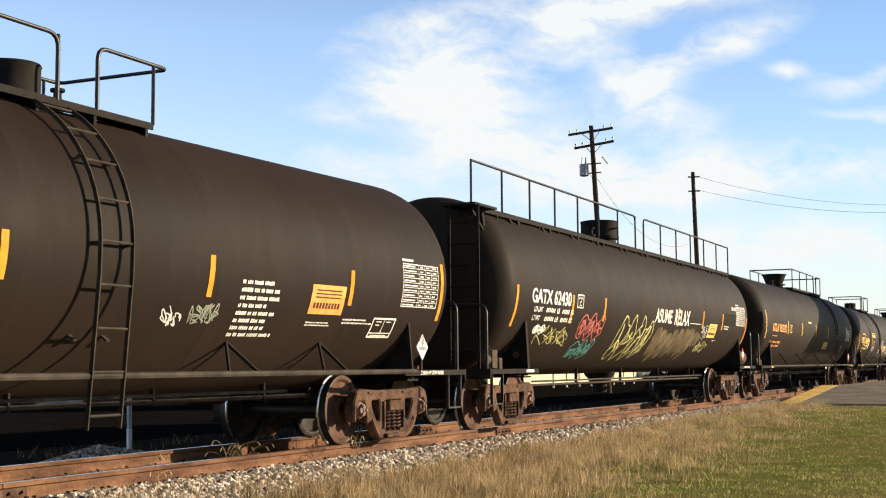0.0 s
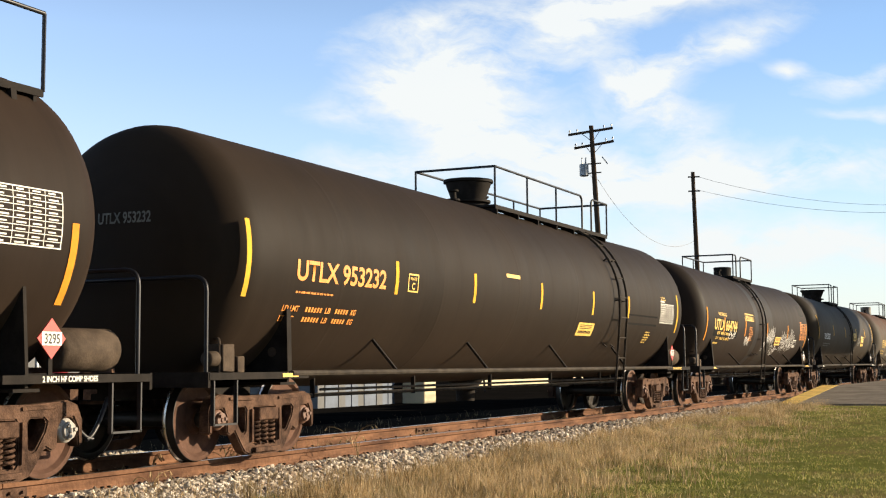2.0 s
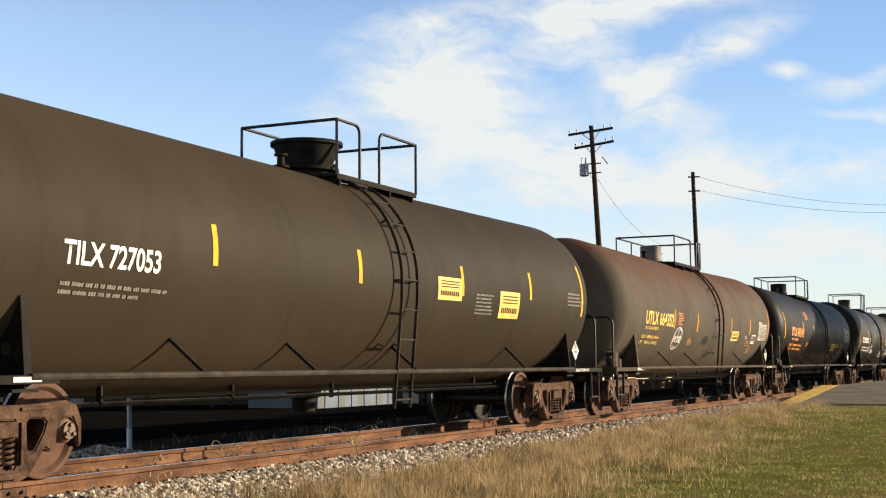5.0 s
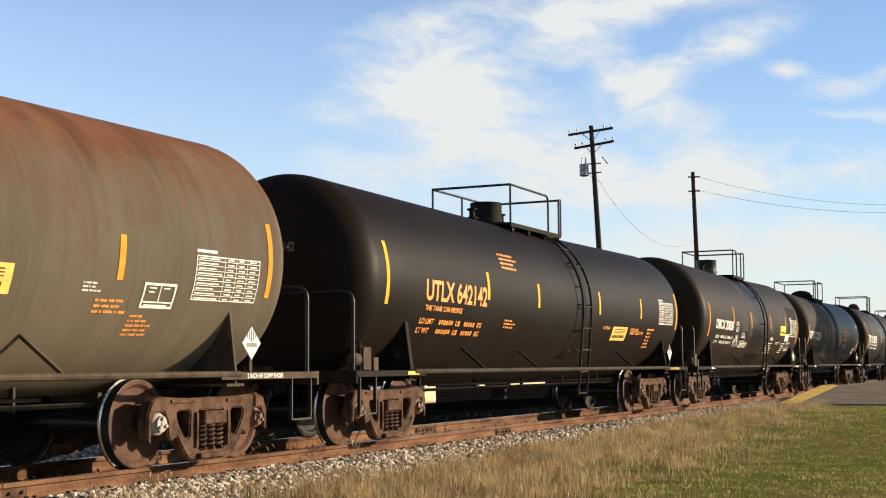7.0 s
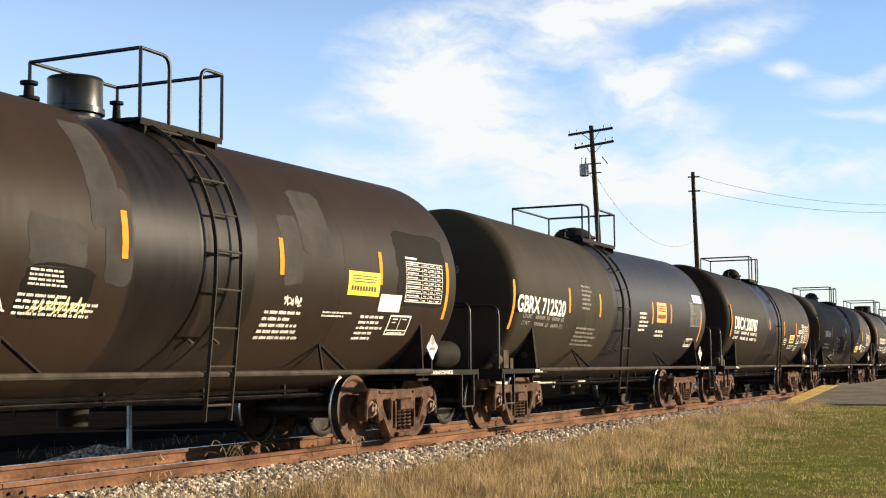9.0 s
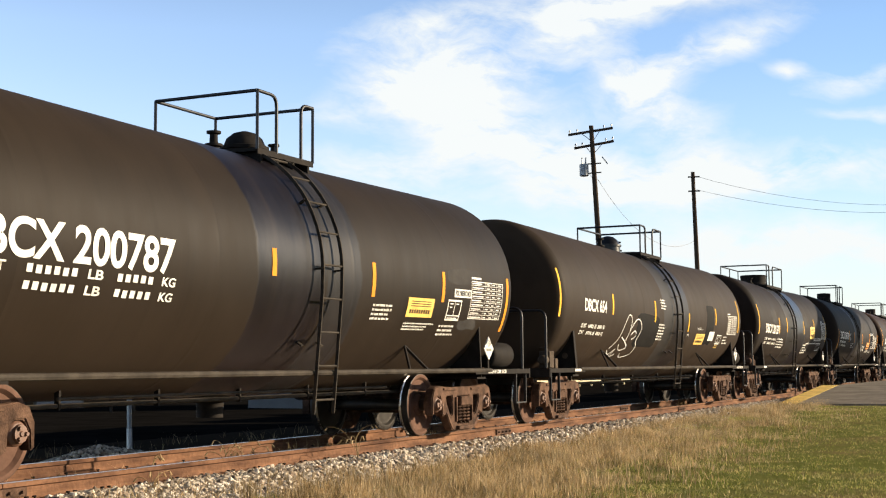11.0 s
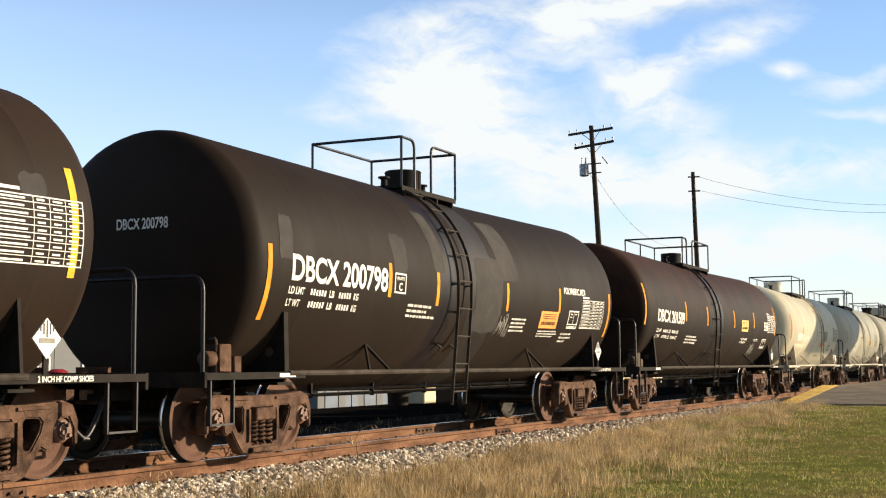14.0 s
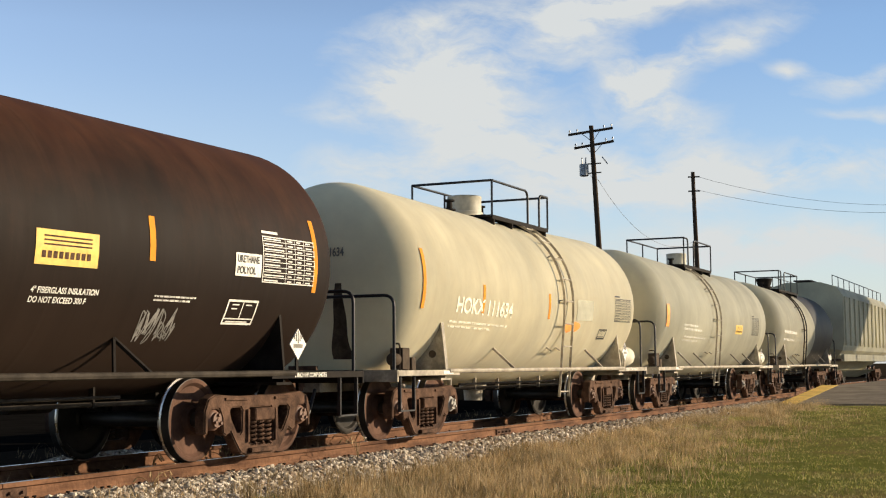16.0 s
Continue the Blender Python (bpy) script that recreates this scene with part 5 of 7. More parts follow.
car, tk = tank_car(111.33, 128.39, 1.45, 2.2, PAINT_H, "glossy black tank car with orange lettering and yellow stripes", {"deck_span": (-1.15, 1.33), "rail_h": 0.69, "dome": -0.47, "ladder": 0.67, "struts": (-0.48, -0.21, 0.43), "sill_ink": YELLOW_PAINT, "gap": 0.56, "gate": (0.1, 0.6)})
stencil(tk, "reporting_mark", "UTLX 642142", -6.0, -0.22, 0.28, ORANGE_PAINT, car, "painted stencil lettering", width=2.17)
stencil(tk, "reporting_mark", "THE TANK CAR PEOPLE", -5.96, -0.37, 0.07, ORANGE_PAINT, car, "painted stencil lettering", width=1.25)
weights(tk, car, -6.04, -0.71, 2.30, 0.22, ORANGE_PAINT, 96)
lines(tk, car, -3.09, 0.41, 0.79, 0.31, 4, ORANGE_PAINT, 99)
lines(tk, car, -3.01, -0.55, 0.52, 0.17, 3, ORANGE_PAINT, 100)
panel(tk, car, 2.65, -0.66, 0.96, 0.29, YELLOW_PAINT)
table(tk, car, 5.84, -0.27, 1.13, 0.49, WHITE_PAINT)
stencil(tk, "stencilling", "BOT OPR VALVE", 2.02, -0.43, 0.06, ORANGE_PAINT, car, "small orange stencilled words", width=0.44)
stencil(tk, "stencilling", "PLASITE 3070", 3.83, -0.45, 0.06, ORANGE_PAINT, car, "small orange stencilled words", width=0.55)
stencil(tk, "stencilling", "APPLIED 11-2022 BY UTCI", 3.85, -0.52, 0.06, ORANGE_PAINT, car, "small orange stencilled words", width=0.92)
lines(tk, car, 5.07, -0.84, 0.45, 0.48, 6, ORANGE_PAINT, 103)
stripes(car, tk, [(-7.15, 0.08, 0.85), (-3.77, 0.1, 0.43), (-1.59, 0.06, 0.41), (1.69, 0.07, 0.44), (4.44, 0.03, 0.42), (7.28, 0.05, 0.84)], YELLOW_TAPE)
head_mark(tk, car, "UTLX 642142", FAINT_PAINT)

car, tk = tank_car(128.39, 143.9, 1.52, 2.25, PAINT_I, "black tank car with grey repainted patches and a glossy coated band", {"insets": (2.1, 2.25), "deck_span": (0.08, 1.57), "rail_h": 0.76, "dome": -0.05, "ladder": 0.50, "struts": (-0.29, 0.4), "vee": True, "head": 0.40, "gap": 1.0, "dome_paint": GLOSS_BLACK, "gate": (0.05, 0.55), "reservoir_paint": STEEL_DARK})
stencil(tk, "reporting_mark", "DBCX 20020", -5.35, -0.28, 0.23, WHITE_PAINT, car, "painted stencil lettering", width=1.95)
plate_letter(tk, car, -3.03, -0.3, 0.31, 0.26, WHITE_PAINT)
weights(tk, car, -5.2, -0.68, 1.99, 0.23, WHITE_PAINT, 109)
graffiti(tk, car, -3.1, -0.76, 0.61, 0.38, WHITE_SPRAY, "scribble", 7, 111)
lines(tk, car, -2.28, -0.47, 0.5, 0.17, 4, WHITE_PAINT, 112)
lines(tk, car, -2.36, -0.75, 1.07, 0.23, 4, WHITE_PAINT, 113)
graffiti(tk, car, -2.19, -0.75, 0.71, 0.21, YELLOW_SPRAY, "spikes", 9, 114)
panel(tk, car, 3.22, -0.3, 0.83, 0.3, BRIGHT_YELLOW)
fill(tk, car, 4.11, -0.49, 0.6, 0.23, WHITE_PAINT)
table(tk, car, 4.8, -0.34, 1.14, 0.55, WHITE_PAINT)
lines(tk, car, 1.47, -0.92, 0.92, 0.4, 5, WHITE_PAINT, 118)
lines(tk, car, 2.73, -0.6, 0.76, 0.09, 2, WHITE_PAINT, 119)
lines(tk, car, 3.7, -0.91, 0.75, 0.38, 5, WHITE_PAINT, 120)
plate(tk, car, 4.51, -0.82, 0.62, 0.29, WHITE_PAINT)
graffiti(tk, car, 1.8, -0.48, 0.41, 0.12, WHITE_SPRAY, "scribble", 8, 122)
stripes(car, tk, [(-6.04, -0.09, 0.87), (-3.33, 0.12, 0.44), (-1.07, 0.09, 0.46), (1.68, 0.08, 0.42), (4.07, 0.07, 0.43), (6.11, -0.15, 0.82)], ORANGE_TAPE)
daub(tk, car, -2.31, -0.29, 0.75, 0.44, PALE_PATCH, 1)
daub(tk, car, -1.54, 0.11, 0.44, 1.23, PALE_PATCH, 2)
daub(tk, car, -1.33, -0.39, 0.40, 0.93, PALE_PATCH, 3)
daub(tk, car, 1.73, -0.23, 0.43, 0.81, PALE_PATCH, 4)
daub(tk, car, 2.15, 0.13, 0.69, 0.85, PALE_PATCH, 5)
daub(tk, car, -2.37, -0.76, 0.89, 0.50, DARK_PATCH, 6)
daub(tk, car, 4.57, -0.39, 1.52, 1.02, DARK_PATCH, 7)
head_mark(tk, car, "DBCX 20020", WHITE_PAINT)

car, tk = tank_car(143.9, 159.03, 1.47, 2.23, PAINT_J, "dark olive tank car with a bluish repainted half and orange stripes", {"deck_span": (-0.72, 1.09), "rail_h": 0.70, "dome": 0.53, "ladder": -0.70, "struts": (-0.38, 0.34), "vee": True, "head": 0.40, "gap": 1.0, "dome_kind": "low", "dome_r": 0.45, "gate": (0.1, 0.5)})
stencil(tk, "reporting_mark", "GBRX 712520", -6.37, -0.31, 0.27, WHITE_PAINT, car, "painted stencil lettering", width=2.3)
weights(tk, car, -6.04, -0.53, 2.09, 0.19, FAINT_PAINT, 127)
panel(tk, car, 1.83, -0.23, 0.77, 0.44, ORANGE_PAINT)
lines(tk, car, -3.18, -0.15, 0.64, 0.49, 6, FAINT_PAINT, 129)
lines(tk, car, -3.31, -0.86, 1.29, 0.41, 5, FAINT_PAINT, 130)
lines(tk, car, 0.52, -0.45, 0.69, 0.44, 5, WHITE_PAINT, 131)
lines(tk, car, 1.83, -0.57, 0.82, 0.19, 2, WHITE_PAINT, 132)
table(tk, car, 4.7, -0.28, 1.12, 0.51, FAINT_PAINT)
fill(tk, car, 5.13, 0.3, 0.8, 0.2, WHITE_PAINT)
plate(tk, car, 4.67, -0.8, 0.62, 0.22, WHITE_PAINT)
stripes(car, tk, [(-6.53, -0.22, 0.82), (-3.85, -0.01, 0.44), (-2.11, -0.02, 0.44), (1.5, -0.03, 0.48), (3.0, -0.02, 0.43), (5.75, -0.27, 0.79)], ORANGE_TAPE)
head_mark(tk, car, "GBRX 712520", FAINT_PAINT)

car, tk = tank_car(159.03, 173.87, 1.52, 2.25, PAINT_K, "dark olive tank car with a glossy black coated band", {"insets": (2.1, 2.35), "deck_span": (0.27, 1.15), "rail_h": 0.72, "dome": 0.71, "ladder": 0.20, "struts": (0.4,), "vee": True, "head": 0.40, "gap": 1.0, "dome_kind": "low", "gate": (0.0, 0.5), "reservoir_paint": STEEL_DARK})
stencil(tk, "reporting_mark", "DBCX 200787", -5.7, -0.25, 0.33, WHITE_PAINT, car, "painted stencil lettering", width=2.94)
weights(tk, car, -5.67, -0.54, 3.15, 0.24, WHITE_PAINT, 140)
lines(tk, car, 1.47, -0.59, 0.71, 0.24, 4, WHITE_PAINT, 141)
panel(tk, car, 2.45, -0.52, 0.81, 0.27, YELLOW_PAINT)
lines(tk, car, 2.46, -0.72, 0.96, 0.13, 3, WHITE_PAINT, 143)
plate(tk, car, 3.72, -0.55, 0.47, 0.31, WHITE_PAINT)
fill(tk, car, 3.9, -0.2, 0.6, 0.12, WHITE_PAINT)
stencil(tk, "stencilling", "POLYMERIC MDI", 3.93, -0.175, 0.075, BLACK_INK, car, "black stencilled words", width=0.54, off=0.0095)
table(tk, car, 4.5, -0.51, 1.2, 0.57, WHITE_PAINT)
lines(tk, car, 3.61, -0.8, 0.64, 0.2, 3, WHITE_PAINT, 148)
stripes(car, tk, [(-6.06, -0.05, 0.87), (-0.94, 0.01, 0.31), (1.42, -0.06, 0.44), (3.52, -0.07, 0.43), (5.9, -0.27, 0.86)], ORANGE_TAPE)
daub(tk, car, 3.65, -0.01, 1.13, 0.23, PALE_PATCH, 20)
daub(tk, car, 4.25, -0.69, 0.67, 0.16, PALE_PATCH, 21)
head_mark(tk, car, "DBCX 200787", FAINT_PAINT)

car, tk = tank_car(173.87, 190.79, 1.49, 2.24, PAINT_M, "olive-brown tank car with white lettering and a white spray drawing", {"insets": (1.98, 2.1), "deck_span": (0.18, 1.74), "rail_h": 0.64, "dome": -0.07, "ladder": 0.35, "struts": (-0.5, 0.39), "vee": True, "head": 0.40, "gap": 1.0, "dome_kind": "low", "dome_paint": GLOSS_BLACK, "gate": (0.3, 0.7), "reservoir_paint": STEEL_DARK})
stencil(tk, "reporting_mark", "DBCX 654", -6.11, -0.18, 0.22, WHITE_PAINT, car, "painted stencil lettering", width=1.31)
weights(tk, car, -6.15, -0.64, 1.47, 0.21, WHITE_PAINT, 154)
sprayed_fingers(tk, car, -4.01, -1.13, 1.81, 1.00, WHITE_SPRAY)
lines(tk, car, -0.94, 0.06, 0.5, 0.25, 4, WHITE_PAINT, 156)
lines(tk, car, -1.05, -0.64, 0.48, 0.4, 6, WHITE_PAINT, 157)
panel(tk, car, 2.39, -0.71, 0.85, 0.28, YELLOW_PAINT)
fill(tk, car, 3.65, -0.6, 0.53, 0.24, WHITE_PAINT)
plate(tk, car, 4.55, -0.7, 0.47, 0.26, WHITE_PAINT)
table(tk, car, 5.53, -0.42, 1.08, 0.5, WHITE_PAINT)
lines(tk, car, 2.39, -0.34, 0.67, 0.07, 2, WHITE_PAINT, 162)
lines(tk, car, 4.62, -0.81, 0.42, 0.1, 2, YELLOW_PAINT, 163)
lines(tk, car, 5.28, -0.7, 0.54, 0.25, 3, WHITE_PAINT, 164)
lines(tk, car, 1.5, -0.51, 0.28, 0.08, 2, WHITE_PAINT, 165)
stripes(car, tk, [(-7.43, 0.08, 0.87), (-4.39, 0.01, 0.41), (-1.38, 0.0, 0.46), (1.51, -0.17, 0.43), (4.2, 0.02, 0.42), (6.82, 0.09, 0.89)], YELLOW_TAPE)
daub(tk, car, -2.61, -0.82, 1.60, 0.73, DARK_PATCH, 18)
daub(tk, car, 3.24, -0.71, 0.76, 1.01, DARK_PATCH, 19)
head_mark(tk, car, "DBCX 654", FAINT_PAINT)

car, tk = tank_car(190.79, 205.56, 1.5, 2.25, PAINT_N, "brown-black tank car with a blue-black coated band and white lettering", {"insets": (1.92, 2.1), "deck_span": (-0.74, 1.33), "rail_h": 0.67, "dome": 0.22, "ladder": -0.95, "struts": (-0.44, 0.48), "vee": True, "head": 0.40, "gap": 1.0, "dome_r": 0.43, "dome_h": 0.38, "gate": (0.1, 0.5), "valve_paint": RUSTY})
stencil(tk, "reporting_mark", "DBCX 201271", -5.3, -0.26, 0.26, WHITE_PAINT, car, "painted stencil lettering", width=2.11)
weights(tk, car, -5.25, -0.62, 1.81, 0.21, WHITE_PAINT, 171)
lines(tk, car, -3.34, -0.72, 1.24, 0.35, 4, WHITE_PAINT, 172)
panel(tk, car, 2.48, -0.32, 0.91, 0.43, YELLOW_PAINT)
table(tk, car, 4.82, -0.32, 1.12, 0.6, WHITE_PAINT)
lines(tk, car, 1.85, -0.53, 3.41, 0.1, 1, WHITE_PAINT, 175)
lines(tk, car, 1.39, -0.88, 0.99, 0.39, 4, WHITE_PAINT, 176)
plate(tk, car, 4.18, -0.77, 0.73, 0.3, WHITE_PAINT)
stencil(tk, "reporting_mark", "TOLUENE DIISOCYANATE", 3.16, -0.39, 0.11, WHITE_PAINT, car, "painted stencil lettering", width=1.68)
stripes(car, tk, [(-6.26, 0.1, 0.89), (-3.18, 0.01, 0.49), (-1.88, 0.07, 0.47), (1.19, 0.07, 0.44), (3.31, 0.12, 0.51), (5.83, 0.09, 1.01)], YELLOW_TAPE)
daub(tk, car, -4.23, 0.07, 0.81, 0.43, PALE_PATCH, 8)
daub(tk, car, -2.74, 0.03, 0.80, 0.43, PALE_PATCH, 9)
daub(tk, car, 1.29, 0.06, 0.79, 0.39, PALE_PATCH, 10)
daub(tk, car, 2.62, 0.32, 0.30, 0.18, PALE_PATCH, 11)
daub(tk, car, 5.17, 0.27, 0.33, 0.22, PALE_PATCH, 12)
head_mark(tk, car, "DBCX 201271", FAINT_PAINT, -0.45)

car, tk = tank_car(205.56, 220.95, 1.53, 2.26, PAINT_O, "brown-black tank car with grey patches, a coated band and white lettering", {"insets": (2.1, 2.33), "deck_span": (-0.88, 0.55), "rail_h": 0.74, "dome": 0.20, "ladder": -1.00, "struts": (-0.42, 0.32), "vee": True, "head": 0.40, "gap": 1.12, "gate": (0.1, 0.5), "valve_paint": RUSTY})
stencil(tk, "reporting_mark", "DBCX 200798", -5.64, -0.22, 0.29, WHITE_PAINT, car, "painted stencil lettering", width=2.38)
plate_letter(tk, car, -3.06, -0.23, 0.33, 0.27, WHITE_PAINT)
weights(tk, car, -5.65, -0.53, 1.75, 0.23, WHITE_PAINT, 185)
lines(tk, car, -2.61, -0.55, 0.94, 0.22, 3, WHITE_PAINT, 187)
panel(tk, car, 2.42, -0.57, 0.85, 0.3, ORANGE_PAINT)
lines(tk, car, 2.45, -0.74, 0.99, 0.14, 3, WHITE_PAINT, 191)
stencil(tk, "reporting_mark", "POLYMERIC MDI", 3.48, 0.06, 0.11, WHITE_PAINT, car, "painted stencil lettering", width=1.14)
table(tk, car, 4.49, -0.55, 1.23, 0.53, WHITE_PAINT)
plate(tk, car, 3.8, -0.56, 0.52, 0.33, WHITE_PAINT)
lines(tk, car, 1.15, -0.66, 0.73, 0.26, 4, WHITE_PAINT, 195)
lines(tk, car, 3.63, -0.84, 0.63, 0.21, 3, WHITE_PAINT, 196)
graffiti(tk, car, 0.62, -0.74, 0.45, 0.37, GREY_SPRAY, "scribble", 8, 197)
stripes(car, tk, [(-6.09, -0.29, 0.87), (-3.19, -0.07, 0.45), (-1.72, -0.1, 0.47), (0.87, -0.09, 0.44), (3.27, -0.07, 0.42), (6.05, -0.28, 0.85)], ORANGE_TAPE)
daub(tk, car, -3.06, 0.01, 0.31, 0.57, PALE_PATCH, 13)
daub(tk, car, -1.83, 0.13, 0.37, 0.98, PALE_PATCH, 14)
daub(tk, car, -0.43, -0.68, 1.04, 1.18, PALE_PATCH, 15)
daub(tk, car, 0.59, 0.17, 0.76, 1.09, PALE_PATCH, 16)
daub(tk, car, -5.90, 0.01, 0.28, 0.51, PALE_PATCH, 23)
daub(tk, car, -3.04, 0.06, 0.36, 0.50, PALE_PATCH, 24)
head_mark(tk, car, "DBCX 200798", WHITE_PAINT)

car, tk = tank_car(220.95, 237.73, 1.49, 2.24, PAINT_P, "brown-black tank car with a rusty crown and white lettering", {"insets": (1.92, 2.25), "deck_span": (-0.88, 1.27), "rail_h": 0.68, "dome": 0.21, "ladder": -1.13, "struts": (-0.47, 0.42), "vee": True, "head": 0.40, "gap": 1.0, "dome_r": 0.27, "dome_h": 0.36, "gate": (0.3, 0.8)})
stencil(tk, "reporting_mark", "DBCX 201509", -6.43, -0.24, 0.26, WHITE_PAINT, car, "painted stencil lettering", width=2.27)
weights(tk, car, -6.35, -0.62, 1.88, 0.21, WHITE_PAINT, 203)
lines(tk, car, -3.77, -0.71, 1.22, 0.23, 3, WHITE_PAINT, 204)
panel(tk, car, 2.02, -0.26, 0.82, 0.31, YELLOW_PAINT)
fill(tk, car, 5.05, -0.21, 0.5, 0.25, WHITE_PAINT)
stencil(tk, "stencilling", "URETHANE", 5.08, -0.06, 0.075, BLACK_INK, car, "black stencilled word", width=0.42, off=0.0095)
stencil(tk, "stencilling", "POLYOL", 5.08, -0.18, 0.075, BLACK_INK, car, "black stencilled word", width=0.36, off=0.0095)
table(tk, car, 5.58, -0.26, 1.1, 0.52, WHITE_PAINT)
stencil(tk, "stencilling", "4\" FIBERGLASS INSULATION", 2.05, -0.51, 0.055, WHITE_PAINT, car, "small white stencilled words", width=0.88)
stencil(tk, "stencilling", "DO NOT EXCEED 300 F", 2.05, -0.60, 0.055, WHITE_PAINT, car, "small white stencilled words", width=0.74)
lines(tk, car, 3.76, -0.54, 0.83, 0.08, 2, WHITE_PAINT, 209)
plate(tk, car, 5.03, -0.76, 0.58, 0.29, WHITE_PAINT)
graffiti(tk, car, 3.66, -1.0, 0.57, 0.41, GREY_SPRAY, "scribble", 14, 211)
stripes(car, tk, [(-7.37, 0.09, 0.9), (-4.01, 0.07, 0.46), (-1.91, 0.04, 0.47), (1.1, 0.06, 0.47), (3.63, 0.08, 0.44), (6.71, 0.1, 0.87)], ORANGE_TAPE)
daub(tk, car, -0.17, 0.45, 0.40, 0.33, PALE_PATCH, 17)
head_mark(tk, car, "DBCX 201509", FAINT_PAINT)

car, tk = tank_car(237.73, 250.28, 1.47, 2.23, PAINT_Q, "short pale grey-cream tank car with a stained end", {"deck_span": (-0.85, 1.84), "rail_h": 0.61, "dome": -0.30, "ladder": 0.74, "struts": (-0.28, 0.44), "dome_paint": CREAM, "trim": PALE_TRIM, "ladder_paint": PALE_TRIM, "reservoir_paint": CREAM, "dome_r": 0.30, "dome_h": 0.38, "gate": (0.6, 1.0)})
stencil(tk, "reporting_mark", "HOKX 111634", -3.83, -0.39, 0.23, PALE_MARK, car, "painted stencil lettering", width=2.18)
lines(tk, car, -3.95, -0.65, 2.36, 0.15, 2, PALE_MARK, 216)
table(tk, car, 3.72, -0.33, 1.06, 0.46, BLACK_INK)
graffiti(tk, car, 0.98, -0.58, 0.72, 0.21, ORANGE_PAINT, "blob", 2, 218)
fill(tk, car, 1.47, -0.34, 0.9, 0.38, FADED_PATCH)
plate(tk, car, 2.92, -0.7, 0.48, 0.21, BLACK_INK)
stripes(car, tk, [(-4.95, 0.03, 0.85), (-2.85, -0.15, 0.44), (0.02, -0.12, 0.44)], ORANGE_TAPE)
head_mark(tk, car, "HOKX 111634", FAINT_PAINT)
head_stain(tk, car, 0.42, STAIN)

car, tk = tank_car(250.28, 263.88, 1.47, 2.23, PAINT_R, "short pale grey-green tank car with faded lettering", {"deck_span": (-0.44, 1.67), "rail_h": 0.71, "dome": 0.87, "ladder": -0.88, "dome_paint": CREAM, "trim": PALE_TRIM, "ladder_paint": PALE_TRIM, "reservoir_paint": CREAM, "dome_r": 0.27})
lines(tk, car, -3.97, -0.38, 2.05, 0.19, 2, WHITE_PAINT, 224)
lines(tk, car, -3.79, -0.65, 2.27, 0.17, 2, WHITE_PAINT, 225)
panel(tk, car, 1.46, -0.34, 0.84, 0.25, YELLOW_PAINT)
table(tk, car, 3.54, -0.36, 0.94, 0.5, BLACK_INK)
fill(tk, car, -5.53, -0.34, 0.24, 0.51, ORANGE_PAINT)
stripes(car, tk, [], YELLOW_TAPE)

car, tk = tank_car(263.88, 276.94, 1.47, 2.23, PAINT_S, "short pale grey tank car with a dark end", {"deck_span": (-0.54, 1.69), "rail_h": 0.66, "dome": -0.56, "ladder": -1.50, "trim": PALE_TRIM, "reservoir_paint": CREAM, "dome_kind": "cone"})
lines(tk, car, -4.79, -0.24, 2.21, 0.19, 1, WHITE_PAINT, 231)
lines(tk, car, -4.78, -0.47, 2.59, 0.15, 1, WHITE_PAINT, 232)
stripes(car, tk, [], YELLOW_TAPE)


# ---- the place round the track ----
ASPHALT = surface("asphalt", (0.225, 0.200, 0.168), 0.9, 0.0, 1.2, 0.25, 0.3)
# Asphalt darkened so that the shade beyond the train sits in its colour.
SHADED_ROAD = surface("shaded_road", (0.0095, 0.0088, 0.008), 0.95, 0.0, 1.0, 0.3, 0.2)
TACTILE = surface("yellow_tactile", (0.72, 0.50, 0.15), 0.8, 0.0, 3, 0.2, 0.3)
POLE_WOOD = surface("weathered_pole_wood", (0.07, 0.05, 0.036), 0.9, 0.0, 4, 0.35, 0.3, stretch=(3, 3, 0.3))
GALV = surface("galvanised_steel", (0.30, 0.31, 0.32), 0.5, 0.5, 5, 0.2)
WALL_CREAM = surface("cream_wall", (0.60, 0.53, 0.36), 0.8, 0.0, 1.0, 0.12)
WALL_BLUE = surface("blue_grey_metal_wall", (0.10, 0.125, 0.17), 0.6, 0.2, 0.8, 0.25)
WALL_GREY = surface("grey_metal_wall", (0.11, 0.115, 0.12), 0.7, 0.1, 0.8, 0.15)
GLASS_DARK = surface("dark_window_glass", (0.02, 0.024, 0.03), 0.12, 0.0, 2, 0.2)
CAR_WHITE = surface("white_vehicle_paint", (0.70, 0.70, 0.68), 0.35, 0.0, 3, 0.05)
CONCRETE = surface("pale_concrete", (0.34, 0.32, 0.30), 0.9, 0.0, 2, 0.2, 0.2)
RUBBER = surface("tyre_rubber", (0.025, 0.025, 0.026), 0.85, 0.0, 9, 0.2)
RED_BIN = surface("red_plastic", (0.45, 0.03, 0.04), 0.5, 0.0, 3, 0.15)
TIE_WOOD = surface("creosoted_tie", (0.06, 0.045, 0.034), 0.9, 0.0, 3, 0.4, 0.5, stretch=(0.4, 3, 1))
WIRE = surface("grey_wire", (0.10, 0.10, 0.11), 0.6, 0.0, 9, 0.1)


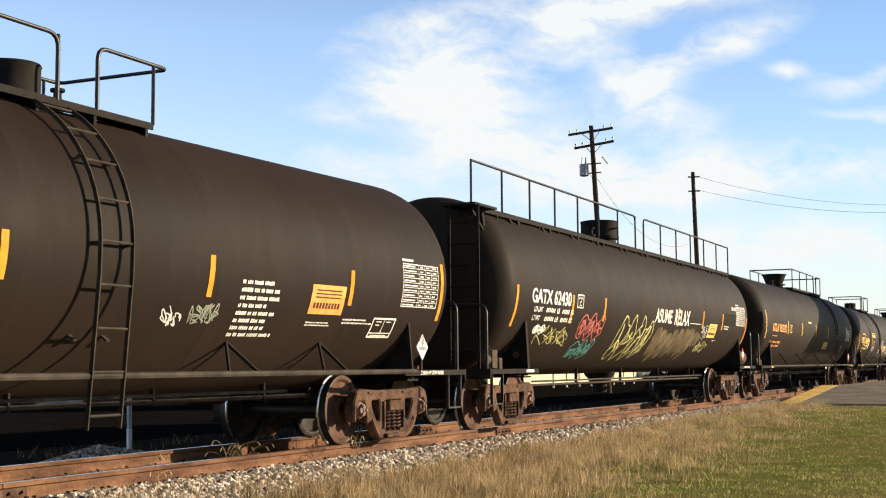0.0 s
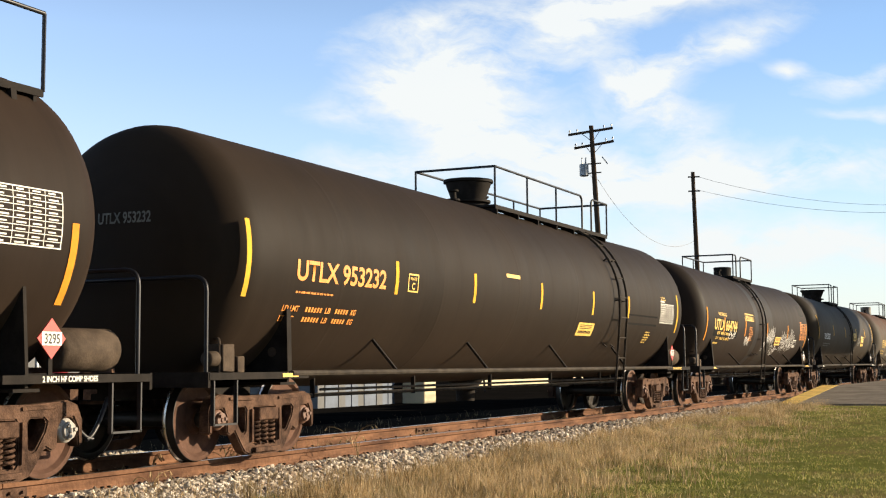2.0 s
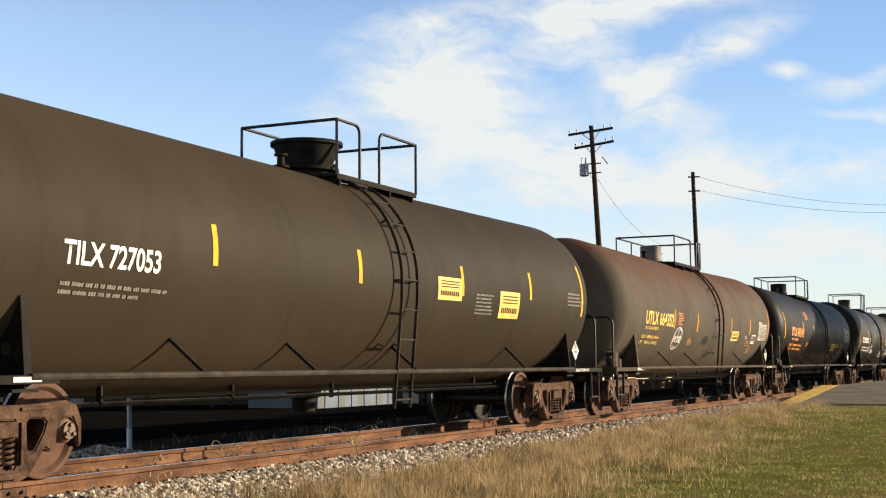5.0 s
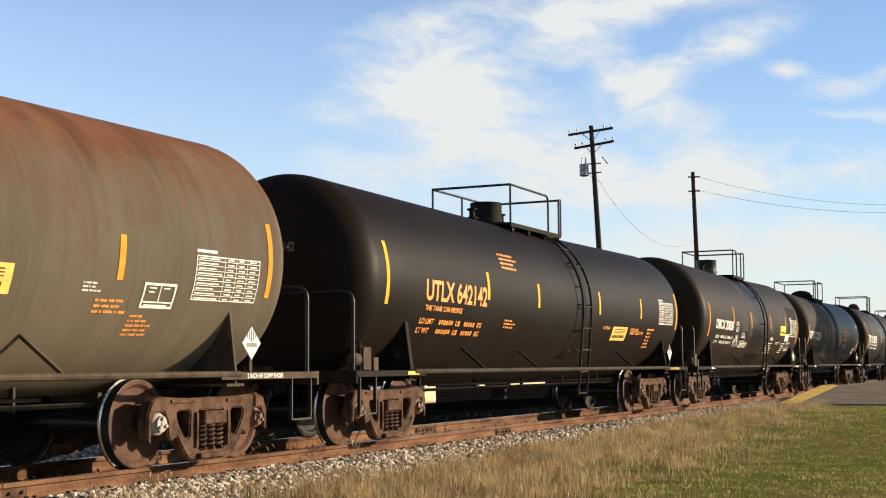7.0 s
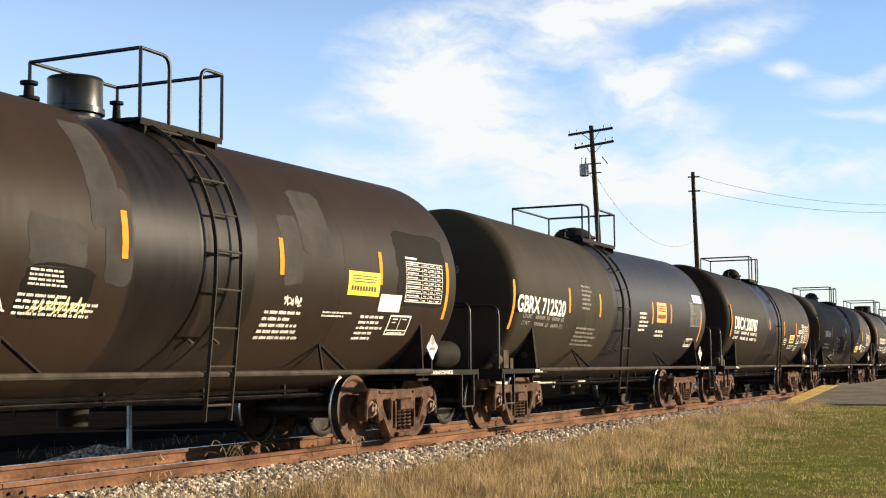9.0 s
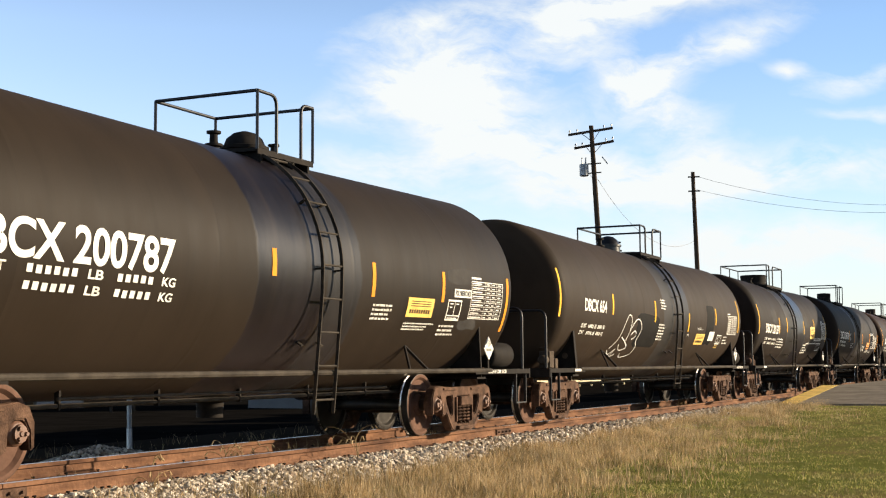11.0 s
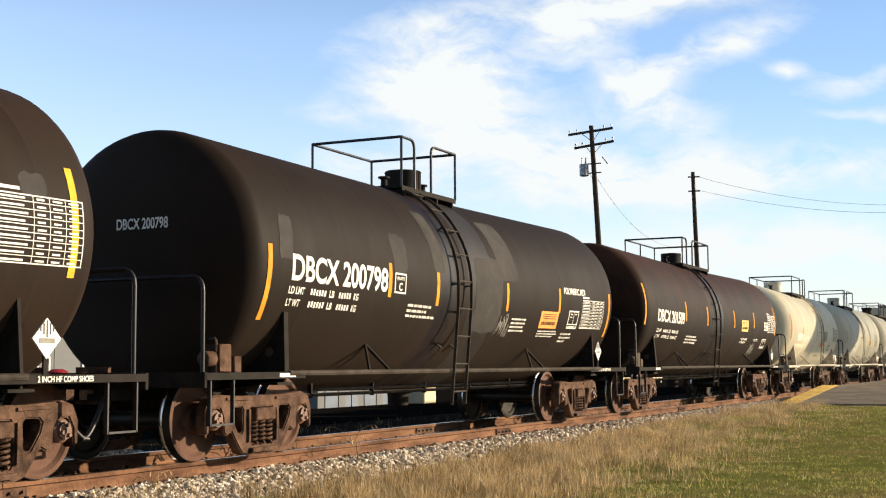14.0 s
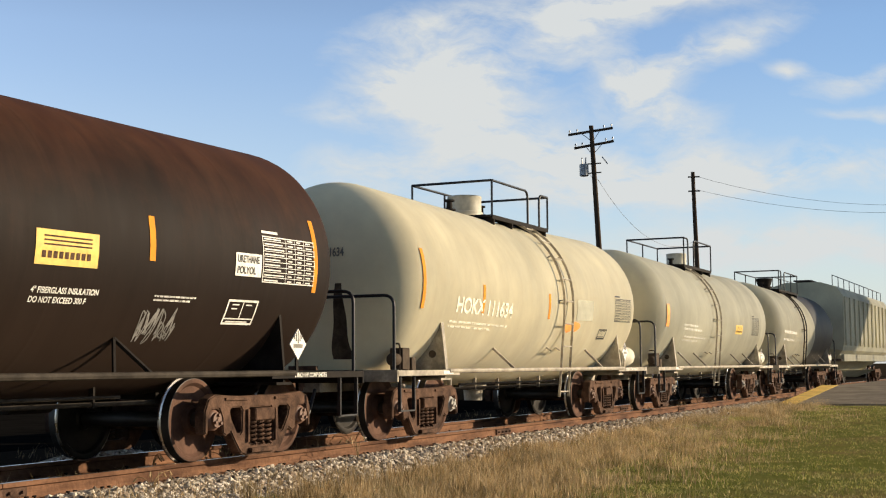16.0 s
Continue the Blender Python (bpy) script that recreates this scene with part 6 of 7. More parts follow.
def stone_material():
    m = bpy.data.materials.new("ballast_stone")
    m.use_nodes = True
    n = Nodes(m.node_tree)
    co = n.add("ShaderNodeTexCoord").outputs["Object"]
    isl = n.add("ShaderNodeNewGeometry").outputs["Random Per Island"]
    obr = n.add("ShaderNodeObjectInfo").outputs["Random"]
    pick = n.maths("FRACT", n.maths("ADD", isl, obr))
    col = n.ramp(pick, [(0.0, (0.12, 0.095, 0.075)), (0.3, (0.34, 0.28, 0.21)), (0.6, (0.58, 0.50, 0.39)), (0.85, (0.80, 0.72, 0.60)), (1.0, (0.32, 0.20, 0.12))])
    g = n.add("ShaderNodeTexNoise", (0, co), i_Scale=60.0, i_Detail=4.0)
    col = n.mix(n.maths("MULTIPLY", g.outputs[0], 0.28), col, (0.16, 0.125, 0.095))
    bp = n.add("ShaderNodeBump", ("Height", g.outputs[0]), i_Strength=0.4, i_Distance=0.01)
    p = n.add("ShaderNodeBsdfPrincipled", ("Base Color", col), ("Normal", bp.outputs[0]), i_Roughness=0.9)
    n.add("ShaderNodeOutputMaterial", (0, p.outputs[0]))
    return m


def blade_material(name, stops, dry=0.5):
    m = bpy.data.materials.new(name)
    m.use_nodes = True
    n = Nodes(m.node_tree)
    isl = n.add("ShaderNodeNewGeometry").outputs["Random Per Island"]
    col = n.ramp(isl, stops)
    co = n.add("ShaderNodeTexCoord").outputs["Object"]
    g = n.add("ShaderNodeTexNoise", (0, co), i_Scale=0.8, i_Detail=4.0)
    col = n.mix(n.maths("MULTIPLY", n.ramp(g.outputs[0], [(0.4, 0.0), (0.65, 1.0)]), dry), col, stops[-1][1])
    # Shade among the clumps, put into the blade colour by noise.
    clump_shade = n.add("ShaderNodeTexNoise", (0, co), i_Scale=3.0, i_Detail=5.0)
    col = n.mix(n.maths("MULTIPLY", n.ramp(clump_shade.outputs[0], [(0.44, 1.0), (0.54, 0.0)]), 0.55), col, tuple(c * 0.35 for c in stops[0][1]))
    d = n.add("ShaderNodeBsdfPrincipled", ("Base Color", col), i_Roughness=0.7)
    t = n.add("ShaderNodeBsdfTranslucent", (0, col))
    mix = n.add("ShaderNodeMixShader", (1, d.outputs[0]), (2, t.outputs[0]))
    mix.inputs[0].default_value = 0.35
    n.add("ShaderNodeOutputMaterial", (0, mix.outputs[0]))
    return m


STONE = stone_material()
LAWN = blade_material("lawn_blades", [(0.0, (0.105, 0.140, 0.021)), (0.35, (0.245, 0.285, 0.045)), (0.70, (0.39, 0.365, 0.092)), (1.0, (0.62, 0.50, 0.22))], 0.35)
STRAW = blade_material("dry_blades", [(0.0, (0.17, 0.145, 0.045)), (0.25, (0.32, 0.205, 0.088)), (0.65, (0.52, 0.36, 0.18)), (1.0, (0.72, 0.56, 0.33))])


def blades(name, label, xs, ys, heights, widths, lean, mat, seed):
    """Grass blades, one island each, at the places given."""
    rng = np.random.default_rng(seed)
    k = len(xs)
    zs = np.array([ground_z(x, y) for x, y in zip(xs, ys)])
    turn, tip = rng.uniform(0, 2 * np.pi, k), rng.uniform(0, 2 * np.pi, k)
    dx, dy = np.cos(turn) * widths / 2, np.sin(turn) * widths / 2
    lx, ly = np.cos(tip) * lean * heights, np.sin(tip) * lean * heights
    v = np.empty((k, 5, 3))
    for i, (f, side) in enumerate(((0, 1), (0, -1), (0.55, 0.7), (0.55, -0.7), (1, 0))):
        v[:, i, 0] = xs + dx * side + lx * f * f
        v[:, i, 1] = ys + dy * side + ly * f * f
        v[:, i, 2] = zs + heights * f * (1 - 0.25 * lean * f) - 0.01
    base = np.arange(k)[:, None] * 5
    faces = np.concatenate([base + [0, 1, 3], base + [0, 3, 2], base + [2, 3, 4]]).tolist()
    me = bpy.data.meshes.new(name)
    me.from_pydata(v.reshape(-1, 3).tolist(), [], faces)
    me.materials.append(mat)
    tagged(new(name, me), label, "grass", kind="stuff")


def patchy(x, y, scale=0.35, seed=0.0):
    return noise.noise(Vector((x * scale + seed, y * scale, seed)))


def build_grass():
    rng = np.random.default_rng(5)
    # lawn
    k = 150000
    u = rng.uniform(0, 1, k)
    ys = 10 + 46 * u ** 1.5
    xs = rng.uniform(2.2, 9.0, k)
    keep = np.array([(x > 2.5 + 0.5 * patchy(x, y, 0.8)) and (x < 9.6 - 0.10 * y + 0.8) and (y < 38.3 or x < 2.0) and patchy(x, y, 1.1, 3.0) + 0.5 * patchy(x, y, 4.0, 5.0) > -0.30 for x, y in zip(xs, ys)])
    xs, ys = xs[keep], ys[keep]
    n_ = len(xs)
    blades("lawn_grass", "short green lawn with dry patches", xs, ys, rng.uniform(0.02, 0.06, n_), rng.uniform(0.006, 0.012, n_), rng.uniform(0.1, 0.9, n_), LAWN, 1)
    # dry grass along the ballast
    k = 260000
    ys = 9.5 + 34 * rng.uniform(0, 1, k) ** 1.5
    xs = np.where(rng.random(k) < 0.035, rng.uniform(1.3, 1.9, k), 1.80 + np.clip(0.60 - 0.05 * (ys - 10), 0, 0.6) + np.abs(rng.normal(0, 1.2, k)))
    dens = np.array([patchy(x, y, 0.9, 9.0) + 0.42 - 0.20 * max(0.0, x - 2.8) - (0.2 if x < 2.0 else 0.0) - 0.02 * max(0, y - 18) for x, y in zip(xs, ys)])
    keep = (dens > rng.uniform(-0.25, 0.55, k)) & (xs < 9.2 - 0.1 * ys + 1)
    xs, ys = xs[keep], ys[keep]
    n_ = len(xs)
    tall = 0.05 + 0.09 * rng.random(n_) + 0.22 * rng.random(n_) ** 6 + np.array([0.16 * max(0.0, patchy(x, y, 1.1, 4.0) - 0.15) for x, y in zip(xs, ys)])
    tall *= np.where(xs < 1.75, 0.7, 1.0) * np.clip(1.15 - 0.012 * ys, 0.5, 1.0)
    blades("dry_grass", "tall dry straw-coloured grass beside the ballast", xs, ys, tall, rng.uniform(0.005, 0.010, n_), rng.uniform(0.05, 0.7, n_), STRAW, 2)
    # tall tufts
    xs, ys, hs = [], [], []
    for _ in range(60):
        cx, cy = 2.0 + abs(rng.normal(0, 0.8)), rng.uniform(11.0, 19.0)
        m = int(rng.integers(35, 90))
        reach = rng.uniform(0.05, 0.14)
        xs.append(rng.normal(cx, reach, m))
        ys.append(rng.normal(cy, reach, m))
        hs.append(rng.uniform(0.4, 1.0, m) * rng.uniform(0.22, 0.42))
    xs, ys, hs = np.concatenate(xs), np.concatenate(ys), np.concatenate(hs)
    n_ = len(xs)
    blades("tall_grass", "tall tufts of seeding straw-coloured grass", xs, ys, hs, rng.uniform(0.004, 0.008, n_), rng.uniform(0.05, 0.45, n_), STRAW, 4)
    k = 26000
    ys = 10.5 + 20 * rng.uniform(0, 1, k) ** 1.4
    xs = 2.1 + np.abs(rng.normal(0, 1.1, k))
    keep = np.array([patchy(x, y, 1.3, 21.0) > 0.05 for x, y in zip(xs, ys)])
    xs, ys = xs[keep], ys[keep]
    n_ = len(xs)
    blades("green_weeds", "low green weeds among the dry grass", xs, ys, rng.uniform(0.05, 0.15, n_), rng.uniform(0.007, 0.014, n_), rng.uniform(0.2, 0.9, n_), LAWN, 6)
    # weeds between and behind the rails
    k = 5000
    xs = np.concatenate([rng.uniform(-0.5, 0.5, k // 2), rng.uniform(-7, -2.6, k // 2)])
    ys = rng.uniform(9, 40, k)
    keep = np.array([patchy(x, y, 0.9, 17.0) > 0.22 for x, y in zip(xs, ys)])
    xs, ys = xs[keep], ys[keep]
    n_ = len(xs)
    blades("track_weeds", "thin dry weeds growing between the rails", xs, ys, rng.uniform(0.08, 0.32, n_), rng.uniform(0.004, 0.008, n_), rng.uniform(0.2, 1.0, n_), STRAW, 3)


def weed_clump(x, y, z, n, h, seed):
    """A drooping seed-headed weed."""
    rng = random.Random(seed)
    w = thing("weed", "dry arching weed with drooping seed heads", "weed", "weeds by the rails", at=pose(x, y, z))
    for k in range(n):
        a, r = rng.uniform(0, 6.28), rng.uniform(0.35, 0.9)
        hh = h * rng.uniform(0.6, 1.0)
        pts = [(r * hh * t * t * math.cos(a), r * hh * t * t * math.sin(a), hh * (t * 1.25 - 0.45 * t ** 3)) for t in [i / 7 for i in range(8)]]
        bm = bmesh.new()
        tube(bm, pts, 0.0035, 4)
        tube(bm, [Vector(pts[-1]) - Vector((0, 0, 0.01)), Vector(pts[-1]) + Vector((0.03 * math.cos(a), 0.03 * math.sin(a), -0.05))], 0.008, 5)
        part("stem", bm, STRAW, w)


def stone_mesh(seed):
    rng = random.Random(seed)
    bm = bmesh.new()
    bmesh.ops.create_icosphere(bm, subdivisions=1, radius=0.5)
    for v in bm.verts:
        v.co *= rng.uniform(0.72, 1.12)
        v.co.x *= rng.uniform(0.95, 1.15)
        v.co.z *= 0.72
    return bm


def build_ballast():
    bed = new("ballast", None)
    tagged(bed, "crushed grey and tan stone ballast under the track", "ballast", kind="structure")
    shapes = []
    for k in range(5):
        me = mesh_of(stone_mesh(k), "stone", STONE)
        shapes.append(me)
    rng = random.Random(8)

    def spot(y0, y1, x0, x1):
        x, y = rng.uniform(x0, x1), y0 + (y1 - y0) * rng.random() ** 1.3
        return x, y

    # single stones on the shoulder where it is nearest
    for k in range(300):
        x, y = spot(10.2, 17.0, 0.88, 1.75)
        s = rng.uniform(0.06, 0.105)
        part("stone", shapes[k % 5], None, bed, at=Matrix.LocRotScale((x, y, ground_z(x, y) + s * 0.25), Euler([rng.uniform(0, 6.3) for _ in range(3)]), (s, s, s)))
    verts, faces = [], []
    base = []
    for me in shapes:
        base.append((np.array([v.co[:] for v in me.vertices]), [tuple(p.vertices) for p in me.polygons]))

    def scatter(count, y0, y1, x0, x1, big):
        for k in range(count):
            x, y = spot(y0, y1, x0, x1)
            v, f = base[k % 5]
            s = rng.uniform(0.6, 1.25) * big
            m = np.array(Euler([rng.uniform(0, 6.3) for _ in range(3)]).to_matrix())
            o = len(verts)
            verts.extend((v @ m.T * s + np.array([x, y, ground_z(x, y) + s * 0.22 * rng.random()])).tolist())
            faces.extend([tuple(i + o for i in q) for q in f])

    scatter(17000, 9.5, 62, 0.85, 1.9, 0.098)
    scatter(7000, 9.5, 36, 1.7, 2.5, 0.078)
    scatter(6000, 9.5, 60, -0.65, 0.65, 0.055)
    scatter(6000, 10, 50, -2.6, -0.85, 0.06)
    # the loose heap behind the far rail
    o = len(verts)
    for k in range(900):
        v, f = base[k % 5]
        a, r = rng.uniform(0, 6.28), rng.random() ** 0.6
        x, y = -2.6 + 0.8 * r * math.cos(a), 14.4 + 1.6 * r * math.sin(a)
        s = rng.uniform(0.04, 0.08)
        o = len(verts)
        verts.extend((v * s + np.array([x, y, ground_z(x) + 0.28 * (1 - r)])).tolist())
        faces.extend([tuple(i + o for i in q) for q in f])
    me = bpy.data.meshes.new("stones")
    me.from_pydata(verts, [], faces)
    me.materials.append(STONE)
    ob = new("stones", me)
    ob.parent = bed
    ob["kind"] = "stuff"


def build_ties():
    bm = bmesh.new()
    box(bm, (0, 0, 0), (2.59, 0.22, 0.17))
    bmesh.ops.bevel(bm, geom=list(bm.edges), offset=0.01, segments=1, affect="EDGES")
    me = mesh_of(bm, "tie", TIE_WOOD)
    bm = bmesh.new()
    box(bm, (0, 0, 0), (0.36, 0.19, 0.018))
    pm = mesh_of(bm, "tie_plate", RUSTY)
    bm = bmesh.new()
    lathe(bm, [(-0.05, 0.009), (0.022, 0.009), (0.024, 0.018), (0.038, 0.016)], 6, "z")
    box(bm, (-0.008, 0, 0.03), (0.032, 0.022, 0.012))
    sm = mesh_of(bm, "spike", STEEL_DARK)
    rng = random.Random(3)
    for k in range(95):
        y = 4.0 + k * 0.535 + rng.uniform(-0.03, 0.03)
        tie = thing("railway_tie", "dark creosoted timber tie half sunk in ballast", "railway tie", "ties of the track", at=pose(0, y, -0.20, 0, 0, rng.uniform(-0.8, 0.8)))
        part("beam", me, None, tie, at=pose(0, 0, -0.085))
        for s in (1, -1):
            part("tie_plate", pm, None, tie, at=pose(s * 0.7525, 0, -0.003))
            for dx, dy in ((0.092, 0.05), (0.092, -0.05), (-0.092, 0.05)):
                part("spike", sm, None, tie, at=pose(s * (0.7525 + dx), dy, 0.03, 0, 0, 0 if dx * s > 0 else 180))


def build_platform():
    z0, z1, ys, ye = -0.12, 0.28, 38.6, 46.4
    p = thing("platform", "low asphalt station platform with a ramp and yellow edge strip", "platform", kind="structure")
    for name, x0, x1, lift, mat in (("paving", 2.57, 16.0, 0.0, ASPHALT), ("edge_strip", 2.02, 2.565, 0.004, TACTILE)):
        prof = [(ys, z0), (ye, z1), (140.0 if mat is ASPHALT else 47.6, z1 if mat is ASPHALT else z1 - 0.02)]
        bm = bmesh.new()
        a = [bm.verts.new((x0, y, z + lift)) for y, z in prof]
        b = [bm.verts.new((x1, y - (0.06 * (x1 - 2.8) if i == 0 else 0), z + lift)) for i, (y, z) in enumerate(prof)]
        la = [bm.verts.new((x0, y, -0.6)) for y, z in prof]
        lb = [bm.verts.new((x1, y - (0.06 * (x1 - 2.8) if i == 0 else 0), -0.6)) for i, (y, z) in enumerate(prof)]
        for i in range(2):
            bm.faces.new((a[i], b[i], b[i + 1], a[i + 1]))
            bm.faces.new((a[i], a[i + 1], la[i + 1], la[i]))
            bm.faces.new((b[i], lb[i], lb[i + 1], b[i + 1]))
        bm.faces.new((a[0], la[0], lb[0], b[0]))
        part(name, bm, mat, p, "yellow tactile edge strip" if mat is TACTILE else "")
    # truncated domes of the strip, on the ramp
    bm = bmesh.new()
    for i in range(5):
        for j in range(60):
            y = 38.75 + j * 0.127
            z = z0 + (z1 - z0) * (y - ys) / (ye - ys) + 0.004
            lathe(bm, [(0, 0.012), (0.006, 0.008)], 6, "z", (2.08 + i * 0.105, y, z))
    st = part("studs", bm, TACTILE, p)
    st["kind"] = "stuff"
    # a roof on posts out of view, added to shade the passing cars
    s = thing("shade_roof", "plain flat wooden roof on posts, added out of view to shade the cars", "shelter", kind="structure")
    bm = bmesh.new()
    box(bm, (10.2, 63.0, 6.2), (9.0, 11.0, 0.3))
    part("roof", bm, POLE_WOOD, s)
    for x in (6.4, 14.0):
        for y in (58.2, 67.8):
            bm = bmesh.new()
            box(bm, (x, y, 3.16), (0.2, 0.2, 5.77))
            part("post", bm, POLE_WOOD, s)


def utility_pole(base, top, label):
    p = thing("utility_pole", label, "utility pole", "utility poles")
    bm = bmesh.new()
    b, t = Vector(base), Vector(top)
    n = 10
    pts = [b + (t - b) * i / n for i in range(n + 1)]
    rings = []
    for i, q in enumerate(pts):
        r = 0.19 - 0.07 * i / n
        rings.append([bm.verts.new(q + Vector((r * math.cos(k * math.pi / 6), r * math.sin(k * math.pi / 6), 0))) for k in range(12)])
    for r0, r1 in zip(rings, rings[1:]):
        for k in range(12):
            bm.faces.new((r0[k], r0[(k + 1) % 12], r1[(k + 1) % 12], r1[k]))
    bm.faces.new(rings[-1])
    part("shaft", bm, POLE_WOOD, p, smooth=50)
    return p


def build_poles():
    p = utility_pole((-12.49, 67.5, -0.5), (-12.71, 65.99, 13.8), "dark wooden utility pole with two crossarms and a transformer")
    for a, b in (((-13.85, 65.55, 13.32), (-11.67, 66.52, 13.68)), ((-13.58, 65.72, 12.60), (-11.65, 66.60, 12.98))):
        bm = bmesh.new()
        bar(bm, a, b, 0.12, 0.14, (0, 0, 1))
        arm = part("crossarm", bm, POLE_WOOD, p)
        a, b = Vector(a), Vector(b)
        mid = (a + b) / 2
        for f in (0.28, 0.72):
            bm = bmesh.new()
            bar(bm, a + (b - a) * f, Vector((-12.68, 66.12, mid.z - 0.55)), 0.03, 0.03, (0, 0, 1))
            part("brace", bm, STEEL_DARK, p)
        for f in (0.03, 0.2, 0.8, 0.97):
            bm = bmesh.new()
            q = a + (b - a) * f
            lathe(bm, [(0.06, 0.02), (0.14, 0.02), (0.15, 0.05), (0.22, 0.045), (0.24, 0.02)], 10, "z", q)
            part("insulator", bm, GALV, arm)
    bm = bmesh.new()
    lathe(bm, [(0, 0.20), (0.03, 0.24), (0.62, 0.24), (0.66, 0.18), (0.68, 0.05)], 18, "z", (-13.15, 66.0, 11.1))
    tr = part("transformer", bm, GALV, p, "grey transformer can", smooth=40)
    for dx in (-0.1, 0.1):
        bm = bmesh.new()
        lathe(bm, [(0.64, 0.04), (0.95, 0.03), (1.0, 0.05)], 8, "z", (-13.15 + dx, 66.0, 11.1))
        part("bushing", bm, GALV, tr)
    bm = bmesh.new()
    for z in (11.25, 11.75):
        bar(bm, (-13.0, 66.05, z), (-12.3, 66.35, z + 0.05), 0.06, 0.05, (0, 0, 1))
    part("transformer_bracket", bm, STEEL_DARK, p)
    bm = bmesh.new()
    bar(bm, (-12.26, 66.4, 12.15), (-11.98, 66.5, 11.75), 0.05, 0.05, (0, 0, 1))
    part("fuse_cutout", bm, GALV, p)
    p2 = utility_pole((-10.87, 81.6, -0.5), (-10.85, 80.24, 13.05), "plain dark wooden utility pole with a few brackets")
    bm = bmesh.new()
    for z in (12.75, 11.85):
        bar(bm, (-11.15, 80.2, z), (-10.45, 80.4, z), 0.08, 0.08, (0, 0, 1))
    part("bracket", bm, STEEL_DARK, p2)

    def sag(name, a, b, drop, r=0.010):
        a, b = Vector(a), Vector(b)
        bm = bmesh.new()
        tube(bm, [a + (b - a) * (i / 24) - Vector((0, 0, 4 * drop * (i / 24) * (1 - i / 24))) for i in range(25)], r, 5)
        w = new(name, mesh_of(bm, name, WIRE))
        tagged(w, "thin dark overhead wire slung between poles", "overhead wire", "overhead wires")

    sag("overhead_wire", (-12.5, 66.3, 10.95), (-10.95, 80.6, 8.72), 1.55)
    sag("overhead_wire", (-10.7, 80.4, 12.8), (14.0, 92.0, 13.4), 2.2)
    sag("overhead_wire", (-10.7, 80.4, 11.95), (14.0, 92.0, 12.7), 1.9)
    sag("overhead_wire", (-13.1, 66.0, 11.9), (-12.6, 66.3, 10.9), 0.25)


def window_wall(house, name, x, y0, y1, z0, z1, mat, panes):
    """A wall facing the track, with windows set in."""
    bm = bmesh.new()
    box(bm, (x - 0.15, (y0 + y1) / 2, (z0 + z1) / 2), (0.3, y1 - y0, z1 - z0))
    wall = part("wall", bm, mat, house)
    for y, z, w, h in panes:
        win = part("window", window_frame(x, y, z, w, h), CAR_WHITE, house)
        bm = bmesh.new()
        box(bm, (x + 0.012, y, z), (0.02, w - 0.1, h - 0.1))
        part("pane", bm, GLASS_DARK, win)
    return wall


def window_frame(x, y, z, w, h):
    bm = bmesh.new()
    for dy in (-w / 2, 0, w / 2):
        box(bm, (x + 0.03, y + dy, z), (0.08, 0.07, h))
    for dz in (-h / 2, h / 2):
        box(bm, (x + 0.03, y, z + dz), (0.08, w + 0.07, 0.07))
    return bm


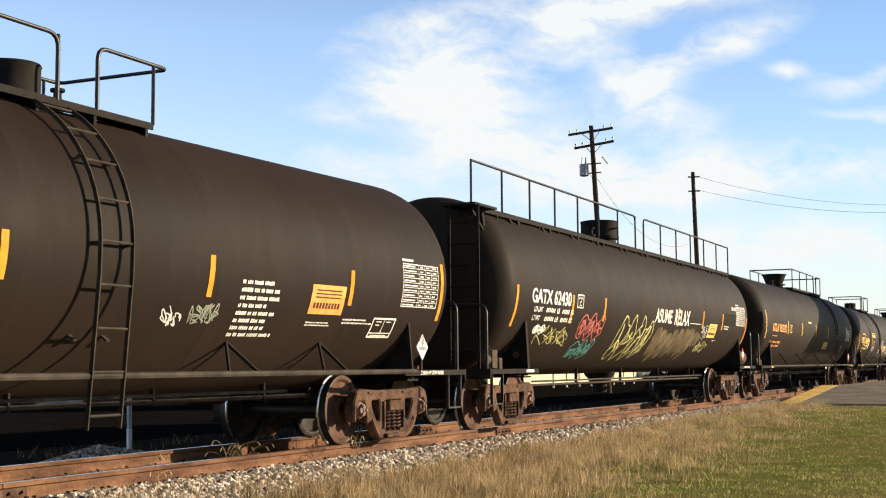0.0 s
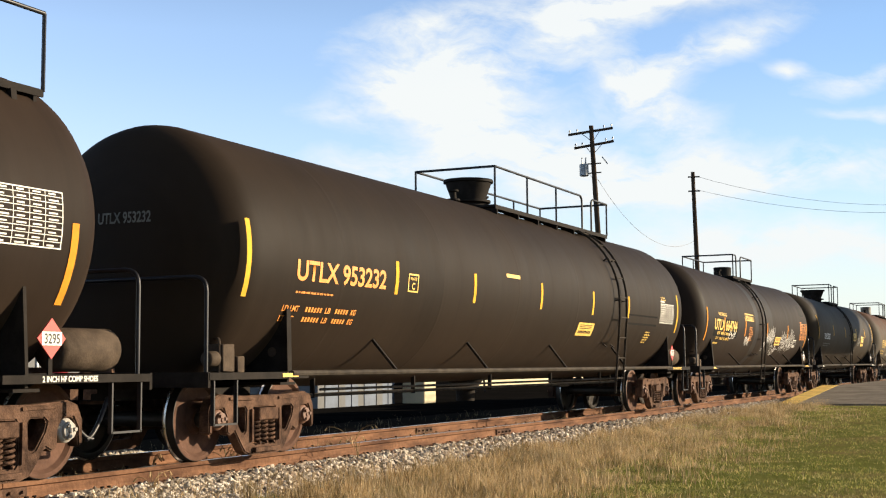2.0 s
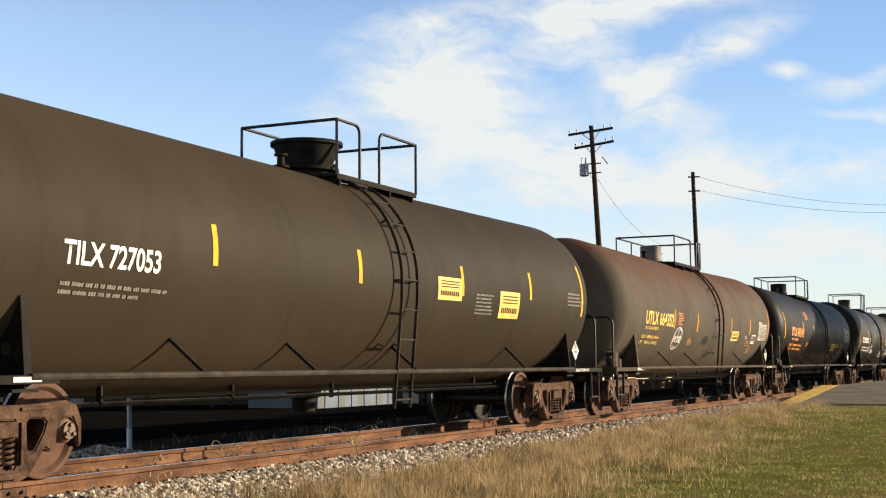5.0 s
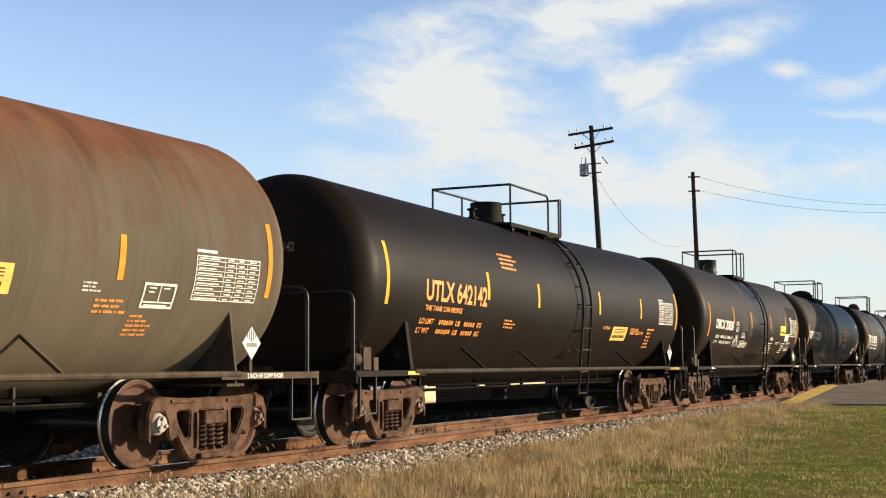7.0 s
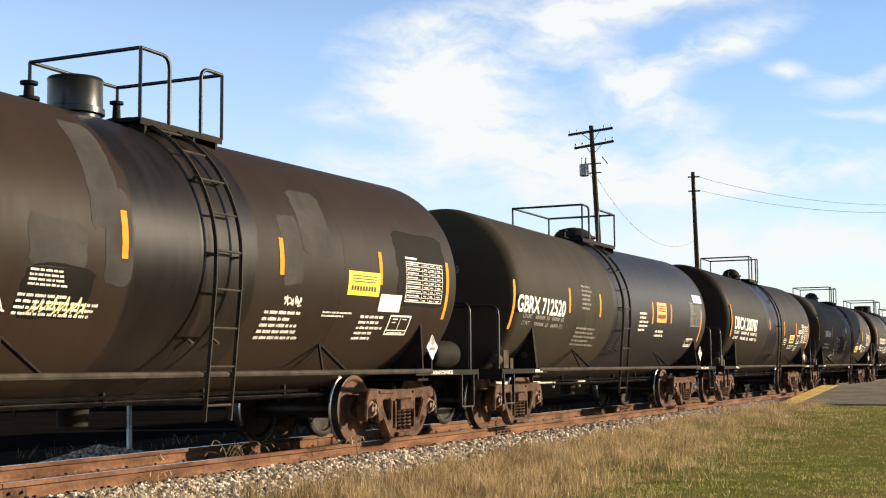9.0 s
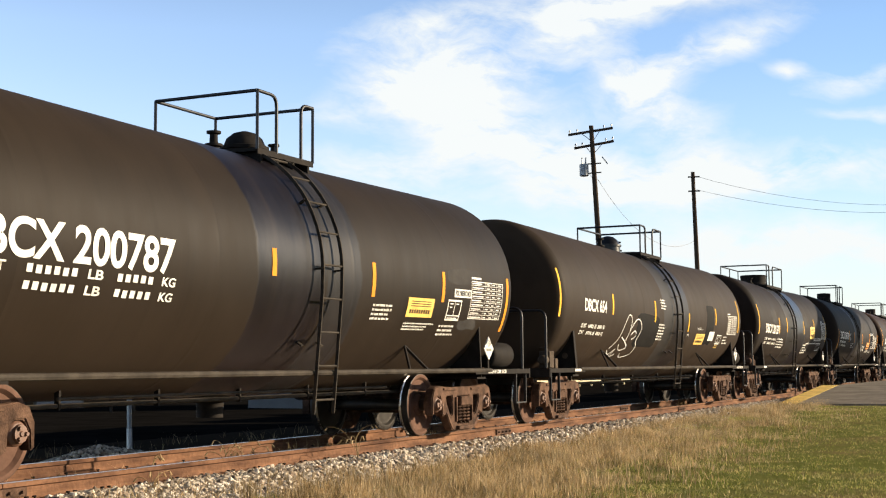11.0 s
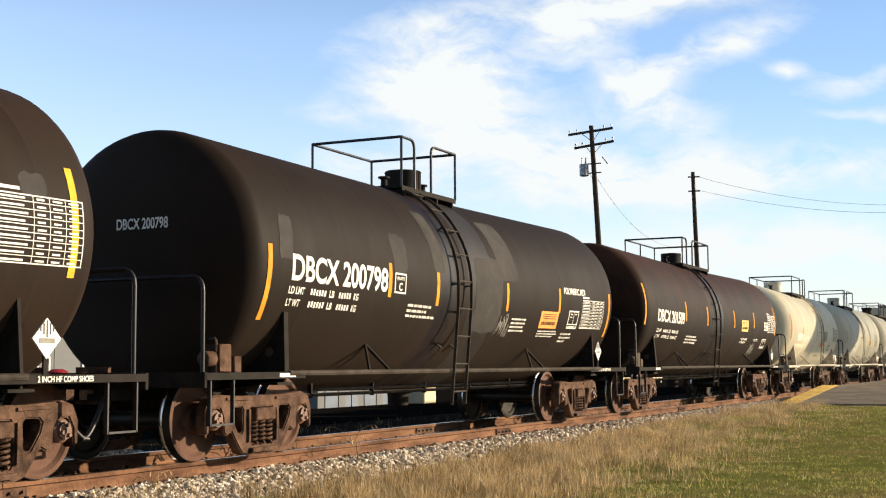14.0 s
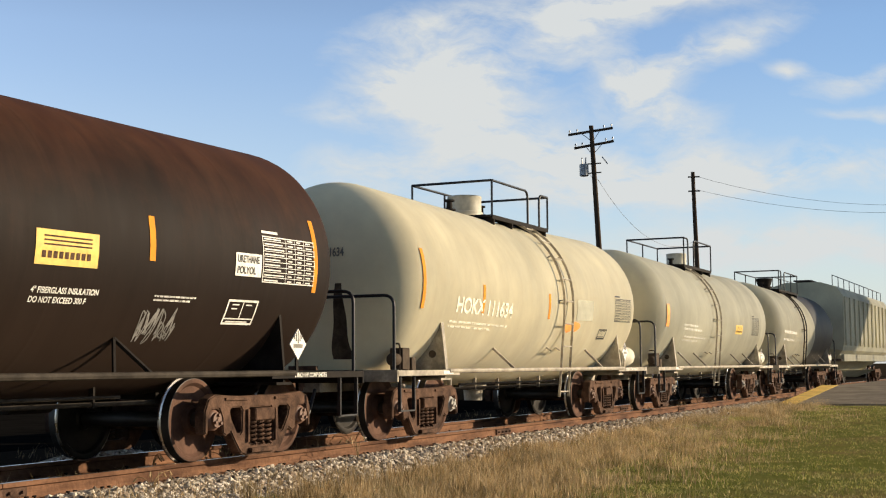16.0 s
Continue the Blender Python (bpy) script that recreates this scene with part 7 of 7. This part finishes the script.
def build_background():
    # road behind the track; its near-black colour stands in for the train's shade
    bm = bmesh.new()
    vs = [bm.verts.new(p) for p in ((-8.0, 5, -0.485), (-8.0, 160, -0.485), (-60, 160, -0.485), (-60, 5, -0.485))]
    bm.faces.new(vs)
    tagged(new("road", mesh_of(bm, "road", SHADED_ROAD)), "asphalt yard and road behind the track, with shade put into its colour", "road", kind="structure")
    # post with a white foot
    p = thing("marker_post", "thin grey steel post with a white foot", "post", at=pose(-6.1, 19.45, -0.5))
    bm = bmesh.new()
    tube(bm, [(0, 0, 0.42), (-0.08, 0.05, 2.4)], 0.045, 10)
    part("shaft", bm, GALV, p)
    bm = bmesh.new()
    tube(bm, [(0.015, -0.01, 0.0), (0, 0, 0.42)], 0.05, 10)
    part("foot", bm, CAR_WHITE, p, "white painted foot")
    # cream building with windows
    h = thing("cream_building", "long low cream building with dark windows", "building", at=pose(-25.5, 94, -0.5))
    window_wall(h, "wall", 0, -14, 22, 0, 4.2, WALL_CREAM, [(-11 + k * 4.1, 1.7, 1.5, 1.6) for k in range(8)])
    bm = bmesh.new()
    box(bm, (-4, 4, 4.35), (9.2, 37, 0.3))
    part("roof", bm, WALL_GREY, h)
    h = thing("cream_hall", "cream hall with tall dark windows across the yard", "building", at=pose(-44, 78.6, -0.5))
    window_wall(h, "wall", 0, 0, 22, 0, 4.6, WALL_CREAM, [(2.2 + k * 3.6, 1.8, 1.2, 2.0) for k in range(6)])
    bm = bmesh.new()
    box(bm, (-4, 11, 4.75), (9.2, 22.6, 0.3))
    part("roof", bm, WALL_GREY, h)
    # blue-grey metal shed
    h = thing("metal_shed", "blue-grey corrugated metal shed", "shed", at=pose(-15.0, 44.5, -0.5))
    for k in range(12):
        bm = bmesh.new()
        box(bm, (-1.5 + (0.03 if k % 2 else 0.0), -3.0 + k * 0.5, 1.5), (3.0, 0.49, 3.0))
        part("panel", bm, WALL_BLUE if k % 3 else WALL_GREY, h)
    bm = bmesh.new()
    box(bm, (-1.5, -0.25, 3.08), (3.4, 6.4, 0.14))
    part("roof", bm, WALL_GREY, h)
    bm = bmesh.new()
    box(bm, (0.6, 3.9, 0.75), (1.0, 1.1, 1.3))
    bmesh.ops.bevel(bm, geom=list(bm.edges), offset=0.03, segments=1, affect="EDGES")
    tagged(new("utility_cabinet", mesh_of(bm, "utility_cabinet", WALL_CREAM)), "pale yellow metal utility cabinet beside the shed", "utility cabinet").matrix_basis = pose(-15.0, 44.5, -0.6)
    # grey wall with door frames far behind
    h = thing("grey_building", "grey panelled building with pale door frames", "building", at=pose(-46, 62, -0.5))
    for k in range(7):
        bm = bmesh.new()
        box(bm, (0, -10 + k * 4.0, 2.2), (0.4, 3.94, 4.4))
        part("wall_panel", bm, WALL_GREY, h)
        bm = bmesh.new()
        for dy in (-0.5, 0.5):
            box(bm, (0.25, -9 + k * 4.0 + dy, 1.1), (0.12, 0.12, 2.2))
        box(bm, (0.25, -9 + k * 4.0, 2.2), (0.12, 1.12, 0.12))
        part("door_frame", bm, CAR_WHITE, h)
    bm = bmesh.new()
    lathe(bm, [(0, 0.45), (0.1, 0.5), (1.3, 0.55), (1.35, 0.58), (1.5, 0.3)], 16, "z")
    tagged(new("bin", mesh_of(bm, "bin", RED_BIN)), "red plastic waste bin by the wall", "waste bin").matrix_basis = pose(-41.6, 57.6, -0.5)
    bm = bmesh.new()
    box(bm, (0, 0, 0.19), (0.25, 1.95, 0.38))
    tagged(new("concrete_block", mesh_of(bm, "concrete_block", CONCRETE)), "low white concrete block beside the yard", "concrete block").matrix_basis = pose(-25.0, 38.95, -0.5, 0, 0, -20)
    # fence before the cream building
    f = thing("fence", "low pale rail fence before the cream building", "fence", at=pose(-21, 96, -0.5))
    for k in range(13):
        bm = bmesh.new()
        box(bm, (0, -14 + k * 2.6, 0.6), (0.10, 0.10, 1.2))
        part("post", bm, WALL_CREAM, f)
    for z in (0.45, 1.0):
        bm = bmesh.new()
        box(bm, (0.06, 1.6, z), (0.04, 31.4, 0.12))
        part("rail", bm, WALL_CREAM, f)
    parked_vehicle((-27.6, 36.25, -0.5), -44, CAR_WHITE, "white flatbed truck parked in the yard", 1.28)
    parked_vehicle((-24.5, 118, -0.5), 85, CAR_WHITE, "white van parked before the fence")
    parked_vehicle((-23.5, 128, -0.5), 80, SHADED_ROAD, "dark car parked before the fence")


def parked_vehicle(at, heading, paint, label, size=1.0):
    v = thing("parked_vehicle", label, "vehicle", at=pose(*at, 0, 0, heading) @ Matrix.Scale(size, 4))
    bm = bmesh.new()
    prism(bm, [(-2.5, 0.45), (2.4, 0.45), (2.5, 0.75), (2.35, 1.1), (1.3, 1.2), (0.7, 1.85), (-0.6, 1.9), (-0.8, 1.15), (-2.5, 1.1)], -0.9, 0.9)
    bmesh.ops.bevel(bm, geom=list(bm.edges), offset=0.05, segments=2, affect="EDGES")
    part("body", bm, paint, v, smooth=40)
    for s in (1, -1):
        bm = bmesh.new()
        prism(bm, [(1.1, 1.22), (0.65, 1.75), (-0.5, 1.78), (-0.6, 1.22)], s * 0.905, s * 0.915)
        part("side_window", bm, GLASS_DARK, v)
        for y in (-1.6, 1.55):
            bm = bmesh.new()
            lathe(bm, [(-0.11, 0.22), (-0.11, 0.36), (-0.07, 0.39), (0.07, 0.39), (0.11, 0.36), (0.11, 0.22)], 22, "x")
            w = part("wheel", bm, RUBBER, v, at=pose(s * 0.84, y, 0.39), smooth=40)
            bm = bmesh.new()
            lathe(bm, [(-0.09, 0.225), (0.09, 0.225), (0.07, 0.1), (0.1, 0.05)], 18, "x")
            part("rim", bm, CAR_WHITE, w, smooth=40)


def hopper_car(s0, s1):
    """Covered hopper at the tail of what is seen."""
    car = thing("hopper_car", "pale grey-green covered hopper car with slanting chutes", "hopper car", "cars of the train")
    CARS.append((car, (s0 + s1) / 2))
    half = (s1 - s0) / 2
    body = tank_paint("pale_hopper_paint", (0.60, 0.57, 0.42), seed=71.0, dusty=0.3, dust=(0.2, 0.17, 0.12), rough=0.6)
    for y in (-half + 2.1, half - 2.1):
        add_truck(car, y)
    e = half - 0.7
    sec = [(-1.52, 1.55), (-1.60, 2.0), (-1.60, 3.75), (-1.35, 4.15), (-0.7, 4.35), (0.7, 4.35), (1.35, 4.15), (1.60, 3.75), (1.60, 2.0), (1.52, 1.55), (0.5, 0.7), (-0.5, 0.7)]
    bm = bmesh.new()
    a = [bm.verts.new((x, -e + (1.6 if z < 1.5 else 0.0), z)) for x, z in sec]
    b = [bm.verts.new((x, e - (1.6 if z < 1.5 else 0.0), z)) for x, z in sec]
    bm.faces.new(a)
    bm.faces.new(b[::-1])
    for i in range(len(sec)):
        j = (i + 1) % len(sec)
        bm.faces.new((a[i], b[i], b[j], a[j]))
    part("body", bm, body, car)
    for k in range(12):
        y = -e + 0.3 + k * (2 * e - 0.6) / 11
        for s in (1, -1):
            bm = bmesh.new()
            box(bm, (s * 1.63, y, 2.75), (0.06, 0.10, 2.0))
            part("side_rib", bm, body, car)
    for s in (1, -1):
        bm = bmesh.new()
        box(bm, (s * 1.52, 0, 1.25), (0.12, 2 * e, 0.28))
        part("side_sill", bm, body, car)
        for y in (-e, e):
            for k in (0.35, 0.95):
                bm = bmesh.new()
                bar(bm, (s * 1.3, y + (k if y < 0 else -k), 1.15), (s * 1.2, y + (k + 1.3 if y < 0 else -k - 1.3), 2.1), 0.12, 0.08)
                part("end_brace", bm, CREAM, car)
        bm = bmesh.new()
        tube(bm, [(s * 1.2, -e, 4.62), (s * 1.2, e, 4.62)], 0.02, 6)
        for k in range(11):
            y = -e + 2 * e * k / 10
            tube(bm, [(s * 1.2, y, 4.2), (s * 1.2, y, 4.62)], 0.018, 6)
        part("roof_rail", bm, BLACK_PIPE, car)
    bm = bmesh.new()
    box(bm, (0, 0, 4.42), (0.7, 2 * e, 0.06))
    part("roof_walk", bm, GRIME, car)
    for k in range(3):
        y = -e + 3.2 + k * (2 * e - 6.4) / 2
        bm = bmesh.new()
        lathe(bm, [(0.35, 0.35), (0.7, 1.2)], 4, "z", (0, y, 0))
        part("discharge_chute", bm, body, car)
    for d in (1, -1):
        bm = bmesh.new()
        box(bm, (0, d * (half - 0.85), 0.84), (0.6, 1.2, 0.3))
        box(bm, (0, d * (half - 0.15), 0.84), (0.3, 0.4, 0.28))
        part("coupler", bm, RUSTY, car)
        bm = bmesh.new()
        box(bm, (0, d * (half - 0.55), 1.15), (3.0, 0.3, 0.1))
        part("end_sill", bm, GRIME, car)


hopper_car(276.94, 294.4)
build_poles()
build_platform()
build_background()
build_ties()
build_grass()
for wx, wy, wn, wh, ws in ((0.42, 13.1, 6, 0.5, 1), (0.40, 13.5, 7, 0.45, 2), (1.25, 10.6, 5, 0.35, 3), (-0.3, 12.6, 5, 0.35, 4), (0.35, 16.3, 4, 0.55, 5), (1.2, 14.9, 5, 0.5, 6)):
    weed_clump(wx, wy, -0.22, wn, wh, ws)
build_ballast()



def motions():
    for car, s in CARS:
        walk(car, [(t, pose(0, s - SPEED * t, 0)) for t in (0.0, 8.0, SECONDS)])
    turn = math.degrees(SPEED / WHEEL_R)
    steps = int(SECONDS * FPS)
    for ob, y, side in ROLLERS:
        sign = -1 if side else 1
        walk(ob, [(k / FPS, pose(0, y, 0, sign * turn * k / FPS, 0, side)) for k in range(steps + 1)])


motions()
